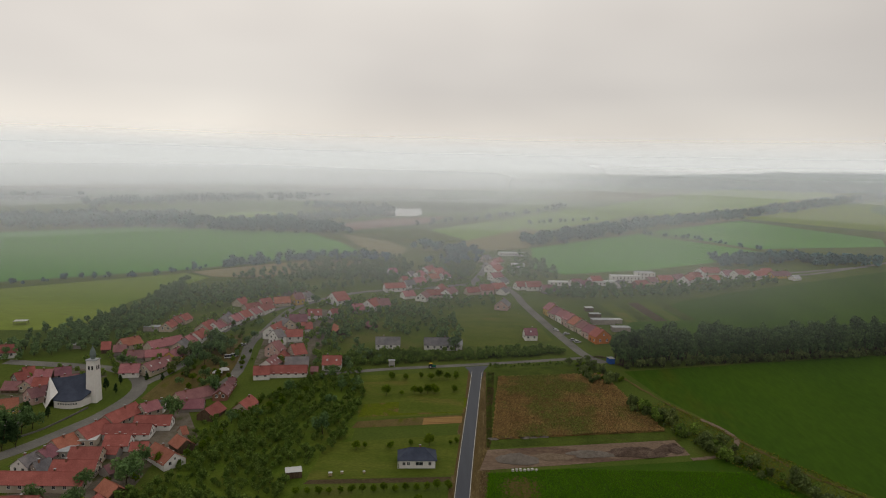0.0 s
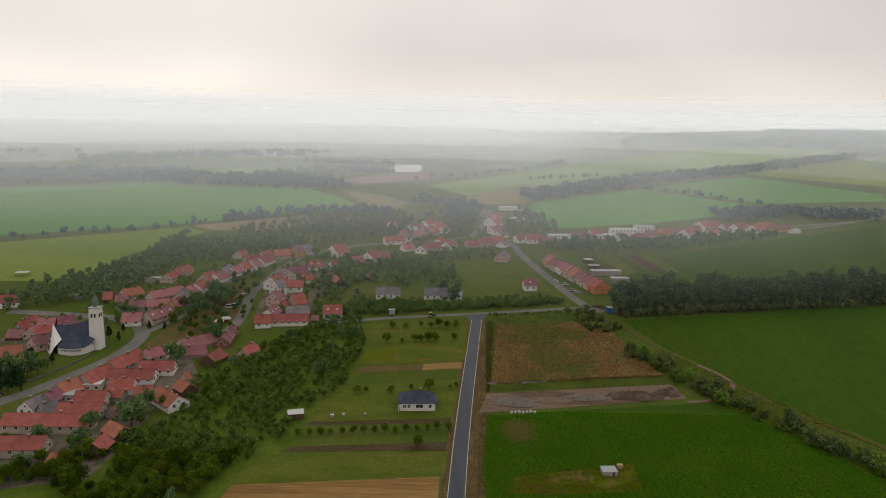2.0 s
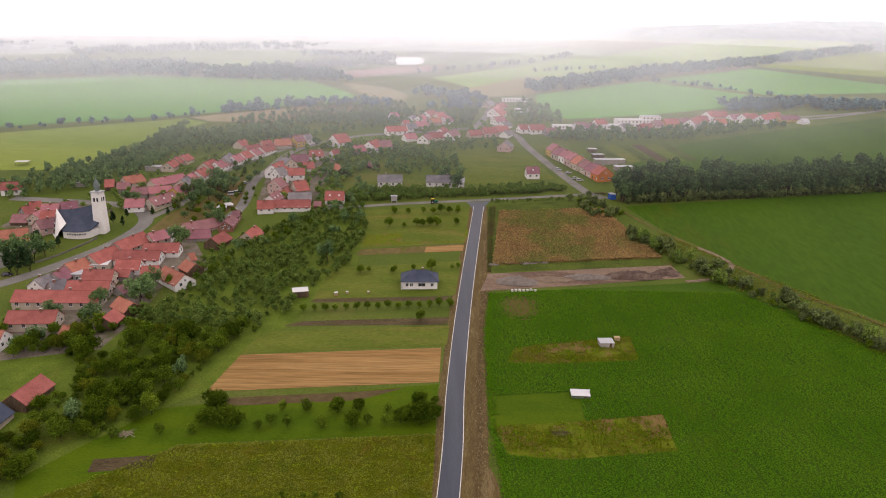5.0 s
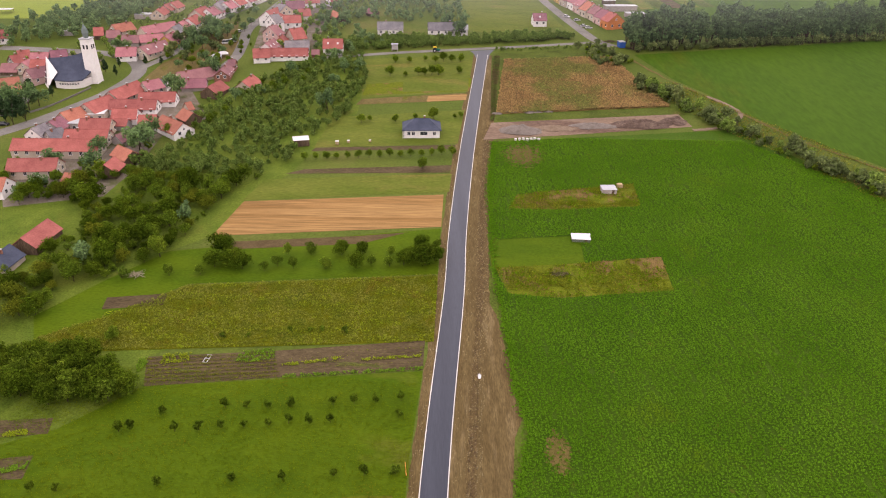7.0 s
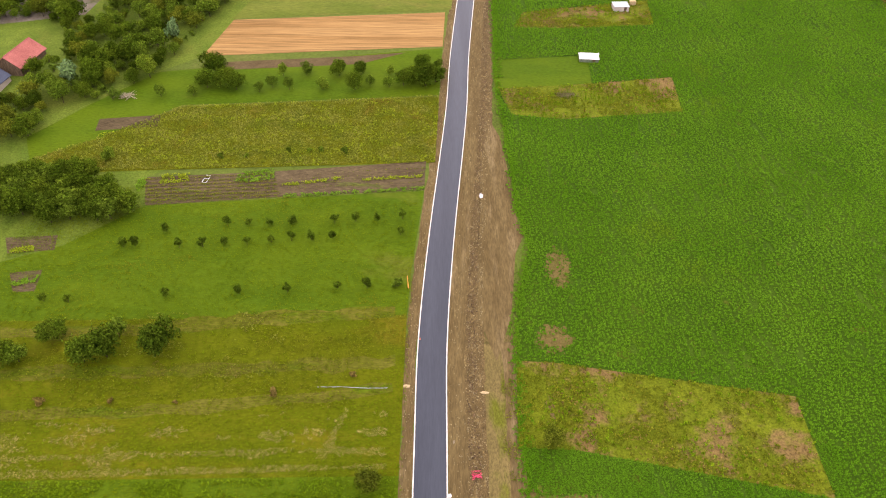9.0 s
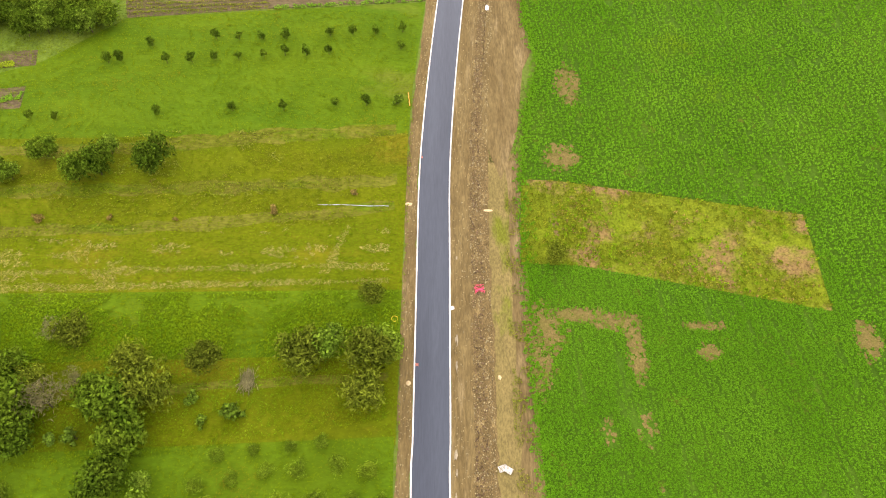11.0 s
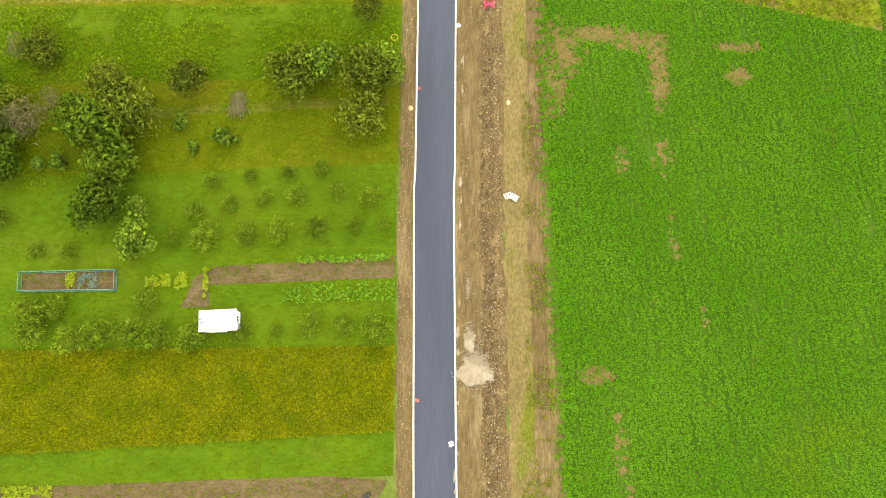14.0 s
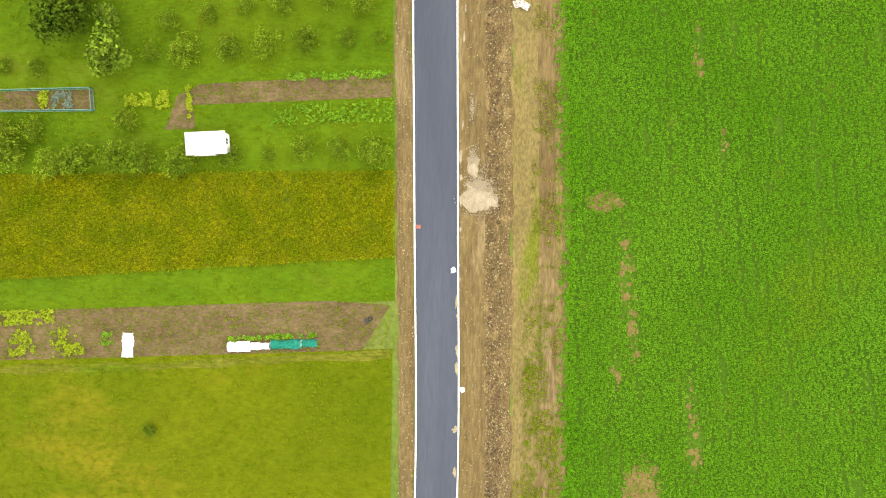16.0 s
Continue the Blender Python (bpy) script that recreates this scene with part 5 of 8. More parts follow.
# the long row to the east
house(115.9, 594.9, 10.1, 20, 9, 6.0, "brown_tile", "white_wall")
house(122.3, 589.5, 16.1, 43, 9, 6.0, "purple_tile", "white_wall")
house(134.0, 601.8, 10.3, 20, 9, 7.5, "red_tile", "white_wall")
flat_block(142.8, 601.5, 20, 9, 3.4, 3, "white_wall", "white_sheet")
flat_block(163.2, 613.3, 26, 9, 6.2, 3, "white_wall", "white_sheet", label="two-storey white flat-roofed house")
flat_block(185.9, 630.9, 17, 9, 6.2, 3, "white_wall", "grey_sheet", label="two-storey pale flat-roofed house")
house(154.4, 595.4, 14.4, 48, 9, 5.5, "grey_tile", "white_wall")
house(172.1, 594.7, 13.5, 27, 9, 6.0, "red_tile", "brick_wall")
house(186.1, 609.9, 8.7, 23, 9, 6.0, "brown_tile", "cream_wall")
house(199.7, 616.6, 14.1, 17, 9, 6.5, "red_tile", "yellow_wall")
house(214.1, 624.6, 13.2, 30, 9, 6.0, "brown_tile", "cream_wall")
house(221.0, 617.8, 27.1, 57, 10, 7.5, "red_tile", "white_wall")
house(231.6, 630.8, 11.4, 20, 10, 7.0, "red_tile", "cream_wall")
house(244.6, 645.5, 16.9, 49, 10, 9.0, "red_tile", "white_wall")
house(254.0, 647.8, 15.2, 17, 11, 8.5, "red_tile", "cream_wall")
house(247.4, 625.5, 9.7, 6, 9, 5.5, "orange_tile", "white_wall")
house(267.5, 644.5, 14.7, 29, 10, 7.0, "purple_tile", "white_wall")
house(276.1, 643.0, 16.3, 50, 10, 8.0, "red_tile", "white_wall")
house(284.5, 647.8, 12.1, 20, 10, 7.0, "red_tile", "white_wall")
house(296.1, 644.9, 20.0, 40, 10, 7.0, "red_tile", "white_wall")
house(309.3, 657.8, 14.9, 29, 10, 7.0, "red_tile", "cream_wall")
house(319.3, 649.9, 22.4, 21, 9, 6.0, "brown_tile", "yellow_wall")
house(330.0, 640.8, 8.9, 24, 7, 4.5, "grey_sheet", "white_wall", "outbuilding", chimneys=0, windows=False)


# ---------------------------------------------------------------- church
def church(x, y, turn):
    """A modern white church: a low nave under a broad dark roof that sweeps up to a point, and a slender tower with a spire."""
    t = tagged(new("church"), "modern white church with a sweeping dark roof and tall tower", "church")
    t.matrix_basis = pose(x, y, ground(x, y), 0, 0, turn)
    # the roof: a ridge that rises towards the tower, its front slope fanning out to a round low eave
    a, b = Vector((-10.5, -1.0, 11.2)), Vector((7.0, 1.5, 13.6))
    n, k = 14, 6
    front, back = [], []
    for i in range(n + 1):
        u = i / n
        top = a.lerp(b, u) - Vector((0, 0, 0.9 * math.sin(math.pi * u)))
        fe = Vector((-6.6 + 15.2 * u + 0.8 * math.sin(math.pi * u), -9.8 - 2.4 * math.sin(math.pi * min(1, u * 1.15)) + 4.6 * max(0, u - 0.8) / 0.2, 3.0 + 2.4 * max(0, u - 0.8) / 0.2))
        be = Vector((-11.5 + 20.5 * u, 6.5 + 1.8 * math.sin(math.pi * u), 3.4))
        for row, low in ((front, fe), (back, be)):
            row.append([tuple(top.lerp(low, q / k) - Vector((0, 0, 1.1 * math.sin(math.pi * q / k)))) for q in range(k + 1)])
    s = Shape()
    for row, flip in ((front, False), (back, True)):
        v = [p_ for line_ in row for p_ in line_]
        v += [(a_, b_, c_ - 0.35) for a_, b_, c_ in v]
        w, h_ = k + 1, len(v) // 2
        f = [(i * w + q, i * w + q + 1, (i + 1) * w + q + 1, (i + 1) * w + q) for i in range(n) for q in range(k)]
        f += [(h_ + c_, h_ + b_, h_ + a_, h_ + d_) for d_, a_, b_, c_ in f]
        f += [(i * w + k, h_ + i * w + k, h_ + (i + 1) * w + k, (i + 1) * w + k) for i in range(n)]
        s.add(v, [tuple(reversed(q)) for q in f] if flip else f)
    part("roof", s.mesh("roof", "slate"), t, "dark slate roof fanning out to a round eave")
    outline = [(line_[-1][0], line_[-1][1] + 0.6) for line_ in front] + [(line_[-1][0], line_[-1][1] - 0.5) for line_ in reversed(back)]
    part("wall", Shape().prism(outline, -2.0, 2.9).mesh("wall", "white_wall"), t)
    # the end wall by the tower, up to the roof
    ring = [(p_[0] - 0.2, p_[1], p_[2] - 0.2) for p_ in front[-1]]
    rest = [(p_[0] - 0.2, p_[1], p_[2] - 0.2) for p_ in reversed(back[-1][1:])]
    foot = [(ring[-1][0], ring[-1][1], -1.5), (rest[0][0], rest[0][1], -1.5)]
    part("end_wall", Shape().add([*reversed(ring), *reversed(rest), foot[1], foot[0]], [tuple(range(2 * k + 3))]).mesh("end_wall", "white_wall"), t)
    # the white pointed front wall that wraps round the corner, with its tall glazed slot
    apex, wing, corner, l1, l2, l3 = (-10.9, -1.6, 12.0), (-5.2, -7.6, 6.0), (-7.6, -10.4, 2.9), (-10.0, -10.2, -1.5), (-13.6, -4.2, -1.5), (-12.4, 6.4, -1.5)
    g = Shape().add([apex, wing, corner, l1, l2, l3, (-11.5, 6.5, 3.6)], [(0, 4, 3), (0, 3, 2), (0, 2, 1), (0, 5, 4), (0, 6, 5)])
    part("front_gable", g.mesh("front_gable", "white_wall"), t, "white pointed front wall")
    pane = [Vector(l1).lerp(Vector(l2), q) for q in (0.25, 0.85)]
    out = Vector((-0.12, -0.08, 0))
    quad = [pane[0].lerp(Vector(apex), 0.16) + out, pane[1].lerp(Vector(apex), 0.16) + out, pane[1].lerp(Vector(apex), 0.8) + out, pane[0].lerp(Vector(apex), 0.8) + out]
    w = Shape().add([tuple(q) for q in quad], [(0, 3, 2, 1)])
    for h in (0.3, 0.55):
        p0, p1 = quad[0].lerp(quad[3], h), quad[1].lerp(quad[2], h)
        w.tube(p0 + out, p1 + out, 0.16, 0.16, 4, 1)
    part("window", w.mesh("window", "glass", "white_wall"), t, "tall glazed slot in the front wall")
    for i in range(8):
        q = front[2 + i][-1]
        part("window", SMALL_WINDOW, t, at=(q[0], q[1] + 0.55, 0.9), turn=-16 + 5 * i)
    # tower
    tw = Shape()
    b0, b1, th = 2.6, 2.15, 20.0
    tw.add([(-b0, -b0, -2), (b0, -b0, -2), (b0, b0, -2), (-b0, b0, -2), (-b1, -b1, th), (b1, -b1, th), (b1, b1, th), (-b1, b1, th)],
           [(3, 2, 1, 0), (4, 5, 6, 7), (0, 1, 5, 4), (1, 2, 6, 5), (2, 3, 7, 6), (3, 0, 4, 7)])
    tower = part("tower", tw.mesh("tower", "white_wall"), t, at=(8.9, -2.6, 0), turn=-12)
    part("cornice", Shape().box(-2.5, -2.5, 20.0, 2.5, 2.5, 20.4).mesh("cornice", "grey_sheet"), tower)
    sp = Shape()
    for (r0, z0), (r1, z1) in zip(((1.0, 20.4), (1.15, 21.2), (1.5, 22.6), (1.25, 24.2)), ((1.15, 21.2), (1.5, 22.6), (1.25, 24.2), (0.06, 26.6))):
        sp.tube((0, 0, z0), (0, 0, z1), r0, r1, 8)
    sp.tube((0, 0, 26.0), (0, 0, 28.2), 0.06, 0.04, 5)
    sp.box(-0.4, -0.04, 27.3, 0.4, 0.04, 27.4)
    part("spire", sp.mesh("spire", "copper_green"), tower, "greenish metal spire with a cross")
    slot = Shape().box(-0.42, -0.1, 0, 0.42, 0.25, 1.9).mesh("louvre", "black_paint")
    for a, px, py in ((0, -0.8, -2.22), (0, 0.8, -2.22), (90, 2.22, -0.8), (90, 2.22, 0.8), (-90, -2.22, -0.8), (-90, -2.22, 0.8), (180, 0, 2.22)):
        part("louvre", slot, tower, at=(px, py, 15.6), turn=a)
    return t


church(-175.3, 321.4, 8)

# ---------------------------------------------------------------- the new bungalow
def bungalow(x, y, w, d, turn):
    t = tagged(new("bungalow"), "new white bungalow under a dark blue-grey hipped roof", "house")
    t.matrix_basis = pose(x, y, ground(x, y), 0, 0, turn)
    hw, hr, o = 3.0, 6.4, 0.7
    part("wall", Shape().box(-w / 2, -d / 2, -1.2, w / 2, d / 2, hw).mesh("wall", "white_wall"), t)
    W, D, r = w / 2 + o, d / 2 + o, w / 2 - d / 2 + 0.3
    v = [(-W, -D, hw - 0.1), (W, -D, hw - 0.1), (W, D, hw - 0.1), (-W, D, hw - 0.1), (-W, -D, hw + 0.1), (W, -D, hw + 0.1), (W, D, hw + 0.1), (-W, D, hw + 0.1), (-r, 0, hr), (r, 0, hr)]
    f = [(3, 2, 1, 0), (0, 1, 5, 4), (1, 2, 6, 5), (2, 3, 7, 6), (3, 0, 4, 7), (4, 5, 9, 8), (5, 6, 9), (6, 7, 8, 9), (7, 4, 8)]
    s = Shape().add(v, f)
    for a, b in ((4, 8), (7, 8), (5, 9), (6, 9), (8, 9)):
        s.tube(v[a], v[b], 0.12, 0.12, 5)
    part("roof", s.mesh("roof", "slate"), t, "dark blue-grey hipped tile roof")
    part("chimney", CHIMNEY, t, at=(1.2, 0.6, hr - 0.2))
    part("window", window_mesh(3.0, 1.5), t, at=(0.8, -d / 2, 0.9))
    for px in (-5.2, -3.4, 5.0):
        part("window", WINDOW, t, at=(px, -d / 2, 0.9))
    for sg in (-1, 1):
        for py in (-2.4, 2.0):
            part("window", WINDOW, t, at=(sg * w / 2, py, 0.9), turn=90 * sg)
    part("canopy_post", Shape().box(-0.12, -0.12, -1, 0.12, 0.12, hw).mesh("canopy_post", "white_wall"), t, at=(-w / 2 - 0.4, -d / 2 - 0.4, 0))
    return t


bungalow(-9.8, 264.8, 14.2, 9.5, 3)

# ---------------------------------------------------------------- trees and hedges
tree_kind("fruit", "fruit_tree", "leafy green fruit tree in the orchard", "orchard_leaf", 2.3, 4.4, 1.1, 34, 60, 0.19, 4)
tree_kind("olive", "fruit_tree", "grey-green old fruit tree with a loose crown", "olive_leaf", 2.7, 4.2, 0.9, 56, 46, 0.25, 3, slim=0.36)
tree_kind("lush", "fruit_tree", "dense dark green fruit tree", "lush_leaf", 2.7, 4.4, 0.9, 52, 56, 0.21, 3, slim=0.5)
tree_kind("sapling", "young_tree", "young fruit tree planted in the grass", "lush_leaf", 1.0, 2.6, 0.8, 16, 44, 0.17, 4)
tree_kind("spray", "young_tree", "loose light green young fruit tree", "spray_leaf", 1.8, 2.2, 0.35, 40, 34, 0.19, 5, sparse=0.1, slim=0.26)
tree_kind("shrub", "bush", "round green garden bush", "orchard_leaf", 1.5, 2.2, 0.2, 10, 34, 0.24, 3, stems=3, category="bush")
tree_kind("bright", "bush", "light green leafy bush", "bright_leaf", 1.5, 2.4, 0.2, 10, 34, 0.24, 2, stems=3, category="bush")
tree_kind("brown", "bush", "dry brownish bush in the meadow", "brown_leaf", 0.9, 1.1, 0.2, 14, 40, 0.13, 3, stems=3, category="bush")
tree_kind("bare", "dead_tree", "half-bare grey-brown fruit tree", "dead_twig", 2.2, 3.4, 0.8, 30, 44, 0.24, 2, slim=0.12, sparse=0.45)
tree_kind("silver", "willow_bush", "silvery green willow bush in the hedge", "silver_leaf", 2.6, 4.4, 0.3, 12, 40, 0.36, 3, stems=3, category="bush")
tree_kind("broad", "tree", "broad dark green deciduous tree", "hazed_village_leaf", 4.2, 8.5, 2.0, 18, 40, 0.5, 4)
tree_kind("far", "tree", "dark green tree", "hazed_village_leaf", 4.0, 7.5, 1.2, 14, 32, 0.6, 4)
tree_kind("far_fruit", "tree", "green fruit tree", "hazed_orchard_leaf", 2.5, 4.6, 0.8, 16, 34, 0.38, 4)
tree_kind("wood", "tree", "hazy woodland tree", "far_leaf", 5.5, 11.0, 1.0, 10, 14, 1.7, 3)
tree_kind("tall", "tree", "tall dark green tree of the windbreak", "forest_leaf", 3.8, 18.0, 0.38, 34, 36, 0.62, 4)
tree_kind("conifer", "conifer", "dark pointed conifer beside the church", "conifer_leaf", 3.0, 8.0, 0.6, 34, 30, 0.36, 3, cone=True, category="conifer")

rng = random.Random(11)
ROADS_NEAR = [(h.location.x, h.location.y, 6.5) for h in bpy.data.objects if h.parent is None and h.name.split('.')[0] in ('house', 'barn', 'church', 'outbuilding')]
# the tall windbreak to the east
line = smooth_line([(103.9, 383.8), (153.1, 393.4), (272.3, 417.3), (501.8, 461.5)], 4.2)
for i, p in enumerate(line):
    for row in range(3):
        plant("tall", p.x + rng.uniform(-2.5, 2.5), p.y + 2.5 + row * 6 + rng.uniform(-2, 2), rng.uniform(0.9, 1.28) * (0.92 if row == 0 else 1.0), "windbreak trees")
    plant("silver", p.x + rng.uniform(-2, 2), p.y - 1.0 + rng.uniform(-1, 1), rng.uniform(0.9, 1.4), "windbreak trees", "green bush at the foot of the windbreak")
# hedge along the farm track
hedge = smooth_line([(96.6, 319.7), (107.8, 298.2), (119.0, 275.3), (132.8, 256.4), (140.3, 238.2), (150.0, 223.9), (160.5, 203.8), (182.4, 168.2)], 3.2)
for p in hedge:
    for _ in range(rng.choice((1, 2, 3, 4))):
        plant(rng.choice(("silver", "silver", "silver", "shrub", "far_fruit")), p.x + rng.uniform(-5, 4.5), p.y + rng.uniform(-4, 4), rng.choice((0.55, 0.8, 1.0, 1.25, 1.5)), "hedge bushes", "rough green bush in the field hedge")
for x, y in scatter_in([(72.6, 386.3), (85.2, 392.6), (99.3, 361.9), (90.0, 354.7), (79.7, 356.0)], 34, 3, 2.6):
    plant(rng.choice(("silver", "silver", "shrub")), x, y, rng.uniform(0.8, 1.2), "hedge bushes")
# the belt of bushes along the lane
LANE = [(-58.9, 375.1), (-61.0, 389.3), (-35.9, 402.6), (14.7, 404.6), (60.2, 416.2), (75.9, 406.1), (14.2, 389.4)]
grove("lane_bushes", "far_fruit", scatter_in(LANE, 300, 4, 1.9), 0.35, 1.0, "dense green bushes along the lane", "bushes")
# the old orchards between village and meadows
WOOD = [(-45.2, 367.0), (-38.6, 330.9), (-43.1, 279.7), (-55.0, 258.3), (-59.4, 229.9), (-70.3, 216.2), (-77.7, 188.9), (-82.0, 175.5), (-84.9, 160.7), (-102.4, 157.5), (-105.6, 142.3), (-119.1, 130.8), (-144.9, 173.7), (-141.8, 213.7), (-123.3, 225.3), (-100.3, 248.3), (-108.7, 289.9), (-84.9, 328.6), (-67.5, 356.1)]
HUT = [(-57.5, 253.8, 7), (-130.2, 187.2, 16), (-87.0, 162.0, 6), (-128.5, 171.1, 12)]
far_orchard = []
for i, (x, y) in enumerate(scatter_in(WOOD, 640, 6, 3.1, HUT)):
    thick = noise.noise(Vector((x * 0.045, y * 0.045, 3.0)))
    if y < 222:
        if thick > -0.28:
            plant(rng.choice(("fruit", "fruit", "lush", "lush", "olive", "shrub", "bright")), x, y, rng.choice((0.7, 0.9, 1.1, 1.35)), "orchard trees")
    elif thick > -0.2 or rng.random() < 0.45:
        far_orchard.append((x, y))
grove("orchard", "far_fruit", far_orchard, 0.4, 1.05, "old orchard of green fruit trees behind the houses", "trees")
for x, y, s in ((-51.7, 289.1, 1.1), (-53.8, 321.9, 0.8), (-50.6, 338.8, 0.8), (-117.5, 247.6, 1.3), (-103.0, 165.9, 0.9), (-81.8, 190.5, 0.7)):
    plant("broad", x, y, s, "orchard trees")
# gardens all through the village
GARDENS = [(-41.9, 335.6), (-68.5, 357.2), (-81.3, 453.2), (-60.8, 504.2), (41.5, 551.8), (39.5, 521.6), (5.2, 500.5), (15.5, 431.5), (-22.2, 397.5), (-46.7, 379.1)]
BUILT = [(-32.7, 405.2, 14), (-0.6, 407.3, 16), (-19.4, 409.7, 12), (-34.0, 421.5, 18), (-0.6, 423.7, 20), (-63.6, 389.1, 12)]
grove("garden_trees", "far", scatter_in(GARDENS, 170, 8, 4.4, BUILT), 0.35, 0.85, "leafy garden trees among the houses", "trees")
GROVES = (([(-243.7, 367.1), (-259.6, 394.2), (-243.8, 420.5), (-203.0, 467.6), (-197.1, 493.4), (-218.6, 540.0), (-144.5, 580.2), (-101.7, 550.1), (-160.2, 505.4), (-191.0, 476.7), (-188.6, 431.2), (-202.0, 397.9)], 230, 9),
          ([(-101.7, 550.1), (-75.9, 638.4), (-24.7, 643.5), (42.8, 748.2), (25.7, 608.2), (-46.5, 589.2)], 120, 10),
          ([(-193.7, 587.7), (-156.1, 630.4), (-86.6, 733.4), (-38.2, 703.8), (-24.7, 643.5), (-72.9, 611.7), (-134.2, 576.4)], 170, 13),
          ([(56.5, 624.1), (83.1, 734.5), (105.6, 686.6), (110.5, 616.2), (85.3, 613.8)], 45, 12),
          ([(77.8, 554.9), (99.7, 578.8), (190.0, 598.6), (286.7, 632.6), (317.7, 622.6), (187.8, 560.0), (98.0, 540.0)], 110, 14),
          ([(-274.0, 418.5), (-243.8, 427.3), (-220.6, 491.6), (-216.7, 585.5), (-194.0, 484.9), (-209.4, 429.7)], 90, 21))
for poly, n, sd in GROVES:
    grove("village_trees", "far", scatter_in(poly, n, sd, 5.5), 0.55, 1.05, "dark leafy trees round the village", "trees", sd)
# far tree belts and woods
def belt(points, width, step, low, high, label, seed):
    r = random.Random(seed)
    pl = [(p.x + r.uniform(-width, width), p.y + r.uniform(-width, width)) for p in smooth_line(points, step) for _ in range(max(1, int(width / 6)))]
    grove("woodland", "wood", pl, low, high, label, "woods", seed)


belt([(-470.5, 525.1), (-356.2, 550.2), (-315.3, 575.7), (-260.9, 592.8), (-231.9, 620.2), (-194.8, 650.8), (-127.6, 693.9)], 5, 8, 0.25, 0.6, "hedge of dark trees along the ridge field", 1)
belt([(-213.8, 643.2), (-156.2, 669.5), (-105.1, 696.6), (-58.7, 689.9)], 16, 7, 0.6, 1.0, "dark wooded slope below the ridge field", 2)
belt([(-779.3, 804.4), (-554.7, 865.0), (-461.8, 890.8), (-355.3, 897.6), (-263.8, 886.1), (-132.6, 881.4)], 28, 9, 0.9, 1.4, "dark wood behind the ridge field", 3)
belt([(-579.2, 904.0), (-482.9, 932.1), (-357.2, 942.1)], 34, 10, 0.9, 1.4, "dark wood behind the ridge field", 4)
belt([(-285.4, 909.0), (-185.7, 971.5), (-106.2, 1050.6), (-101.3, 1110.4)], 22, 9, 0.8, 1.3, "wood on the shore of the pond", 5)
belt([(-207.7, 1137.6), (-149.3, 1116.7), (-104.7, 1079.5)], 18, 9, 0.8, 1.2, "wood on the shore of the pond", 6)
belt([(108.4, 817.2), (194.9, 891.7), (297.8, 992.4), (449.8, 1108.1)], 17, 6, 0.9, 1.4, "dark belt of trees between the fields", 7)
belt([(454.6, 1108.9), (567.7, 1205.8), (787.6, 1407.0), (1008.1, 1593.7)], 17, 8, 0.9, 1.3, "dark belt of trees between the fields", 8)
belt([(268.1, 917.3), (321.5, 877.2), (371.8, 812.4)], 6, 7, 0.3, 0.6, "hedge between two green fields", 9)
belt([(283.3, 705.7), (339.9, 727.7), (376.9, 741.7), (398.6, 725.1), (452.6, 725.2)], 14, 5, 0.7, 1.25, "large dark trees at the end of the village", 10)
belt([(-33.9, 950.0), (55.6, 1025.6), (143.7, 1126.2), (219.1, 1242.1)], 10, 12, 0.5, 0.9, "hazy line of trees along a far field", 11)
belt([(-14.8, 769.3), (10.3, 754.4), (27.8, 722.4), (3.8, 673.6)], 18, 5, 0.6, 1.0, "wooded gully beside the village", 12)
belt([(126.5, 988.0), (180.8, 1021.6), (236.0, 1043.8)], 4, 14, 0.4, 0.7, "row of small trees on a far field", 13)
belt([(-728.4, 1140.6), (-693.7, 1176.7), (-642.6, 1188.4)], 40, 14, 1.0, 1.6, "far wood in the mist", 14)
belt([(-566.6, 1113.9), (-462.1, 1171.7), (-273.8, 1273.6), (-237.9, 1304.4)], 30, 14, 0.7, 1.3, "far wood in the mist", 15)
for x, y, k, s in ((-181.7, 270.2, "conifer", 1.5), (-179.3, 276.6, "conifer", 1.6), (-182.2, 293.2, "conifer", 1.5), (-173.6, 270.6, "conifer", 1.4), (-177.3, 267.4, "conifer", 1.5), (-178.7, 283.1, "broad", 1.2), (-176.8, 287.9, "broad", 1.1), (-191.7, 282.5, "broad", 1.2), (-186.4, 282.7, "broad", 1.2), (-176.4, 299.2, "conifer", 0.9), (-166.8, 333.2, "conifer", 1.0), (-160.0, 329.2, "conifer", 0.7), (-163.8, 342.3, "conifer", 0.7),
                   (-152.5, 347.6, "conifer", 0.7), (-153.7, 364.2, "conifer", 0.8), (-144.7, 348.1, "conifer", 0.7), (-137.1, 363.2, "broad", 1.0), (-139.4, 384.4, "broad", 1.1), (-140.5, 414.4, "broad", 1.0), (-131.8, 402.5, "broad", 1.0),
                   (-116.0, 242.5, "broad", 1.5), (-120.9, 299.7, "broad", 1.1), (-112.3, 331.8, "broad", 1.1), (-109.9, 258.8, "fruit", 1.3), (-94.9, 510.7, "broad", 0.9), (-68.7, 494.7, "broad", 1.0), (7.9, 405.4, "broad", 1.2), (1.1, 417.4, "broad", 1.1)):
    plant(k, x, y, s, "village trees")

# single trees along the streets and in the yards
STREET = [(-189.5, 370.4), (-143.6, 373.2), (-143.6, 448.7), (-123.6, 473.6), (-106.4, 375.5), (-115.1, 331.7), (-124.6, 275.9), (-103.6, 270.7), (-86.2, 328.9), (-72.7, 347.4), (-63.8, 330.1), (-92.4, 290.6), (-102.4, 253.6), (-122.4, 232.5), (-142.0, 195.1), (-163.2, 230.9), (-136.0, 263.3), (-130.5, 335.2), (-148.4, 360.5)]
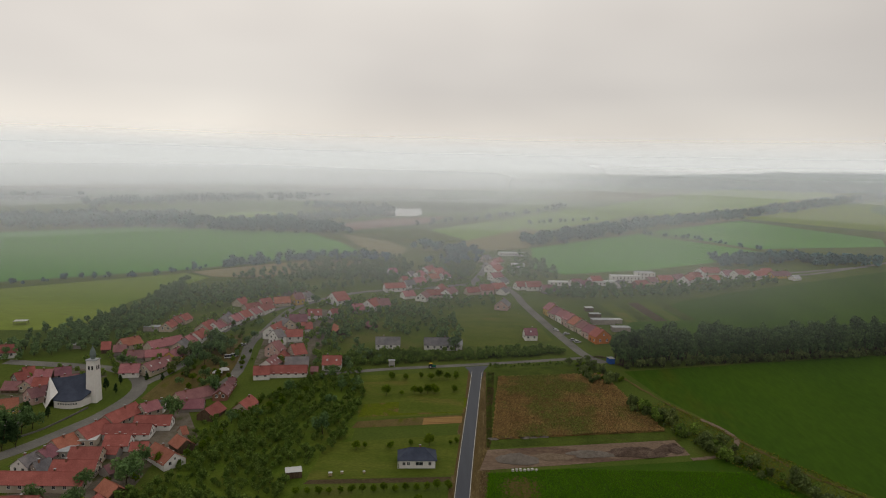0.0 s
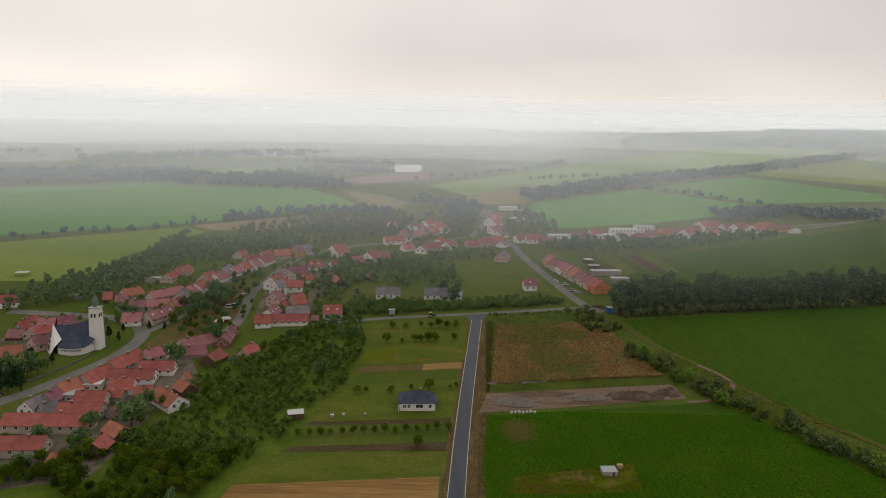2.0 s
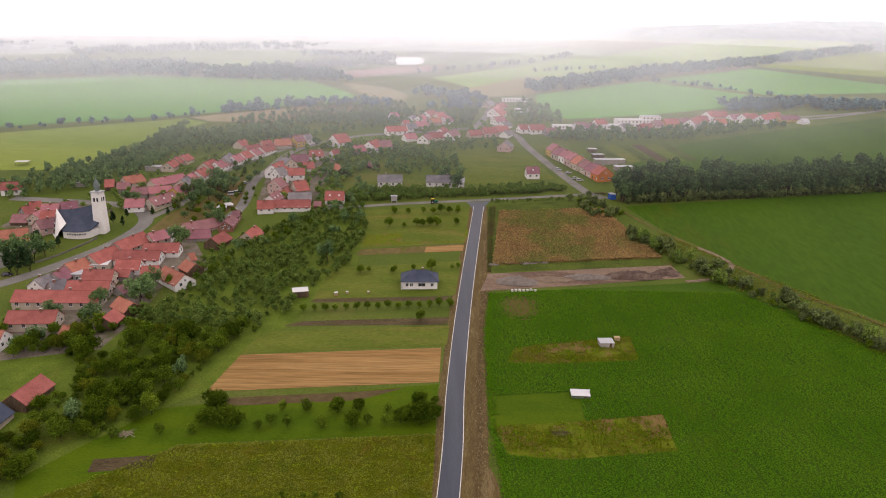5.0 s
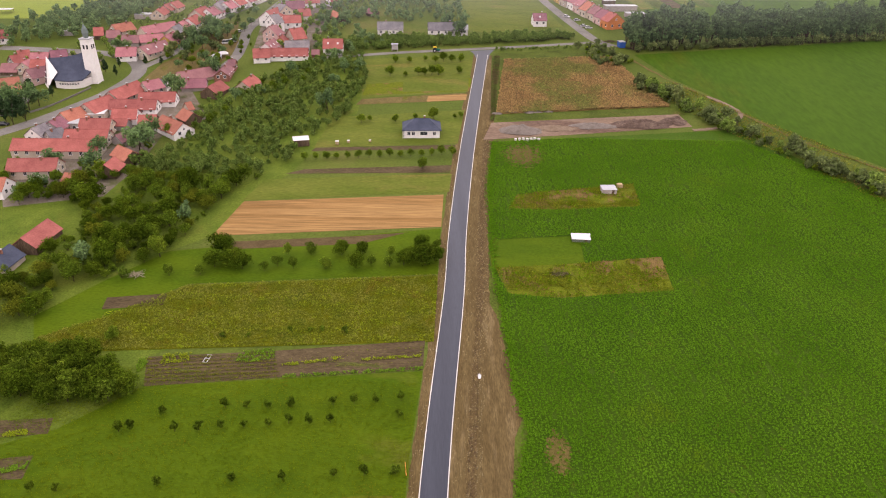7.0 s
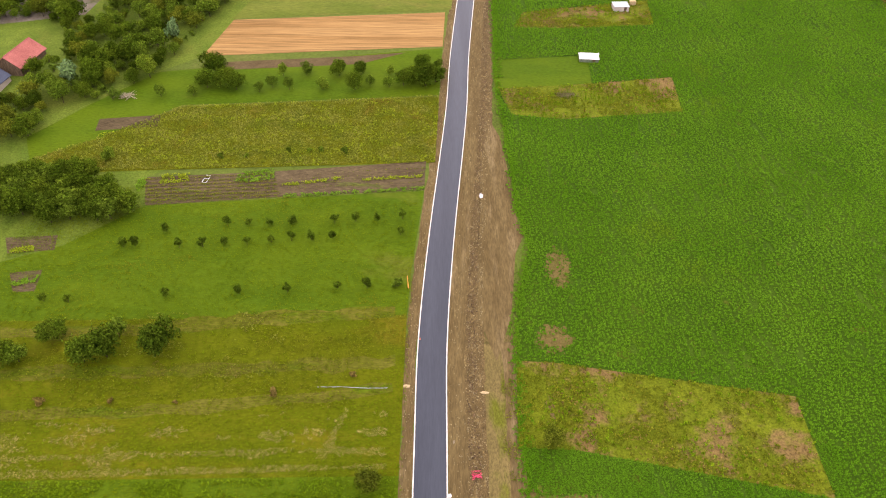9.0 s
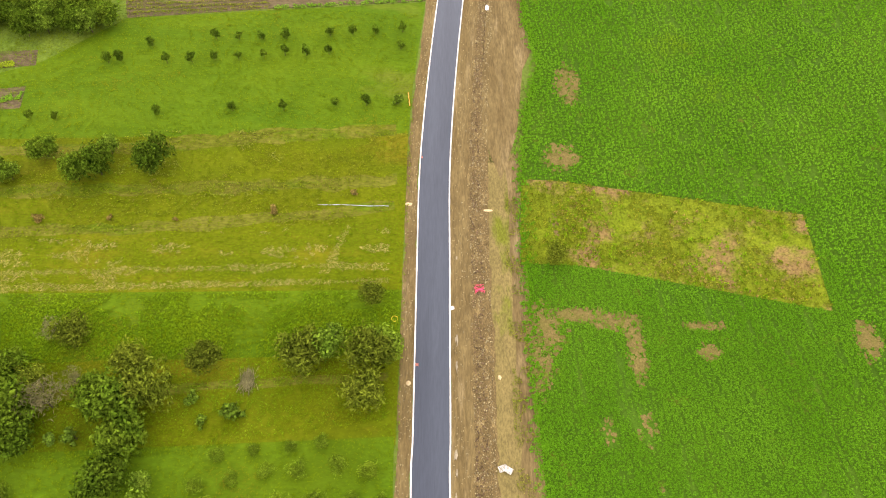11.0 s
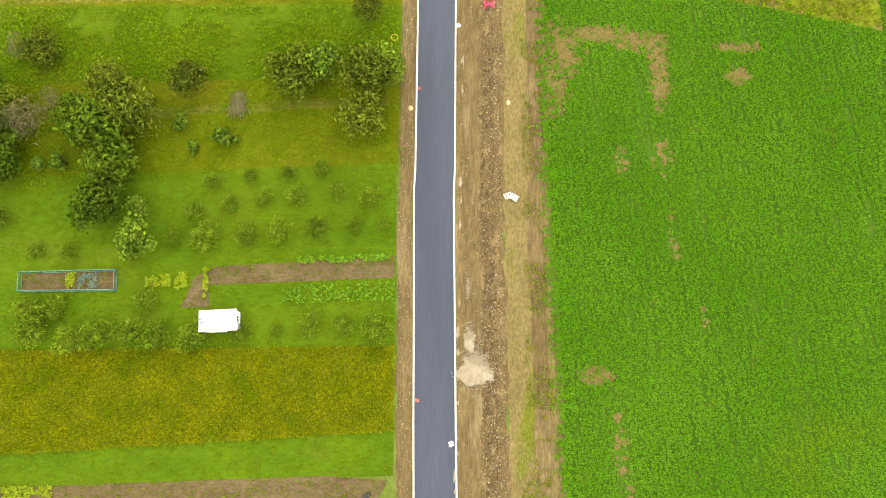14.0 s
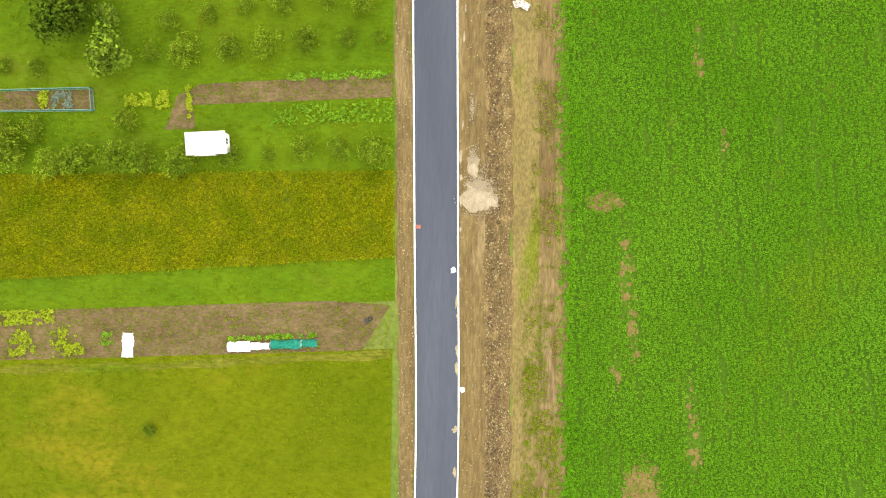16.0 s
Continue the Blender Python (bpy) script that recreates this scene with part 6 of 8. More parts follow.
for x, y in scatter_in(STREET, 110, 23, 4.6, ROADS_NEAR):
    plant(rng.choice(("broad", "fruit", "fruit", "shrub")), x, y, rng.uniform(0.6, 0.95), "street trees", "leafy green tree between the houses")
for poly, n, sd in (([(-215.8, 339.4), (-194.3, 381.0), (-186.2, 485.5), (-136.8, 547.1), (-113.3, 518.7), (-145.8, 456.1), (-152.8, 372.6), (-180.5, 350.8)], 110, 25), ([(-119.8, 473.8), (-94.9, 510.7), (-38.8, 545.0), (-35.6, 497.3), (-72.0, 377.5), (-90.8, 376.4)], 100, 26), ([(-46.5, 589.2), (6.5, 676.3), (31.2, 621.7), (51.5, 563.4), (5.5, 538.4)], 85, 27), ([(88.5, 566.6), (344.9, 680.3), (330.7, 650.3), (94.5, 545.9)], 40, 28)):
    grove("yard_trees", "far_fruit", scatter_in(poly, n, sd, 5.0), 0.6, 1.1, "small leafy trees in the yards", "trees", sd)

for x, y in ((-146.6, 370.9), (-146.5, 381.7), (-144.5, 390.9), (-144.8, 360.7), (-134.8, 402.3), (-136.9, 396.1), (-127.4, 390.9), (-125.7, 374.3), (-132.6, 411.1), (-134.4, 355.4)):
    plant("silver", x, y, 1.5, "street trees", "grey-green round tree on the street slope")
grove("field_bushes", "far_fruit", [(p.x + rng.uniform(-1, 1), p.y + rng.uniform(-1.5, 1.5)) for p in smooth_line([(27.3, 379.2), (49.6, 383.8), (69.7, 388.3)], 2.2)], 0.3, 0.5, "low dark bushes along the dry field's edge", "bushes")
# young trees in rows on the plots
for x, y in ((-60.7, 109.3), (-47.7, 111.3), (-43.1, 111.4), (-38.4, 111.5), (-33.5, 111.9), (-24.2, 112.5), (-19.7, 113.3), (-14.9, 113.7), (-9.3, 114.2),
             (-56.4, 104.1), (-51.6, 104.6), (-47.0, 105.4), (-42.2, 105.5), (-37.2, 106.2), (-33.0, 106.9), (-28.6, 107.0), (-24.1, 107.5), (-9.5, 109.1),
             (-21.5, 93.5), (-15.4, 93.6), (-31.3, 91.9), (-41.2, 91.7), (-55.3, 90.6), (-74.1, 88.7), (-79.1, 88.9), (-68.3, 104.0), (-66.0, 104.7)):
    plant("sapling", x, y, 1.0, "young trees in rows")
plant("shrub", -9.5, 94.2, 1.0, "meadow bushes")
for x, y, s in ((-65.3, 172.9, 1.0), (-60.9, 167.1, 1.0), (-65.9, 166.3, 0.8), (-57.6, 165.4, 0.8), (-51.2, 164.5, 0.6), (-47.9, 166.9, 0.6), (-46.1, 172.9, 0.5), (-43.1, 165.8, 0.65), (-39.6, 173.7, 0.6), (-34.1, 166.1, 0.65), (-30.3, 173.3, 0.8), (-25.0, 166.4, 0.8),
                (-24.2, 174.1, 0.8), (-21.1, 168.2, 0.6), (-15.7, 167.8, 0.7), (-15.9, 174.4, 0.5), (-11.7, 168.5, 0.9), (-8.7, 171.5, 0.9), (-5.6, 168.7, 1.0), (-3.0, 171.1, 0.9), (-6.9, 177.8, 0.8), (-2.1, 177.9, 0.6), (-77.2, 161.5, 0.6), (-68.7, 162.3, 0.5)):
    plant("lush" if s > 0.75 else "fruit", x, y, s * 1.35, "orchard row")
for i in range(15):
    plant("fruit", -52.5 + i * 3.93, 238.0 + i * 0.46, 0.75, "tree row behind the bungalow")
for x, y, s in ((-35.3, 275.0, 0.7), (-31.9, 276.4, 0.5), (-21.2, 276.8, 0.7), (-13.0, 279.7, 0.5), (-5.1, 280.0, 0.9), (3.8, 281.7, 0.4), (6.3, 283.1, 0.4),
                (-27.8, 334.8, 1.0), (-26.5, 356.3, 0.9), (-20.0, 335.2, 0.5), (-14.0, 337.2, 0.9), (-10.6, 337.3, 0.9), (-7.3, 338.4, 0.9), (-3.9, 338.5, 0.9), (6.2, 341.7, 0.8), (-19.1, 356.7, 0.7), (-11.3, 360.9, 0.6), (-5.9, 357.4, 0.9), (-1.5, 359.5, 0.9), (2.9, 357.9, 0.8), (7.3, 360.0, 0.8), (-8.3, 231.8, 0.8)):
    plant("fruit", x, y, s * 1.2, "garden trees by the bungalow")
for x, y, k, s in ((-38.6, 138.2, "shrub", 0.5), (-30.7, 138.2, "shrub", 0.6), (-24.7, 137.9, "shrub", 0.6), (-54.8, 135.0, "shrub", 0.6), (-48.6, 135.6, "shrub", 0.5), (-33.6, 138.1, "shrub", 0.45), (-81.8, 133.9, "fruit", 0.8), (-8.8, 177.7, "shrub", 0.5), (-89.7, 160.0, "bright", 1.2),
                   (-73.0, 79.8, "lush", 0.8), (-65.8, 74.7, "lush", 0.9), (-62.0, 75.8, "lush", 0.9), (-61.3, 80.5, "fruit", 0.8), (-52.4, 77.5, "lush", 0.9), (-79.2, 74.5, "lush", 0.9), (-70.3, 65.6, "brown", 1.0), (-58.2, 66.3, "brown", 0.7), (-46.7, 66.4, "brown", 0.6), (-29.9, 68.4, "brown", 0.9), (-16.2, 72.4, "brown", 0.8),
                   (18.9, 59.5, "olive", 0.75), (-77.7, 74.5, "fruit", 0.9)):
    plant(k, x, y, s * (1.5 if k == "lush" else 1.15), "meadow bushes")
for x, y in scatter_in([(-110.2, 124.9), (-86.1, 127.9), (-68.9, 116.4), (-71.1, 112.5), (-85.8, 110.4), (-104.8, 115.6)], 44, 17, 2.6):
    plant(rng.choice(("lush", "lush", "fruit")), x, y, rng.uniform(0.8, 1.4), "orchard trees")
# the wild orchard strip and the young orchard below it
for x, y, k, s in ((-46.6, 38.7, "olive", 0.95), (-43.2, 34.5, "olive", 0.95), (-47.5, 31.9, "lush", 1.05), (-45.1, 27.7, "lush", 1.0), (-50.8, 33.6, "lush", 0.9), (-55.1, 36.3, "bare", 0.7), (-57.7, 32.6, "bare", 1.05), (-59.9, 35.3, "olive", 0.7),
                   (-64.6, 37.0, "lush", 0.9), (-64.1, 31.7, "lush", 1.1), (-61.2, 28.2, "lush", 1.0), (-35.8, 39.5, "olive", 0.75), (-30.5, 31.8, "shrub", 1.2), (-37.0, 33.9, "shrub", 0.7), (-35.2, 30.4, "shrub", 0.6), (-21.3, 40.9, "olive", 0.85), (-17.1, 41.9, "fruit", 1.05), (-11.0, 40.6, "olive", 1.1),
                   (-8.9, 42.1, "fruit", 0.9), (-11.1, 34.3, "olive", 0.95), (-53.0, 28.0, "bright", 0.75), (-56.1, 27.5, "bright", 0.8), (-11.5, 51.2, "olive", 0.6), (-57.1, 44.1, "olive", 0.8), (-60.7, 44.5, "bare", 0.6), (-61.4, 27.4, "lush", 0.9), (-70.6, 32.4, "lush", 1.2), (-71.1, 37.8, "lush", 1.0),
                   (-46.4, 21.4, "lush", 1.05), (-41.1, 17.3, "fruit", 0.8), (-41.4, 21.7, "fruit", 0.5)):
    plant(k, x, y, s * (1.6 if k in ("olive", "lush", "fruit", "bare") else 1.3), "wild orchard strip")
for x, y, s in ((-32.3, 18.0, 1.0), (-26.7, 18.5, 1.1), (-22.1, 19.0, 0.9), (-17.4, 19.4, 1.0), (-14.6, 24.4, 0.9), (-20.2, 23.9, 0.9), (-10.1, 24.0, 0.8), (-12.3, 19.9, 0.8), (-24.6, 23.8, 0.6), (-29.3, 22.5, 0.7), (-34.4, 21.6, 0.8), (-31.8, 25.8, 0.6), (-27.0, 26.7, 0.6), (-21.7, 27.2, 0.6), (-17.3, 27.7, 0.6),
                (-36.6, 17.6, 0.7), (-60.8, 19.6, 1.0), (-55.2, 15.7, 0.7), (-50.8, 15.4, 0.7), (-8.3, 20.0, 0.6),
                (-39.7, 9.3, 1.0), (-54.6, 7.3, 1.2), (-54.0, 4.5, 1.4), (-49.0, 3.7, 1.1), (-45.5, 4.3, 1.1), (-41.1, 4.6, 1.1), (-37.4, 4.5, 1.1), (-32.7, 4.6, 1.1), (-26.9, 5.2, 0.9), (-22.0, 5.4, 0.6), (-17.6, 6.2, 0.9), (-13.3, 6.3, 0.9), (-8.7, 6.1, 1.0), (-51.4, 7.9, 0.9), (-37.1, -30.0, 0.5)):
    plant("spray", x, y, s * 1.15, "young orchard")

# ---------------------------------------------------------------- crops and grasses
def noise_at(x, y, scale, seed=0.0):
    return noise.noise(Vector((x * scale + seed, y * scale - seed, seed)))


CROP_EDGE = [(14.0, -60), (16.0, -38.0), (15.9, -17.0), (15.4, -3), (13.9, 25), (13.6, 37), (13.3, 57), (13.1, 76), (14.6, 92), (17.8, 106), (15.8, 118), (15.6, 132), (14.0, 166), (14.6, 219), (18.5, 257)]
CROP = [*CROP_EDGE, (112.2, 272.6), (152.7, 214.6), (150, 150), (150, 40), (110, -60)]
PLOTS = [[(21.1, 203.1), (24.8, 213.2), (66.8, 222.7), (65.6, 206.1), (39.9, 202.9)], [(13.6, 183.2), (42.0, 186.5), (41.1, 170.6), (13.7, 167.7)],
         [(14.5, 167.8), (41.2, 171.2), (64.6, 175.2), (63.6, 158.0), (31.4, 153.7), (17.7, 155.4)], [(13.7, 76.2), (20.2, 76.0), (63.1, 69.4), (63.0, 50.5), (38.3, 55.3), (22.8, 58.3), (12.9, 58.6)]]
BARE = [(15.5, 46.5, 3.2, 4.5), (21.5, 49.2, 4.0, 1.3), (27.5, 48.2, 4.2, 1.6), (30.2, 43.2, 1.5, 5.0), (14.8, 39.5, 2.2, 3.5), (41.5, 47.5, 3.4, 0.7), (41.6, 43.0, 1.6, 1.3), (67.2, 45.6, 2.2, 3.0), (30.2, 31.0, 1.4, 3.0), (24.4, 30.0, 1.3, 2.6), (23.4, -9.5, 1.0, 6.5), (24.6, -16.0, 0.8, 4.0), (20.0, 0.5, 2.0, 1.2), (26.5, -36.1, 2.2, 3.5), (32.2, -25.5, 0.6, 5.0), (33.2, -31.4, 1.2, 4.0), (22.6, -21.3, 0.8, 3.0), (35.0, 7.5, 0.7, 2.6), (31.4, 19.0, 0.7, 3.0), (29.6, 245.5, 7.0, 9.0), (21.2, 81.5, 3.0, 3.0), (24.0, 100.0, 2.4, 5.0), (19.0, 66.0, 1.0, 3.0)]


def bare(x, y):
    """How bare the field is: 0 where the crop is full, 1 in the middle of a failed patch."""
    d = min(math.hypot((x - a) / rx, (y - b) / ry) for a, b, rx, ry in BARE) + 0.45 * noise_at(x, y, 0.7) + 0.25 * noise_at(x, y, 2.1)
    return min(1.0, max(0.0, (1.35 - d) / 0.8))


def thin_streak(x, y):
    """True on the ragged lines where the drill left gaps; they lean more the farther they run from the road."""
    u = x + 0.05 * y + 0.0035 * (x - 15) * y
    return noise.noise(Vector((u * 1.5, y * 0.07, 2.0))) + 0.5 * noise.noise(Vector((u * 0.4, y * 0.35, 5.0))) > 0.4


def crop_stand(spacing, keep, seed):
    """A close, uneven stand of plants: jittered drills with gaps."""
    r, out = random.Random(seed), []
    for i in range(int(190 / spacing)):
        y = -58 + r.uniform(0, spacing)
        while y < 270:
            x = 8 + i * spacing - 0.06 * y + r.gauss(0, spacing * 0.24)
            y += spacing * r.uniform(0.6, 1.4)
            if keep(x, y) and inside(x, y, CROP) and not any(inside(x, y, p) for p in PLOTS) and r.random() > 0.9 * bare(x, y) and not (r.random() < 0.88 and thin_streak(x, y)):
                out.append((x, y))
    return out


LEAFY = [tuft_shape(5, 0.29, 0.45, 0.115, s) for s in range(5)]
near_crop = crop_stand(0.37, lambda x, y: y < 62 and x < 66, 1)
mid_crop = crop_stand(0.66, lambda x, y: not (y < 62 and x < 66) and y < 262 and x < 175, 2)
rs = np.random.default_rng(4)
stuff("crop_plants", near_crop, rs.uniform(0.55, 1.0, len(near_crop)), LEAFY, "crop_leaf", "rows of broad-leaved bright green crop plants", "crop", 0.06, 1)
stuff("crop_plants", mid_crop, rs.uniform(1.0, 1.45, len(mid_crop)), LEAFY, "crop_leaf", "bright green crop plants spread over the field", "crop", 0.0, 2)

BLADE = [tuft_shape(3, 0.2, 0.3, 0.07, s) for s in range(10, 14)]
BUSHY = [tuft_shape(5, 0.3, 0.5, 0.1, s) for s in range(20, 24)]


def fill(name, poly, count, shapes, low, high, material, label, category, seed, keep=None):
    pts = scatter_in(poly, count, seed)
    if keep:
        pts = [p for p in pts if keep(*p)]
    stuff(name, pts, np.random.default_rng(seed).uniform(low, high, len(pts)), shapes, material, label, category, 0.04, seed)


WEST = [(-6.3, -45), (-6.3, 120), (-95, 125), (-75, -45)]
fill("grass", WEST, 60000, BLADE, 0.5, 1.15, "grass_leaf", "tufts of green and yellowish meadow grass", "grass", 31)
fill("flowering_weeds", [(-60.4, 2.2), (-6.3, 3.9), (-6.1, -7.0), (-56.4, -11.0), (-60.8, -11.2)], 9000, BUSHY, 0.5, 1.0, "flower_leaf", "yellow-flowering low weeds in a strip", "plants", 32)
fill("flowering_weeds", [(-70.3, 157.0), (-1.8, 163.6), (-2.4, 134.7), (-66.6, 130.4), (-94.5, 128.3), (-101.1, 133.4), (-86.9, 142.8)], 14000, BUSHY, 0.5, 1.3, "pale_weed_leaf", "tall yellow-green flowering weeds in the meadow", "plants", 33)
fill("flowering_weeds", [(-70.3, 157.0), (-1.8, 163.6), (-2.4, 134.7), (-66.6, 130.4), (-83.2, 133.8)], 7000, BUSHY, 0.5, 1.1, "bright_flower", "pale yellow flower heads above the weeds", "plants", 36, lambda x, y: noise_at(x * 0.25, y, 0.3) + 0.5 * noise_at(x, y, 0.5) > 0.08)
fill("dry_crop", [(30.3, 363.1), (88.1, 372.1), (100.5, 299.3), (21.8, 287.0)], 12000, BUSHY, 1.5, 2.6, "dry_leaf", "withered brown stalks of a dry crop", "crop", 34)
for i, p in enumerate(PLOTS):
    if i != 1:
        fill("weeds", p, 3600, BUSHY, 0.4, 1.2, "weed_leaf", "mixed green and brown weeds on the fallow plot", "plants", 35 + i, lambda x, y: noise_at(x, y, 0.12) + 0.6 * noise_at(x, y, 0.9) > -0.1)
        fill("weeds", p, 900, BUSHY, 0.6, 1.6, "clover_leaf", "dark green clumps of weeds on the fallow plot", "plants", 135 + i, lambda x, y: noise_at(x, y, 0.1, 3.0) + 0.6 * noise_at(x, y, 0.5) > 0.0)
        fill("weeds", p, 700, BUSHY, 0.5, 1.1, "brown_leaf", "withered brown weeds on the fallow plot", "plants", 145 + i, lambda x, y: noise_at(x, y, 0.1, 7.0) > 0.05)
fill("verge_weeds", [(9.6, -38.1), (11.1, -2.7), (10.6, 25), (10.4, 57), (10.6, 76), (13.1, 76), (13.3, 37), (14.7, -2.6), (15.5, -38.0)], 6500, BLADE, 0.4, 1.0, "weed_leaf", "sparse yellow grass between the track and the crop", "grass", 41, lambda x, y: noise_at(x, y, 0.25) + 0.5 * noise_at(x, y, 1.1) > 0.05)
fill("verge_weeds", [(10.9, -38.1), (10.7, -18.6), (12.5, -12.7), (15.0, -12.7), (15.9, -38.0)], 1500, BLADE, 0.5, 1.1, "grass_leaf", "green weeds creeping over the dry verge", "grass", 43, lambda x, y: noise_at(x * 1.5, y * 0.5, 0.3) + 0.5 * noise_at(x, y, 1.1) > -0.1)
def swathe(x, y):
    """Cut straw lies in lines along the mown edge, thins out between them and crosses once aslant."""
    along = 0.04 * (x + 40)
    lines = max(math.exp(-((y - c - along) / w) ** 2) * k for c, w, k in ((53.6, 0.7, 1.0), (56.6, 0.9, 0.75), (60.0, 1.6, 0.45), (64.0, 1.4, 0.3)))
    slant = 0.8 * math.exp(-((x + 19.5 - 0.35 * (y - 57)) / 1.1) ** 2) if 56 < y < 66 else 0.0
    west = 0.45 if x < -54 and y < 62 else 0.0
    return max(lines, slant, west) + 0.55 * noise_at(x * 0.35, y, 0.45, 4.0) + 0.3 * noise_at(x, y, 1.1) > 0.5


STRAW = [tuft_shape(4, 0.3, 0.1, 0.03, s) for s in range(40, 44)]
fill("straw", [(-87.0, 74.3), (-10.1, 77.0), (-9.0, 54.5), (-79.0, 51.2)], 42000, STRAW, 0.4, 0.95, "straw_leaf", "dry straw-coloured grass left after mowing", "grass", 51, swathe)
fill("clover", [(-80.9, 51.0), (-7.3, 53.0), (-7.2, 42.5), (-76.6, 39.6)], 11000, BUSHY, 0.35, 0.8, "clover_leaf", "close leafy green clover in a mown strip", "plants", 52, lambda x, y: noise_at(x, y, 0.15) + 0.5 * noise_at(x, y, 0.7) > -0.35)
fill("meadow_herbs", [(-94.1, 83.4), (-7.1, 86.7), (-7.0, 66.5), (-84.0, 60.5)], 9000, BUSHY, 0.3, 0.75, "weed_leaf", "tall mixed herbs and yellow grasses in the meadow", "plants", 53, lambda x, y: noise_at(x * 0.5, y, 0.12, 2.0) + 0.4 * noise_at(x, y, 0.6) > 0.02)
fill("meadow_herbs", [(-60, 86), (-30, 87), (-30, 72), (-60, 70)], 1500, BUSHY, 0.4, 0.9, "pale_weed_leaf", "pale flowering herbs in the meadow", "plants", 54, lambda x, y: noise_at(x * 0.6, y, 0.2, 6.0) > 0.15)
STRIP = [(-74.2, 46.2), (-8.8, 50.3), (-8.0, 31.7), (-39.5, 26.1), (-67.9, 22.3)]
fill("tall_weeds", STRIP, 11000, BLADE, 0.45, 1.0, "clover_leaf", "tall rank weeds under the wild fruit trees", "plants", 45, lambda x, y: noise_at(x, y, 0.12) + 0.4 * noise_at(x, y, 0.5) > -0.15)
fill("tall_weeds", STRIP, 11000, BLADE, 0.45, 1.1, "grass_leaf", "tall green grass under the wild fruit trees", "plants", 46, lambda x, y: noise_at(x, y, 0.12) + 0.4 * noise_at(x, y, 0.5) < 0.1)
for nm, poly, n, mt, lb, sd in (("vegetables", [(-49.8, 126.3), (-48.7, 130.0), (-41.1, 131.2), (-40.3, 127.6), (-45.0, 126.0)], 420, "veg_leaf", "leafy green vegetables in a bed", 61), ("vegetables", [(-66.8, 124.9), (-67.3, 128.3), (-60.7, 129.1), (-60.3, 125.7)], 300, "bright_flower", "yellow-green vegetables in a bed", 62),
                                ("vegetables", [(-38.2, 125.6), (-25.1, 128.5), (-23.7, 127.7), (-38.0, 124.6)], 240, "bright_flower", "yellowish vegetable row", 63), ("vegetables", [(-19.6, 128.0), (-5.4, 129.8), (-5.4, 128.8), (-19.5, 127.0)], 240, "bright_flower", "yellowish vegetable row", 64), ("vegetables", [(-37.4, 121.9), (-4.9, 125.4), (-4.8, 124.2), (-37.2, 120.8)], 520, "veg_leaf", "row of green vegetables", 65),
                                ("vegetables", [(-71.0, 121.9), (-69.8, 125.9), (-71.0, 127.4), (-73.1, 125.8)], 150, "veg_leaf", "leafy bed edge", 66), ("vegetables", [(-92.2, 102.9), (-87.5, 104.2), (-86.7, 102.7), (-91.5, 101.6)], 160, "bright_flower", "yellow-green garden row", 67), ("vegetables", [(-87.7, 93.6), (-82.8, 96.0), (-82.8, 93.9), (-87.1, 92.5)], 200, "veg_leaf", "green garden row", 68),
                                ("vegetables", [(-87.6, 144.4), (-75.2, 146.9), (-75.1, 145.7), (-87.8, 143.2)], 160, "bright_flower", "green row beside the dug bed", 69),
                                ("pumpkin_plants", [(-55.1, -17.8), (-53.3, -16.7), (-51.7, -20.3), (-55.2, -20.9)], 190, "bright_flower", "yellow-green pumpkin plants", 70), ("pumpkin_plants", [(-50.4, -17.7), (-47.5, -16.6), (-45.4, -20.2), (-49.7, -20.8)], 240, "bright_flower", "yellow-green pumpkin plants", 71), ("flowers", [(-59.4, -15.0), (-49.6, -14.7), (-49.3, -16.4), (-59.5, -17.1)], 420, "bright_flower", "dense yellow flowers", 72),
                                ("potato_plants", [(-43.5, -17.5), (-42.1, -17.3), (-41.9, -18.9), (-43.5, -19.1)], 60, "veg_leaf", "round green plant in the bed", 73), ("seedlings", [(-27.2, -17.7), (-16.0, -16.9), (-15.8, -17.5), (-27.2, -18.2)], 240, "veg_leaf", "thin green row of seedlings", 74), ("flowers", [(-36.3, 12.9), (-34.7, 13.3), (-34.5, 11.3), (-36.1, 10.8)], 110, "bright_flower", "bright yellow-green plants", 75),
                                ("flowers", [(-32.5, 13.9), (-31.8, 13.9), (-31.8, 9.9), (-32.3, 9.8)], 130, "bright_flower", "row of yellow plants", 76), ("flowers", [(-40.2, 12.6), (-36.9, 12.9), (-36.8, 11.3), (-40.0, 11.2)], 160, "bright_flower", "yellow flower bed", 77), ("vegetables", [(-21.9, 11.5), (-6.7, 12.8), (-6.6, 10.0), (-21.9, 9.2)], 380, "veg_leaf", "patchy green vegetables", 78),
                                ("vegetables", [(-19.8, 15.6), (-7.1, 16.3), (-7.1, 15.4), (-19.8, 14.6)], 300, "veg_leaf", "row of green plants along the bed", 79), ("cabbages", [(-49.2, 12.6), (-46.9, 12.8), (-46.7, 10.7), (-49.2, 10.5)], 90, "cabbage_leaf", "blue-green cabbages under the net", 80), ("vegetables", [(-50.8, 12.6), (-49.7, 12.8), (-49.7, 10.5), (-50.9, 10.4)], 70, "bright_flower", "yellow-green rows under the net", 81)):
    fill(nm, poly, int(n * 1.4), BUSHY, 0.4, 0.85, mt, lb, "plants", sd, lambda x, y: noise_at(x, y, 0.9, sd) + 0.5 * noise_at(x, y, 2.5) > -0.2)


ROW_BED = [(-71.0, 127.0), (-40.8, 129.6), (-38.0, 121.6), (-68.0, 118.0)]
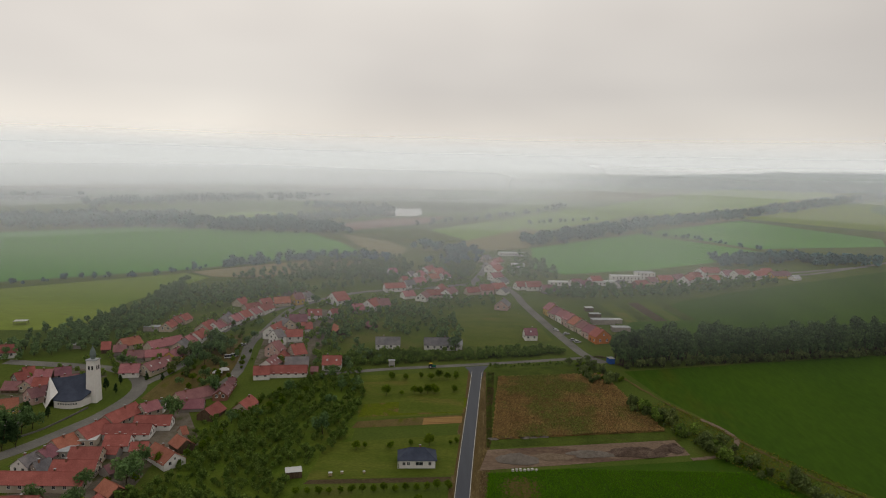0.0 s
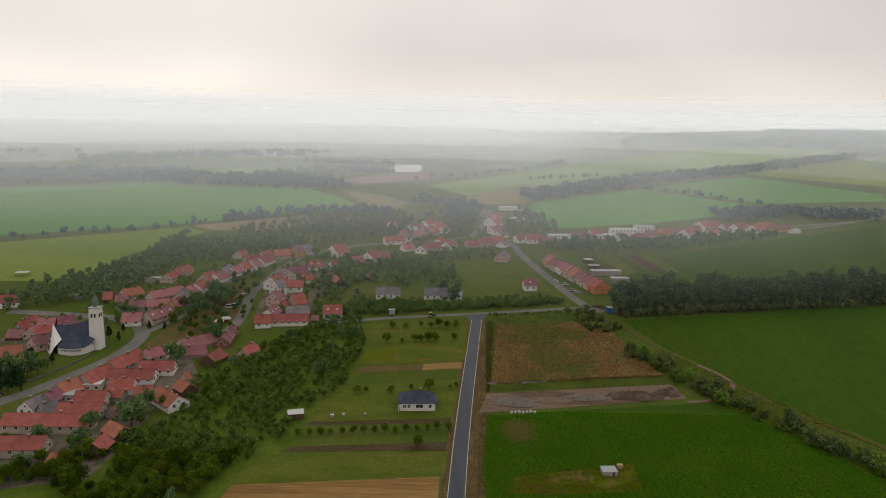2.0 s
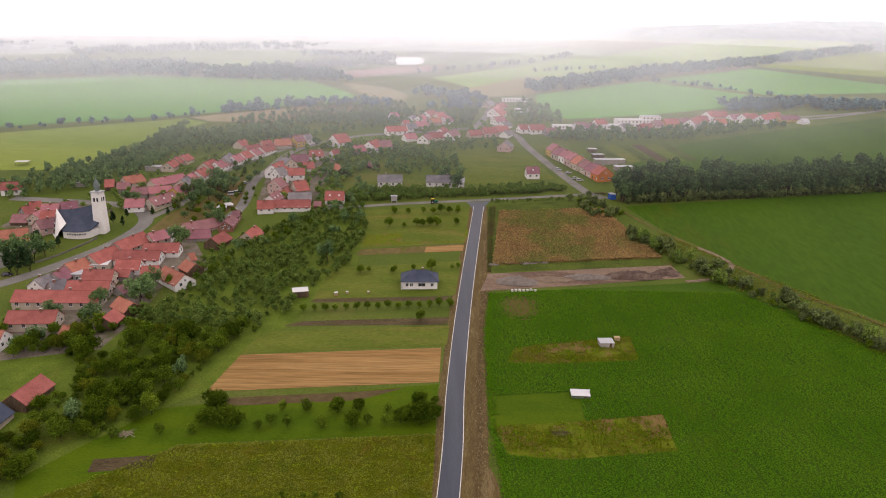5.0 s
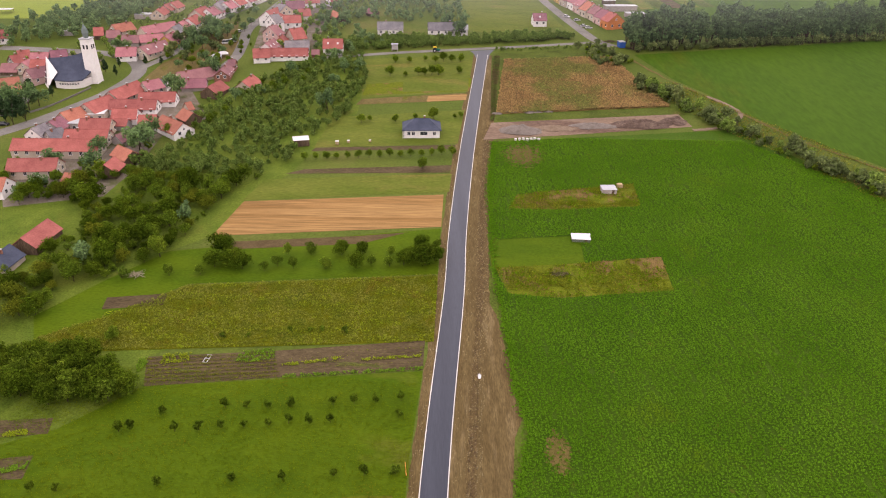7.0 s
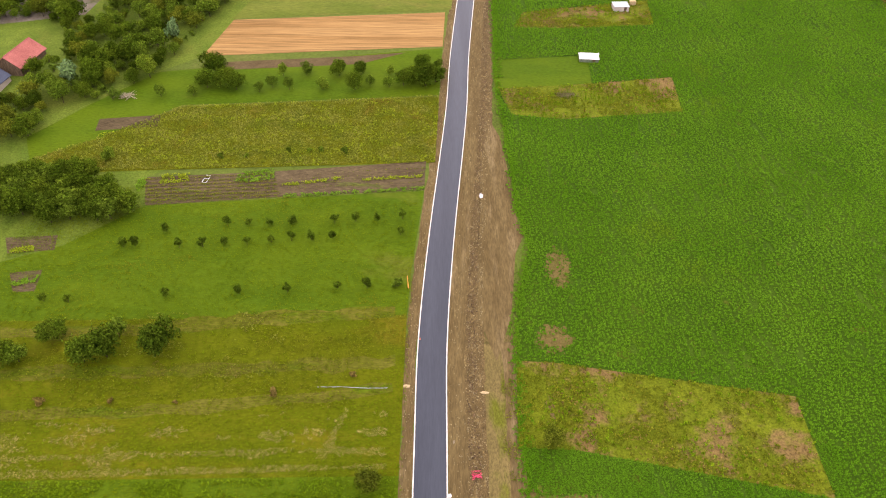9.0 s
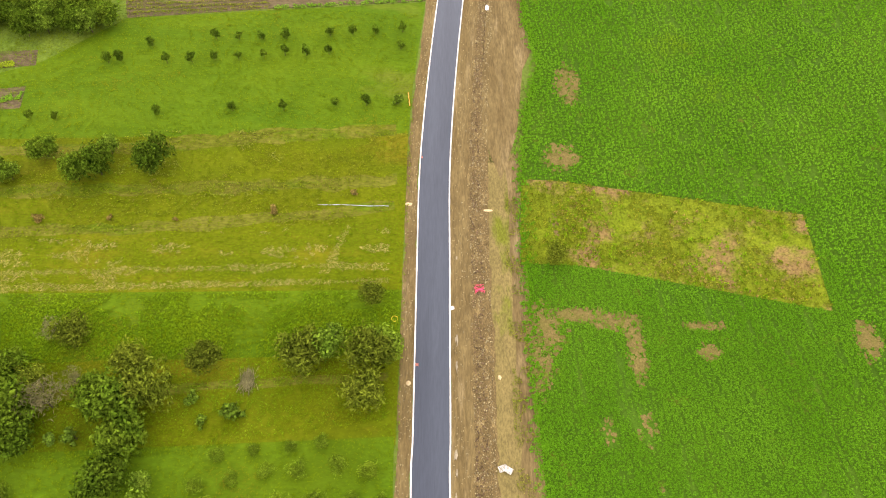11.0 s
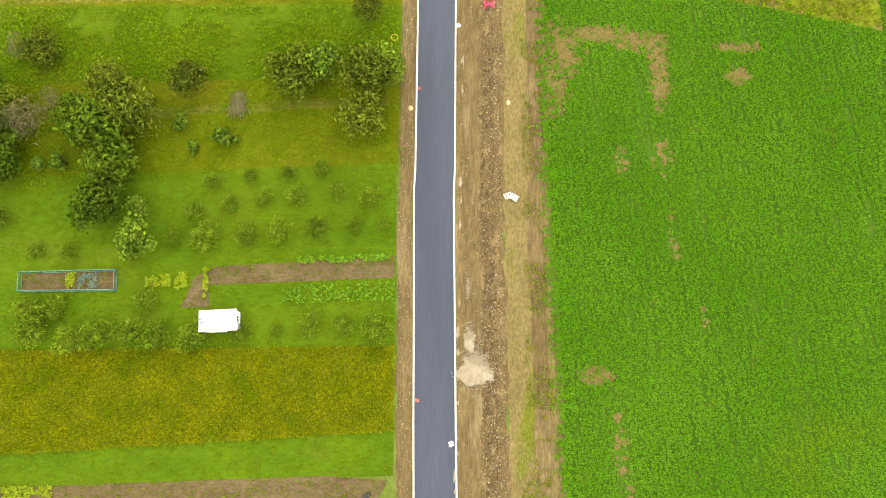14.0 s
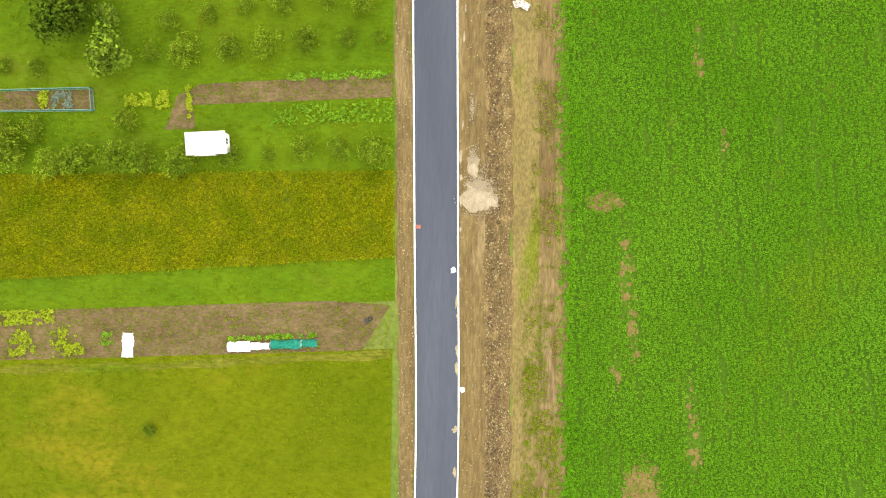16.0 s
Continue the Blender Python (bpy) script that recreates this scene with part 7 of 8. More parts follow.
fill("vegetables", ROW_BED, 3600, BUSHY, 0.35, 0.75, "weed_leaf", "low brownish-green vegetable rows on dark soil", "plants", 82, lambda x, y: (y - 0.09 * x) % 1.3 < 0.55)
fill("vegetables", [(-37.5, 128.5), (-5.0, 133.5), (-5.0, 126.0), (-37.5, 122.5)], 1300, BUSHY, 0.3, 0.6, "weed_leaf", "sparse vegetable rows on dark soil", "plants", 83, lambda x, y: (y - 0.1 * x) % 1.7 < 0.4)

edge = []
r = random.Random(91)
for (x0, y0), (x1, y1) in zip(CROP_EDGE, CROP_EDGE[1:]):
    for _ in range(int((y1 - y0) * 9)):
        u = r.random()
        edge.append((x0 + u * (x1 - x0) + r.triangular(-1.2, 2.6, 0.4), y0 + u * (y1 - y0)))
stuff("margin_weeds", edge, np.random.default_rng(9).uniform(0.6, 1.3, len(edge)), LEAFY, "crop_leaf", "ragged green weeds along the crop's edge", "plants", 0.06, 9)

HEDGE = [(92.0, 330.0), (112.0, 332.0), (131.0, 293.0), (150.0, 262.0), (168.0, 232.0), (190.0, 195.0), (178.0, 160.0), (155.0, 203.0), (128.0, 250.0), (108.0, 288.0)]
fill("hedge_weeds", HEDGE, 3600, BUSHY, 0.6, 1.7, "pale_weed_leaf", "rank yellow-green weeds along the hedge", "plants", 84, lambda x, y: noise_at(x, y, 0.06) + 0.5 * noise_at(x, y, 0.3) > -0.3)
fill("hedge_weeds", HEDGE, 1600, BUSHY, 0.6, 1.5, "brown_leaf", "dry brown stalks along the hedge", "plants", 85, lambda x, y: noise_at(x, y, 0.05, 4.0) > 0.1)

# stones along the new road
def stone_shape(seed):
    r = random.Random(seed)
    v = [(x * r.uniform(0.6, 1), y * r.uniform(0.6, 1), z * r.uniform(0.5, 0.9)) for x in (-0.5, 0.5) for y in (-0.5, 0.5) for z in (-0.4, 0.6)]
    return np.array(v), np.array([(0, 1, 3), (0, 3, 2), (4, 6, 7), (4, 7, 5), (0, 4, 5), (0, 5, 1), (2, 3, 7), (2, 7, 6), (1, 5, 7), (1, 7, 3)])


STONES = [stone_shape(s) for s in range(4)]


def along_road(lo, hi, n, seed, y0=-45, y1=260):
    r, ln = random.Random(seed), [(p.y, p.x) for p in smooth_line(ROAD, 4.0)]
    ys, xs = zip(*ln)
    out = []
    for _ in range(n):
        y = y0 + (y1 - y0) * r.random() ** 1.6
        out.append((float(np.interp(y, ys, xs)) + r.uniform(lo, hi), y))
    return out


def stones(pts, low, high, material, label, seed):
    stuff("stones", pts, np.random.default_rng(seed).uniform(low, high, len(pts)), STONES, material, label, "stones", 0.05, seed)


stones(along_road(HALF + 3.6, HALF + 6.8, 5600, 1), 0.04, 0.2, "stone", "pale broken stones in the rubble strip", 1)
stones(along_road(HALF + 0.3, HALF + 3.8, 1500, 2), 0.05, 0.15, "stone", "small pale stones on the earth track", 2)
stones(along_road(-HALF - 2.3, -HALF - 0.3, 1800, 3), 0.05, 0.17, "stone", "small pale stones on the earth verge", 3)
stones(along_road(HALF + 3.8, HALF + 5.6, 2600, 4), 0.08, 0.3, "dark_stone", "dark clods of earth in the rubble strip", 4)


for i, (cx, cy, rx, ry, n) in enumerate(((4.6, 1.4, 1.9, 2.6, 1500), (3.6, 5.4, 0.6, 1.8, 300), (3.3, 12.0, 0.3, 2.0, 120))):
    r = random.Random(400 + i)
    stones([(cx + rx * r.gauss(0, 0.5), cy + ry * r.gauss(0, 0.5)) for _ in range(n)], 0.06, 0.2, "sand", "pale broken mortar and grit spilled by the kerb", 40 + i)

# bare ground where the crop failed: many small scraps of open soil
for i, (a, b, rx, ry) in enumerate(BARE):
    r, sp = random.Random(70 + i), Shape()
    for _ in range(int(60 + 44 * min(30, rx * ry) if rx > 1.45 else 8 + 5 * rx * ry)):
        px, py = a + rx * r.gauss(0, 0.62), b + ry * r.gauss(0, 0.62)
        if bare(px, py) < 0.12 + 0.3 * r.random() or px < 13.0:
            continue
        q, z = r.choice((0.1, 0.16, 0.25, 0.42)) * (1 if a < 28 or b < 60 else 1.6), 0.075 + r.uniform(0, 0.03)
        sp.add([(px + q * r.uniform(0.6, 1.2) * math.cos(k), py + 1.3 * q * r.uniform(0.6, 1.2) * math.sin(k), ground(px, py) + z) for k in np.linspace(0, 2 * math.pi, 9, endpoint=False)], [tuple(range(9))])
    if sp.f:
        tagged(new("bare_patch", sp.mesh("bare_patch", "bare_soil")), "bare brown soil where the crop failed", "soil", "bare patches", "stuff")

# ---------------------------------------------------------------- things on the plots
def on_ground(name, x, y, turn, label, category, group="", lift=0.0):
    t = tagged(new(name), label, category, group)
    t.matrix_basis = pose(x, y, ground(x, y) + lift, 0, 0, turn)
    return t


def small_hut(x, y, w, d, h, turn, label, wall="grey_wall", roof="white_sheet", tilt=0.15):
    """A garden hut: boarded box, a lean-to roof with overhang, a door and a window."""
    t = on_ground("garden_hut", x, y, turn, label, "shed")
    part("wall", Shape().box(-w / 2, -d / 2, -0.4, w / 2, d / 2, h).mesh("wall", wall), t)
    W, D = w / 2 + 0.12, d / 2 + 0.15
    v = [(-W, -D, h), (W, -D, h), (W, D, h + tilt), (-W, D, h + tilt), (-W, -D, h + 0.07), (W, -D, h + 0.07), (W, D, h + tilt + 0.07), (-W, D, h + tilt + 0.07)]
    r = Shape().add(v, [(3, 2, 1, 0), (4, 5, 6, 7), (0, 1, 5, 4), (1, 2, 6, 5), (2, 3, 7, 6), (3, 0, 4, 7)])
    part("roof", r.mesh("roof", roof), t, "ribbed pale metal roof")
    n = int(w / 0.45)
    rib = Shape().add([(-0.03, -D, h + 0.07), (0.03, -D, h + 0.07), (0.03, D, h + tilt + 0.07), (-0.03, D, h + tilt + 0.07), (0, -D, h + 0.1), (0, D, h + tilt + 0.1)], [(0, 4, 5, 3), (4, 1, 2, 5)]).mesh("rib", roof)
    for i in range(1, n):
        part("rib", rib, t, at=(-W + 2 * W * i / n, 0, 0))
    part("window", SMALL_WINDOW, t, at=(w / 2, 0.1 * d, 0.9), turn=90)
    part("door", Shape().box(-0.42, -0.04, 0, 0.42, 0.04, min(1.95, h - 0.1)).mesh("door", "wood"), t, at=(w / 4, -d / 2, 0))
    return t


small_hut(-29.4, 6.5, 4.7, 2.5, 2.1, 4, "white garden hut with a flat white metal roof", "white_wall")
small_hut(56.7, 216.3, 4.9, 3.8, 1.6, 3, "grey field hut with a pale metal roof", "grey_wall", "grey_sheet")
small_hut(42.0, 184.4, 5.6, 3.6, 0.95, -3, "low green-grey field hut with a white roof", "hut_wall")
small_hut(-56.5, 252.2, 6.0, 4.5, 2.4, 15, "small orchard hut with a white roof among trees", "wood")
crate = Shape().box(-0.9, -0.7, 0, 0.9, 0.7, 1.3).box(-0.95, -0.75, 1.3, 0.95, 0.75, 1.36).box(-0.95, -0.72, 0.3, 0.95, 0.72, 0.4).box(-0.95, -0.72, 0.85, 0.95, 0.72, 0.95).mesh("crate", "straw_board")
part("box", crate, on_ground("wooden_crate", 61.4, 219.9, 5, "tan wooden crate beside the field hut", "crate"))
for x, y, sc in ((-42.5, 252.7, 1.1), (-38.3, 254.5, 0.8), (-29.9, 255.4, 0.7)):
    t = on_ground("beehive", x, y, 10, "small pale wooden beehive box on the lawn", "beehive", "beehives")
    part("body", Shape().box(-0.6 * sc, -0.5 * sc, 0.15, 0.6 * sc, 0.5 * sc, 1.2 * sc).mesh("body", "straw_board"), t)
    part("lid", Shape().box(-0.68 * sc, -0.58 * sc, 1.2 * sc, 0.68 * sc, 0.58 * sc, 1.32 * sc).mesh("lid", "white_sheet"), t)
    part("stand", Shape().box(-0.5 * sc, -0.4 * sc, -0.2, 0.5 * sc, 0.4 * sc, 0.15).mesh("stand", "wood"), t)


# the netted vegetable bed: posts, rails and the soil inside
def netted_bed(corners):
    t = tagged(new("netted_bed"), "vegetable bed fenced with a green net on posts", "garden bed")
    x0, y0 = corners[0]
    t.matrix_basis = pose(x0, y0, ground(x0, y0), 0, 0, 0)
    loc = [(x - x0, y - y0, ground(x, y) - ground(x0, y0)) for x, y in corners]
    for a, b in zip(loc, loc[1:] + loc[:1]):
        va, vb = Vector(a), Vector(b)
        n = max(1, round((vb - va).length / 2.4))
        for i in range(n):
            p = va.lerp(vb, i / n)
            part("post", Shape().tube((0, 0, -0.2), (0, 0, 1.1), 0.05, 0.05, 6).mesh("post", "green_net"), t, at=tuple(p))
        for z in (0.15, 1.05):
            part("rail", Shape().tube(va + Vector((0, 0, z)), vb + Vector((0, 0, z)), 0.045, 0.045, 5).mesh("rail", "net_rail"), t)
        net = Shape()
        m = max(2, int((vb - va).length / 0.35))
        for i in range(m):
            p = va.lerp(vb, i / m)
            net.tube(p + Vector((0, 0, 0.1)), p + Vector((0, 0, 1.05)), 0.012, 0.012, 3)
        for z in (0.35, 0.6, 0.85):
            net.tube(va + Vector((0, 0, z)), vb + Vector((0, 0, z)), 0.012, 0.012, 3)
        part("net", net.mesh("net", "green_net"), t)
    return t


BED = [(-56.8, 10.1), (-44.0, 10.5), (-44.2, 13.2), (-57.0, 12.6)]
netted_bed(BED)
sheet("plot", BED, "soil", 0.07, "soil of the netted vegetable bed", "plot")


# row covers: low tunnels of fleece and net
def tunnel(x, y, length, width, height, turn, material, label, seed):
    t = on_ground("row_cover", x, y, turn, label, "row cover", "row covers", 0.06)
    r, s = random.Random(seed), Shape()
    nx, na = max(6, int(length / 0.25)), 7
    grid = []
    for i in range(nx + 1):
        k = r.uniform(0.85, 1.1)
        for j in range(na + 1):
            a = math.pi * j / na
            grid.append((-length / 2 + length * i / nx, -math.cos(a) * width / 2 * k + r.uniform(-0.03, 0.03), max(0.0, math.sin(a) * height * k + r.uniform(-0.04, 0.04))))
    w = na + 1
    s.add(grid, [(i * w + j, i * w + j + 1, (i + 1) * w + j + 1, (i + 1) * w + j) for i in range(nx) for j in range(na)])
    part("cover", s.mesh("cover", material), t)
    for sx in (-1, 1):
        hoop = Shape()
        pts = [(sx * length / 2, -math.cos(math.pi * j / 8) * width / 2, math.sin(math.pi * j / 8) * height) for j in range(9)]
        for a, b in zip(pts, pts[1:]):
            hoop.tube(a, b, 0.02, 0.02, 4)
        part("hoop", hoop.mesh("hoop", "grey_sheet"), t)
    return t


tunnel(-25.8, -18.9, 2.9, 1.35, 0.55, 3, "white_sheet", "crumpled pale fleece over a vegetable row", 1)
tunnel(-23.1, -18.8, 2.4, 0.95, 0.5, 2, "white_sheet", "white fleece tunnel over a vegetable row", 2)
tunnel(-19.8, -18.5, 3.9, 1.25, 0.5, 2, "green_net", "green net tunnel over a vegetable row", 3)
tunnel(-16.8, -18.3, 2.0, 1.0, 0.45, 1, "green_net", "darker green net tunnel over a vegetable row", 4)
tunnel(-40.1, -19.0, 3.1, 1.55, 0.4, 89, "white_sheet", "white fleece cover over a garden bed", 5)
t = on_ground("bucket", -9.5, -15.2, 0, "dark bucket lying at the bed's end", "bucket")
part("bucket_body", Shape().tube((0, 0, 0.02), (0, 0, 0.35), 0.22, 0.28, 10).mesh("bucket_body", "black_paint"), t)
part("rim", Shape().tube((0, 0, 0.35), (0, 0, 0.39), 0.31, 0.31, 10).mesh("rim", "rubber"), t)
t = on_ground("tyre", -9.1, -15.0, 0, "old dark tyre on the soil", "tyre")
ring = Shape()
for i in range(12):
    a, b = 2 * math.pi * i / 12, 2 * math.pi * (i + 1) / 12
    ring.tube((0.25 * math.cos(a), 0.25 * math.sin(a), 0.1), (0.25 * math.cos(b), 0.25 * math.sin(b), 0.1), 0.09, 0.09, 6)
part("tread", ring.mesh("tread", "rubber"), t)


# brushwood heap in the wild orchard
def stick_heap(name, x, y, lx, ly, h, count, material, label, category, seed, turn=0.0):
    t = on_ground(name, x, y, turn, label, category)
    r, s = random.Random(seed), Shape()
    for _ in range(count):
        a = r.gauss(math.pi / 2, 0.35) if ly > lx else r.uniform(0, math.pi)
        ln = r.uniform(0.4, 0.9) * max(lx, ly) * 0.5
        cx, cy = r.gauss(0, lx * 0.2), r.gauss(0, ly * 0.16)
        z = h * max(0.1, 1 - (abs(cx) / lx + abs(cy) / ly) * 1.3) * r.uniform(0.3, 1.0)
        dx, dy, dz = math.cos(a) * ln, math.sin(a) * ln, r.uniform(-0.3, 0.3) * h
        s.tube((cx - dx, cy - dy, max(0.03, z - dz)), (cx + dx, cy + dy, max(0.03, z + dz)), r.uniform(0.025, 0.07), 0.02, 4)
    part("brushwood", s.mesh("brushwood", material), t)
    return t


stick_heap("brushwood_pile", -29.6, 37.4, 2.4, 3.6, 0.9, 130, "dead_twig", "grey heap of cut fruit tree branches", "brushwood", 1)
stick_heap("plank_pile", -86.3, 161.2, 4.5, 3.0, 1.2, 40, "plank", "heap of old pale planks in the orchard", "planks", 2)
stick_heap("brushwood_pile", 33.0, 165.4, 5.0, 2.5, 0.7, 120, "dead_twig", "grey heap of dry stalks on the fallow plot", "brushwood", 3)
t = on_ground("cold_frame", -56.4, 127.0, -8, "white wooden frame lying in the vegetable bed", "frame", lift=0.07)
for a, b in (((-0.5, -1.4), (-0.5, 1.4)), ((0.5, -1.4), (0.5, 1.4)), ((-0.5, 1.4), (0.5, 1.4)), ((-0.5, -1.4), (0.5, -1.4)), ((-0.5, 0.1), (0.5, 0.1))):
    part("bar", Shape().tube((*a, 0.12), (*b, 0.12), 0.07, 0.07, 4).mesh("bar", "white_sheet"), t)
t = on_ground("pole", -7.3, 95.3, 0, "orange wooden pole lying in the grass", "pole")
part("shaft", Shape().tube((0.2, -1.7, 0.12), (-0.2, 1.9, 0.14), 0.11, 0.09, 7).mesh("shaft", "orange_wood"), t)

# bits left by the road works
t = on_ground("pipe_bundle", 5.8, 53.7, 5, "bundle of loose bright pink plastic pipes", "pipes", lift=0.06)
r = random.Random(8)
for i in range(11):
    oy, bend, z = r.uniform(-0.7, 0.7), r.uniform(-0.5, 0.5), 0.06 + 0.02 * (i % 8)
    s = Shape().pipe([((-1 + k / 3) * 0.8 + r.uniform(-0.04, 0.04), oy + bend * (-1 + k / 3) ** 2, z) for k in range(7)], 0.028)
    part("pipe", s.mesh("pipe", "pink_mesh"), t)
for x, y, tn in ((8.7, 24.7, 20), (9.5, 24.5, -30)):
    t = on_ground("pallet", x, y, tn, "grey weathered wooden pallet on the rubble", "pallet", "pallets", 0.08)
    for i in range(5):
        part("slat", Shape().box(-0.6, -0.42 + 0.19 * i, 0.11, 0.6, -0.30 + 0.19 * i, 0.14).mesh("slat", "grey_wood"), t)
    for px in (-0.5, 0, 0.5):
        part("bearer", Shape().box(px - 0.05, -0.42, 0, px + 0.05, 0.46, 0.11).mesh("bearer", "grey_wood"), t)
grate = Shape().box(-0.28, -0.24, -0.02, 0.28, 0.24, 0.0)
for i in range(6):
    grate.box(-0.24, -0.19 + 0.07 * i, 0.0, 0.24, -0.16 + 0.07 * i, 0.015)
GRATE = grate.mesh("grating", "rust")
for x, y in ((-3.2, -3.1), (-4.1, 40.3), (-4.5, 81.0)):
    part("grating", GRATE, on_ground("drain_grate", x + 0.05, y, 0, "rusty red drain grate at the road's edge", "drain", "drain grates", 0.075))


def lump(name, x, y, rx, ry, h, material, label, category, seed, lift=0.03, parts="heap", rough=0.25, turn=0.0):
    """A heap: a dome with an uneven outline and surface."""
    t = on_ground(name, x, y, turn, label, category, lift=lift)
    s, nr, na = Shape(), 9, 28
    v = [(0, 0, h)]
    for i in range(1, nr + 1):
        f = i / nr
        for j in range(na):
            a = 2 * math.pi * j / na
            k = 1 + rough * noise_at(math.cos(a) * 2 + seed * 9, math.sin(a) * 2, 1.0, seed)
            px, py = rx * f * k * math.cos(a), ry * f * k * math.sin(a)
            z = h * max(0.0, (1 - f**1.7)) * (1 + rough * 1.2 * noise_at(px, py, 2.2 / max(0.4, min(rx, ry)), seed)) - (0.06 if i == nr else 0)
            v.append((px, py, z))
    f = [(0, 1 + j, 1 + (j + 1) % na) for j in range(na)]
    for i in range(nr - 1):
        f += [(1 + i * na + j, 1 + (i + 1) * na + j, 1 + (i + 1) * na + (j + 1) % na, 1 + i * na + (j + 1) % na) for j in range(na)]
    s.add(v, f)
    part(parts, s.mesh(parts, material), t)
    return t


lump("plastic_bag", 1.4, -8.5, 0.36, 0.42, 0.25, "white_sheet", "crumpled white plastic bag on the road", "bag", 2, 0.05, "bag", 0.6)
lump("boulder", 2.9, -23.9, 0.35, 0.4, 0.3, "white_sheet", "pale lump of concrete beside the kerb", "stone", 3, 0.03, "stone")
lump("boulder", -5.2, 37.3, 0.42, 0.42, 0.35, "straw_board", "round tan boulder on the verge", "stone", 4, 0.03, "stone")
lump("boulder", 1.4, 50.1, 0.35, 0.35, 0.2, "white_sheet", "pale lump of concrete beside the kerb", "stone", 5, 0.03, "stone")
lump("boulder", 8.5, 122.6, 0.45, 0.9, 0.3, "white_sheet", "long pale stone on the earth strip", "stone", 6, 0.03, "stone")
lump("boulder", 9.7, 24.5, 0.4, 0.3, 0.25, "white_sheet", "pale stone on the earth strip", "stone", 7, 0.03, "stone")
lump("boulder", 8.7, 38.4, 0.3, 0.4, 0.2, "straw_board", "pale stone in the grass strip", "stone", 8, 0.03, "stone")
lump("boulder", 7.6, 69.3, 0.9, 0.3, 0.15, "straw_board", "pale broken stones on the strip", "stone", 9, 0.03, "stone")
lump("boulder", -6.4, 70.4, 0.7, 0.4, 0.2, "straw_board", "pale rubble at the end of a pipe", "stone", 10, 0.03, "stone")
lump("sand_patch", 4.1, 1.4, 1.7, 2.6, 0.14, "sand", "spread patch of pale sand by the kerb", "sand", 11, 0.05, "sand", 0.7)
lump("sand_patch", 5.5, 0.8, 1.5, 1.7, 0.14, "sand", "spread patch of pale sand by the kerb", "sand", 12, 0.05, "sand", 0.8)
lump("sand_patch", 3.6, 5.0, 0.7, 1.8, 0.08, "sand", "thin spill of pale sand", "sand", 13, 0.05, "sand", 0.9)
r = random.Random(44)
for i in range(22):
    y = r.uniform(-36, 60)
    lump("sand_patch", -1.3 + HALF + r.uniform(0.62, 0.85), y, r.uniform(0.1, 0.3), r.uniform(0.25, 1.3), 0.07, "sand", "thin spill of pale mortar along the kerb", "sand", 60 + i, 0.05, "sand", 0.8)
lump("gravel_heap", 30.6, 269.3, 9.0, 5.0, 2.4, "gravel", "grey heap of gravel on the building site", "gravel", 14, 0.03, "gravel", 0.3)
lump("gravel_heap", 46.1, 272.3, 9.0, 3.5, 1.0, "lane_dust", "low tan heap of sandy earth", "earth", 15, 0.03, "earth", 0.5)
lump("earth_heap", 62.0, 275.4, 11.0, 3.5, 1.4, "gravel", "long heap of brown excavated earth", "earth", 16, 0.03, "earth", 0.5)
lump("earth_heap", 81.5, 277.4, 14.0, 4.5, 2.4, "spoil", "long heap of dark excavated earth", "earth", 17, 0.03, "earth", 0.5)
lump("earth_heap", 97.0, 281.8, 6.0, 4.0, 2.0, "spoil", "heap of dark excavated earth", "earth", 18, 0.03, "earth", 0.5)
BLOCK = Shape().box(-0.45, -0.45, -0.1, 0.45, 0.45, 0.9).mesh("block", "concrete")
for i in range(7):
    part("block", BLOCK, on_ground("concrete_block", 34.0 + 1.55 * i - 6, 259.3 + 0.25 * (i % 3) + 0.1 * i, 7 * i, "pale concrete block on the building site", "block", "concrete blocks"))
for x, y in ((22.3, 287.7), (28.7, 289.9), (36.3, 289.6), (39.8, 290.4), (44.9, 291.3)):
    lump("spoil_heap", x, y, 2.4, 1.2, 0.7, "gravel", "small heap of pale rubble at the field's edge", "rubble", 20 + x, 0.03, "rubble", 0.5)
s = Shape().pipe([(x, y, ground(x, y) + 0.12) for x, y in ((-22.4, 69.9), (-18.1, 70.0), (-13.4, 69.8), (-9.8, 69.9))], 0.05, 6)
tagged(new("hose", s.mesh("hose", "grey_sheet")), "thin grey hose lying across the meadow", "hose")
s = Shape().pipe([(0.5 * math.cos(2 * math.pi * i / 14), 0.5 * math.sin(2 * math.pi * i / 14), 0.08) for i in range(15)], 0.06)
part("coil", s.mesh("coil", "yellow_paint"), on_ground("hose_coil", -7.8, 48.0, 0, "yellow coil of hose in the grass", "hose"))

# ---------------------------------------------------------------- vehicles, yard things
def wheel_mesh(r, w):
    return Shape().tube((0, -w / 2, 0), (0, w / 2, 0), r, r, 14, 0).tube((0, -w / 2 - 0.01, 0), (0, w / 2 + 0.01, 0), r * 0.55, r * 0.55, 10, 1).mesh("wheel", "rubber", "silver_paint")


WHEEL = wheel_mesh(0.32, 0.22)


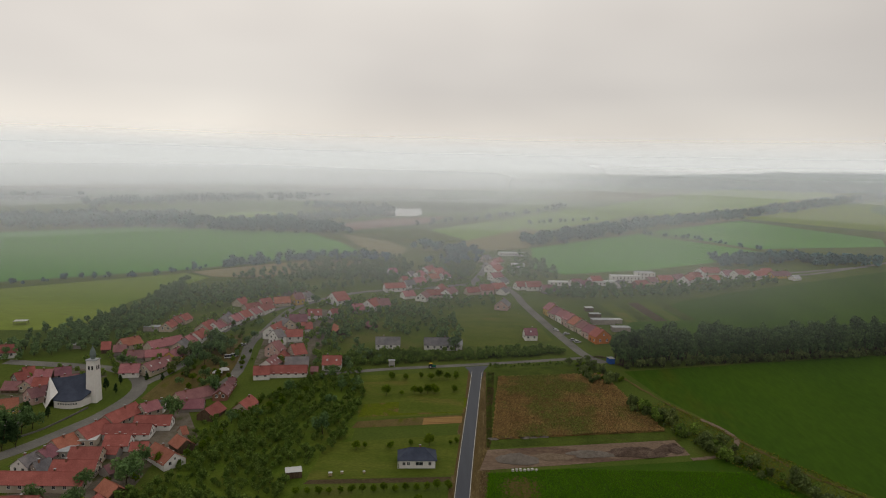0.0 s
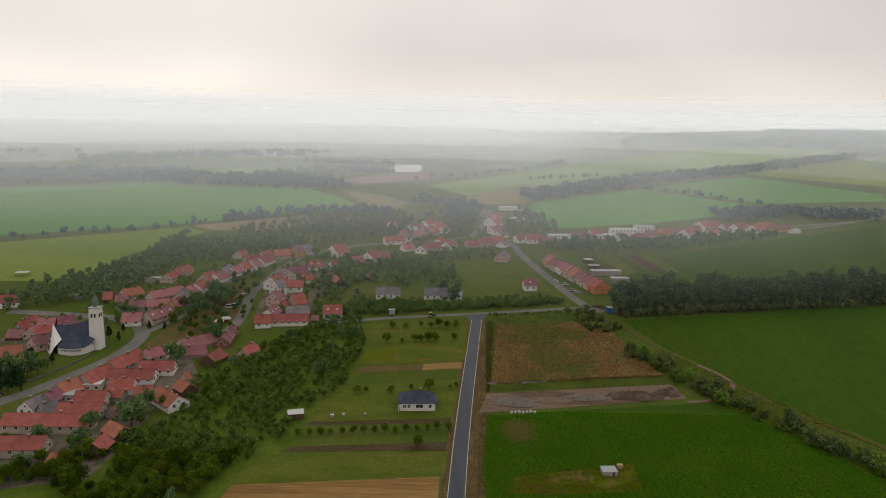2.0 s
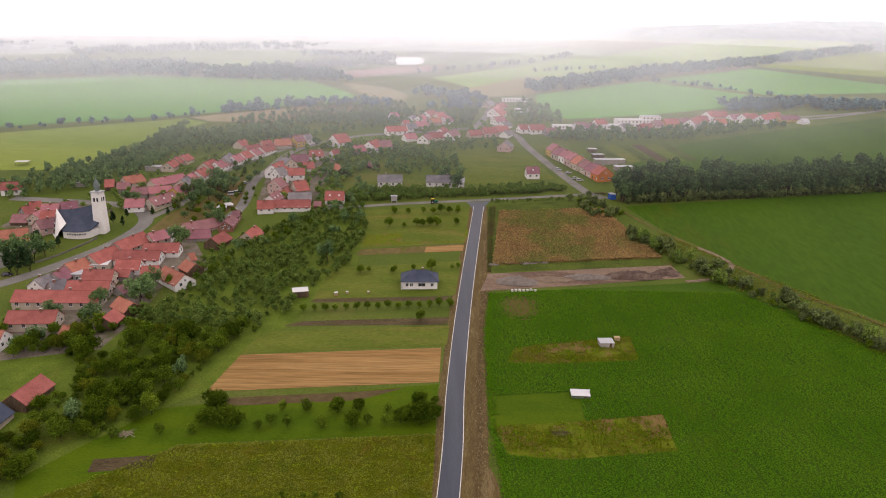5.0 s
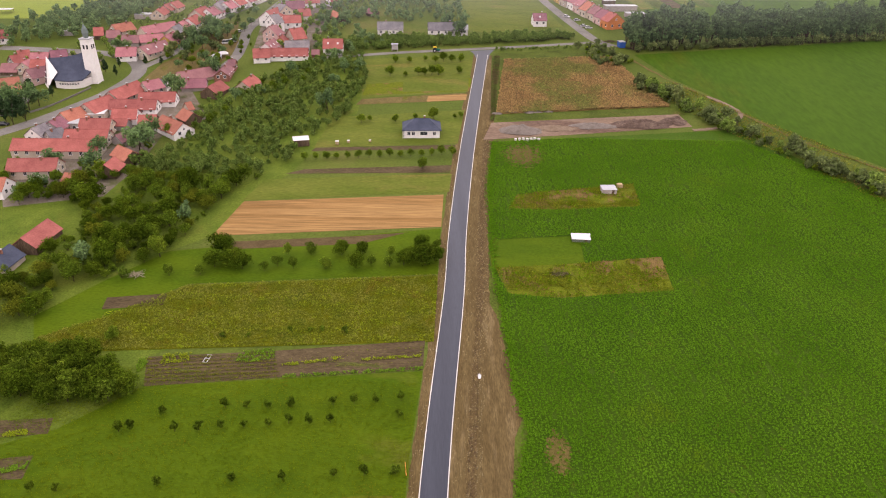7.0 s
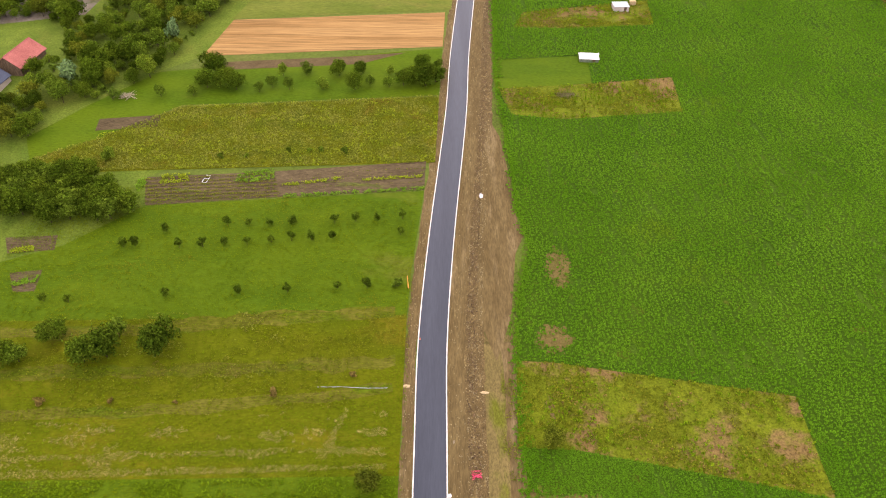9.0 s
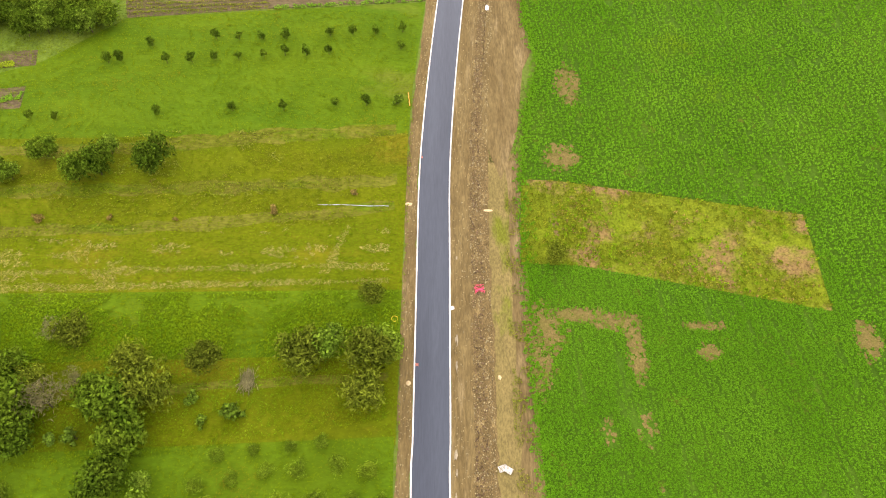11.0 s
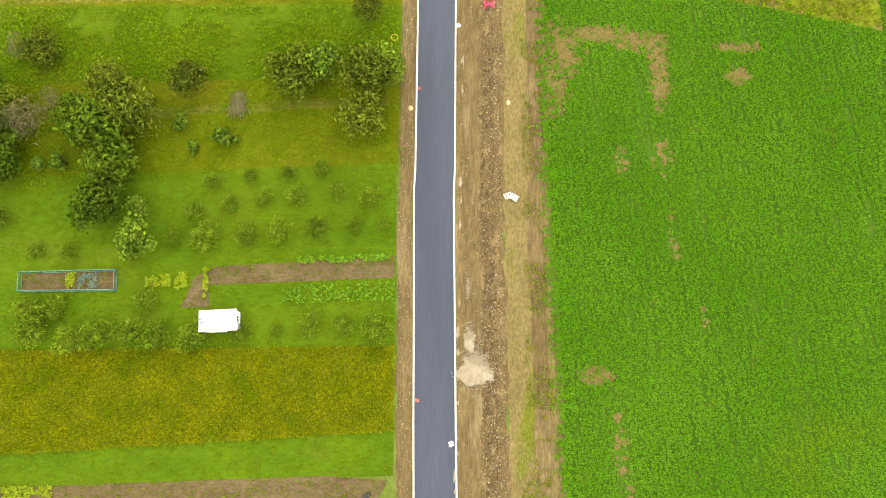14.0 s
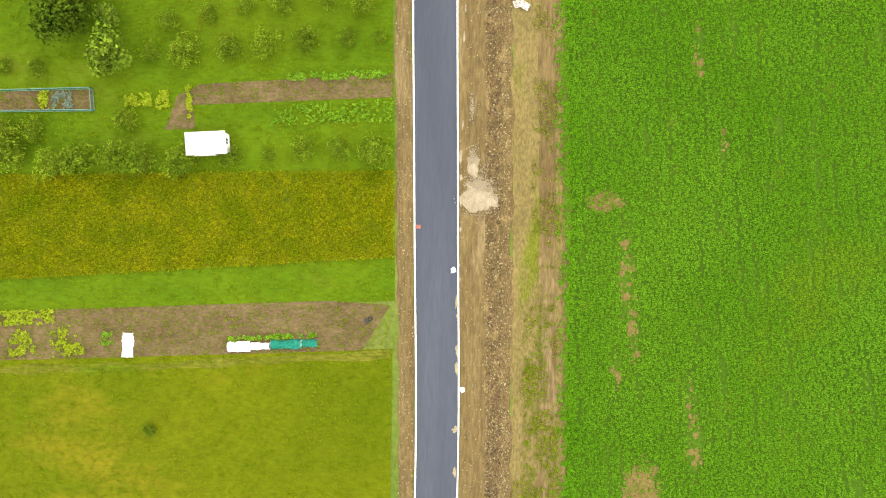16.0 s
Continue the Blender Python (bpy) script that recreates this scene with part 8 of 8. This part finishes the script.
def car(x, y, turn, paint, label, van=False):
    t = on_ground("van" if van else "car", x, y, turn, label, "car", "parked cars", 0.07)
    hh, top = (1.0, 2.1) if van else (0.85, 1.45)
    L, W = (2.5, 0.95) if van else (2.1, 0.88)
    s = Shape()
    prof = [(-L, 0.3), (L, 0.3), (L, 0.6), (L - 0.25, hh - 0.05), (L * 0.45, hh), (-L, hh), (-L, 0.5)]
    n = len(prof)
    v = [(px, -W, z) for px, z in prof] + [(px, W, z) for px, z in prof]
    s.add(v, [tuple(range(n)), tuple(range(2 * n - 1, n - 1, -1))] + [(i, n + i, n + (i + 1) % n, (i + 1) % n) for i in range(n)])
    part("body", s.mesh("body", paint), t)
    c = Shape()
    r0, r1 = (L * 0.45, L * 0.2) if not van else (L * 0.62, L * 0.42)
    k = W - 0.14
    v = [(-L + 0.1, -W + 0.03, hh), (r0, -W + 0.03, hh), (r0, W - 0.03, hh), (-L + 0.1, W - 0.03, hh), (-L + 0.35, -k, top), (r1, -k, top), (r1, k, top), (-L + 0.35, k, top)]
    c.add(v, [(0, 1, 5, 4), (1, 2, 6, 5), (2, 3, 7, 6), (3, 0, 4, 7)], 1)
    c.add(v, [(4, 5, 6, 7)], 0)
    part("cabin", c.mesh("cabin", paint, "glass"), t)
    for sx in (-0.62, 0.62):
        for sy in (-1, 1):
            part("wheel", WHEEL, t, at=(sx * L, sy * (W - 0.1), 0.32))
    return t


car(76.5, 455.5, -50, "silver_paint", "white car parked at the terrace street")
car(81.9, 447.2, 15, "white_sheet", "white car on a terrace forecourt")
car(84.0, 433.4, 12, "silver_paint", "silver car on a terrace forecourt")
car(86.2, 429.5, 12, "white_sheet", "white car on a terrace forecourt")
car(-121.9, 385.5, 20, "white_sheet", "white van beside the bend", True)
car(-119.4, 387.9, 60, "silver_paint", "silver van beside the bend", True)
car(-120.5, 409.4, 70, "silver_paint", "silver car on the street bend")
car(-195.7, 305.6, 15, "black_paint", "dark car in the church yard")
car(-180.5, 266.1, 15, "black_paint", "dark car beside the street")
car(-91.5, 411.3, 0, "white_sheet", "white car in a courtyard")
car(43.6, 597.4, 10, "white_sheet", "white car on the main street")


def tractor(x, y, turn):
    t = on_ground("tractor", x, y, turn, "green tractor with a pale cab roof on the lane", "tractor", "", 0.07)
    part("bonnet", Shape().box(0.2, -0.45, 0.9, 2.2, 0.45, 1.7).box(2.2, -0.4, 0.9, 2.35, 0.4, 1.55).mesh("bonnet", "green_net"), t)
    part("chassis", Shape().box(-1.2, -0.4, 0.6, 2.1, 0.4, 1.0).mesh("chassis", "black_paint"), t)
    part("cab", Shape().box(-1.3, -0.75, 1.0, 0.2, 0.75, 2.6).mesh("cab", "glass"), t)
    part("cab_roof", Shape().box(-1.45, -0.9, 2.6, 0.35, 0.9, 2.85).mesh("cab_roof", "yellow_paint"), t)
    part("exhaust", Shape().tube((0.9, 0.3, 1.7), (0.9, 0.3, 2.6), 0.05, 0.05, 6).mesh("exhaust", "black_paint"), t)
    big, small = wheel_mesh(0.85, 0.45), wheel_mesh(0.5, 0.32)
    for sy in (-1, 1):
        part("wheel", big, t, at=(-0.8, sy * 0.85, 0.85))
        part("wheel", small, t, at=(1.6, sy * 0.75, 0.5))
    return t


tractor(-5.8, 376.2, 8)
t = on_ground("bus_shelter", -28.2, 378.0, 5, "small white shelter beside the lane", "shelter")
part("wall", Shape().box(-1.6, 0.9, -0.3, 1.6, 1.1, 3.4).box(-1.6, -1.0, -0.3, -1.4, 0.9, 3.4).box(1.4, -1.0, -0.3, 1.6, 0.9, 3.4).mesh("wall", "white_wall"), t)
part("roof", Shape().box(-1.9, -1.3, 3.4, 1.9, 1.3, 3.6).mesh("roof", "grey_sheet"), t)
part("bench", Shape().box(-1.3, 0.3, 0.35, 1.3, 0.8, 0.45).box(-1.2, 0.4, -0.2, -1.1, 0.7, 0.35).box(1.1, 0.4, -0.2, 1.2, 0.7, 0.35).mesh("bench", "wood"), t)
t = on_ground("site_container", 97.8, 391.2, 100, "blue steel site container by the junction", "container")
part("body", Shape().box(-2.2, -1.6, 0.1, 2.2, 1.6, 3.2).mesh("body", "blue_paint"), t)
part("roof", Shape().box(-2.3, -1.7, 3.2, 2.3, 1.7, 3.35).mesh("roof", "grey_sheet"), t)
part("door", Shape().box(-0.5, -1.66, 0.2, 0.5, -1.6, 2.3).mesh("door", "white_sheet"), t)
stick_heap("timber_pile", 93.9, 401.3, 8, 3, 1.2, 60, "wood", "pile of dark timber behind the junction", "timber", 5)
stick_heap("timber_pile", 103.0, 388.1, 6, 4, 1.6, 60, "wood", "pile of dark timber and scrap", "timber", 6)
# the paddling pool on the roof terrace
px, py = -148.7, 274.8
t = tagged(new("paddling_pool"), "round blue paddling pool on the roof terrace", "pool")
t.matrix_basis = pose(px, py + 0.5, ground(px, py) + 3.14, 0, 0, 0)
part("ring", Shape().tube((0, 0, 0), (0, 0, 0.7), 2.1, 2.1, 20).mesh("ring", "white_sheet"), t)
part("water", Shape().tube((0, 0, 0.68), (0, 0, 0.72), 1.9, 1.9, 20).mesh("water", "pool_blue"), t)
# white tents by the bend
for x, y in ((-119.6, 358.2), (-117.2, 362.3)):
    t = on_ground("party_tent", x, y, 15, "low white tent on the grass by the bend", "tent", "tents")
    part("canopy", Shape().add([(-2.6, -2, 1.6), (2.6, -2, 1.6), (2.6, 2, 1.6), (-2.6, 2, 1.6), (-1.3, 0, 2.8), (1.3, 0, 2.8)], [(0, 1, 5, 4), (1, 2, 5), (2, 3, 4, 5), (3, 0, 4), (3, 2, 1, 0)]).mesh("canopy", "white_sheet"), t)
    for sx in (-2.5, 2.5):
        for sy in (-1.9, 1.9):
            part("leg", Shape().tube((sx, sy, -0.3), (sx, sy, 1.6), 0.05, 0.05, 5).mesh("leg", "grey_sheet"), t)
t = on_ground("field_shelter", -275.0, 443.5, 10, "small white-roofed shelter in the field", "shelter")
part("roof", Shape().box(-4, -2.5, 2.4, 4, 2.5, 2.6).mesh("roof", "white_sheet"), t)
for sx in (-3.6, 3.6):
    for sy in (-2.2, 2.2):
        part("post", Shape().tube((sx, sy, -0.3), (sx, sy, 2.4), 0.1, 0.1, 5).mesh("post", "wood"), t)
# the red-roofed farmhouse at the orchard's edge
house(-121.7, 177.2, 12.6, 84, 7.5, 5.0, "red_tile", "wood", "barn", chimneys=0, windows=False, label="long barn under a bright red roof in the orchard")
house(-125.1, 164.1, 8.9, 84, 7.5, 5.0, "slate", "cream_wall", label="low house with a dark roof at the orchard")


# ---------------------------------------------------------------- mist
def mist_material(name, thickness):
    """Fine droplets that scatter the light of the sky; thickness builds the share of the view that is hidden."""
    m = bpy.data.materials.new(name)
    m.use_nodes = True
    nt = m.node_tree
    nt.nodes.clear()
    out, mix, add = (nt.nodes.new(k) for k in ("ShaderNodeOutputMaterial", "ShaderNodeMixShader", "ShaderNodeMixShader"))
    tr, di, ts = (nt.nodes.new(k) for k in ("ShaderNodeBsdfTransparent", "ShaderNodeBsdfDiffuse", "ShaderNodeBsdfTranslucent"))
    di.inputs["Color"].default_value = ts.inputs["Color"].default_value = (0.92, 0.965, 0.99, 1)
    add.inputs[0].default_value = 0.08
    nt.links.new(di.outputs[0], add.inputs[1])
    nt.links.new(ts.outputs[0], add.inputs[2])
    co = nt.nodes.new("ShaderNodeTexCoord").outputs["Object"]
    sep = nt.nodes.new("ShaderNodeSeparateXYZ")
    nt.links.new(co, sep.inputs[0])

    def calc(op, a, b):
        n = nt.nodes.new("ShaderNodeMath")
        n.operation = op
        for sock, v in zip(n.inputs, (a, b)):
            if hasattr(v, "is_linked"):
                nt.links.new(v, sock)
            else:
                sock.default_value = v
        return n.outputs[0]

    def ease(value, lo, hi, a, b):
        n = nt.nodes.new("ShaderNodeMapRange")
        n.interpolation_type = "SMOOTHSTEP"
        nt.links.new(value, n.inputs["Value"])
        for key, val in (("From Min", lo), ("From Max", hi), ("To Min", a), ("To Max", b)):
            n.inputs[key].default_value = val
        return n.outputs[0]

    wisps = ramp_node(nt, noise_node(nt, co, 0.0016, 2, (1, 1, 3)), [(0.3, (0.88,) * 3), (0.7, (1.06,) * 3)])
    nt.links.new(calc("MULTIPLY", thickness(sep, calc, ease), wisps), mix.inputs[0])
    nt.links.new(tr.outputs[0], mix.inputs[1])
    nt.links.new(add.outputs[0], mix.inputs[2])
    nt.links.new(mix.outputs[0], out.inputs[0])
    return m


def low_mist():
    """A thin level layer that hangs over the village and thickens with distance, less to the east."""
    def thickness(sep, calc, ease):
        far = calc("ADD", ease(sep.outputs["Y"], 250, 560, 0.0, 0.19), ease(sep.outputs["Y"], 480, 1100, 0.0, 0.05))
        side = ease(calc("SUBTRACT", sep.outputs["X"], calc("MULTIPLY", sep.outputs["Y"], 0.3)), 0, 170, 1.0, 0.35)
        return calc("MULTIPLY", far, side)

    xs, ys = [-4200, -2000, -900, -300, 0, 300, 900, 2000, 4200], [85, 250, 500, 800, 1200, 1400, 1650, 1950, 2300, 2700, 3200, 3800, 4500]
    v = [(x, y, ground(x, y) + 36) for y in ys for x in xs]
    f = [(j * 9 + i, j * 9 + i + 1, j * 9 + i + 10, j * 9 + i + 9) for j in range(len(ys) - 1) for i in range(8)]
    me = bpy.data.meshes.new("mist")
    me.from_pydata(v, [], f)
    me.materials.append(mist_material("low_mist", thickness))
    tagged(new("mist", me), "thin pale layer of mist over the village", "mist", "", "structure")


def veil(radius, foot, thick, full, thins, top):
    """A bank of mist beyond the fields that leans back like a slope, thinning upwards."""
    v, f, n = [], [], 48
    rim = top
    lean = 4.0 if radius < 3000 else 2.0
    for i in range(n + 1):
        a = radians(-80 + 160 * i / n)
        x, y = radius * math.sin(a), radius * math.cos(a)
        z = ground(x, y) - 3
        back = 1 + lean * (rim - z) / radius
        v += [(x, y, z), (x * back, y * back, rim)]
        if i:
            f.append((2 * i - 2, 2 * i, 2 * i + 1, 2 * i - 1))

    def bank_thickness(sep, calc, ease):
        rise = ease(sep.outputs["Z"], SLOPE * radius - 6 if radius < 1000 else full - 45, full, foot, thick)
        fade = ease(sep.outputs["Z"], thins, top, 1.0, 0.0)
        east = ease(calc("DIVIDE", sep.outputs["X"], sep.outputs["Y"]), 0.05, 0.32, 1.0, 0.4 if radius < 3000 else 1.0)
        east = calc("MAXIMUM", east, ease(sep.outputs["Z"], 145, 185, 0.0, 1.0))
        return calc("MULTIPLY", calc("MULTIPLY", rise, fade), east)

    me = bpy.data.meshes.new("mist")
    me.from_pydata(v, [], f)
    me.materials.append(mist_material("far_mist", bank_thickness))
    tagged(new("mist", me), "pale bank of mist before the far hills", "mist", "", "structure")


# the wooded hills at the edge of sight, haze blue put into their leaf colour
def far_hill(name, x0, x1, y0, depth, height, seed, label):
    """A long rounded ridge on the slope, its back rough with tree tops."""
    nx, ny = 150, 36
    v = []
    for j in range(ny):
        for i in range(nx):
            u, w = i / (nx - 1), j / (ny - 1)
            x, y = x0 + (x1 - x0) * u, y0 + depth * w
            swell = math.sin(math.pi * min(1.0, w * 1.15)) * min(1.0, 3.2 * u) * min(1.0, 4.0 * (1 - u))
            z = height * swell * (0.8 + 0.35 * noise.noise(Vector((x * 0.0018, y * 0.002, seed))))
            v.append((x, y, ground(x, y) - 4 + z + (9 * abs(noise.noise(Vector((x * 0.035, y * 0.035, seed)))) if swell > 0.02 else 0)))
    f = [(j * nx + i, j * nx + i + 1, (j + 1) * nx + i + 1, (j + 1) * nx + i) for j in range(ny - 1) for i in range(nx - 1)]
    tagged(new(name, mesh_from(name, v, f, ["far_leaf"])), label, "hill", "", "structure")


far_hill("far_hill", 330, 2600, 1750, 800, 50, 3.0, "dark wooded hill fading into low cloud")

low_mist()
for bank in VEILS:
    veil(*bank)
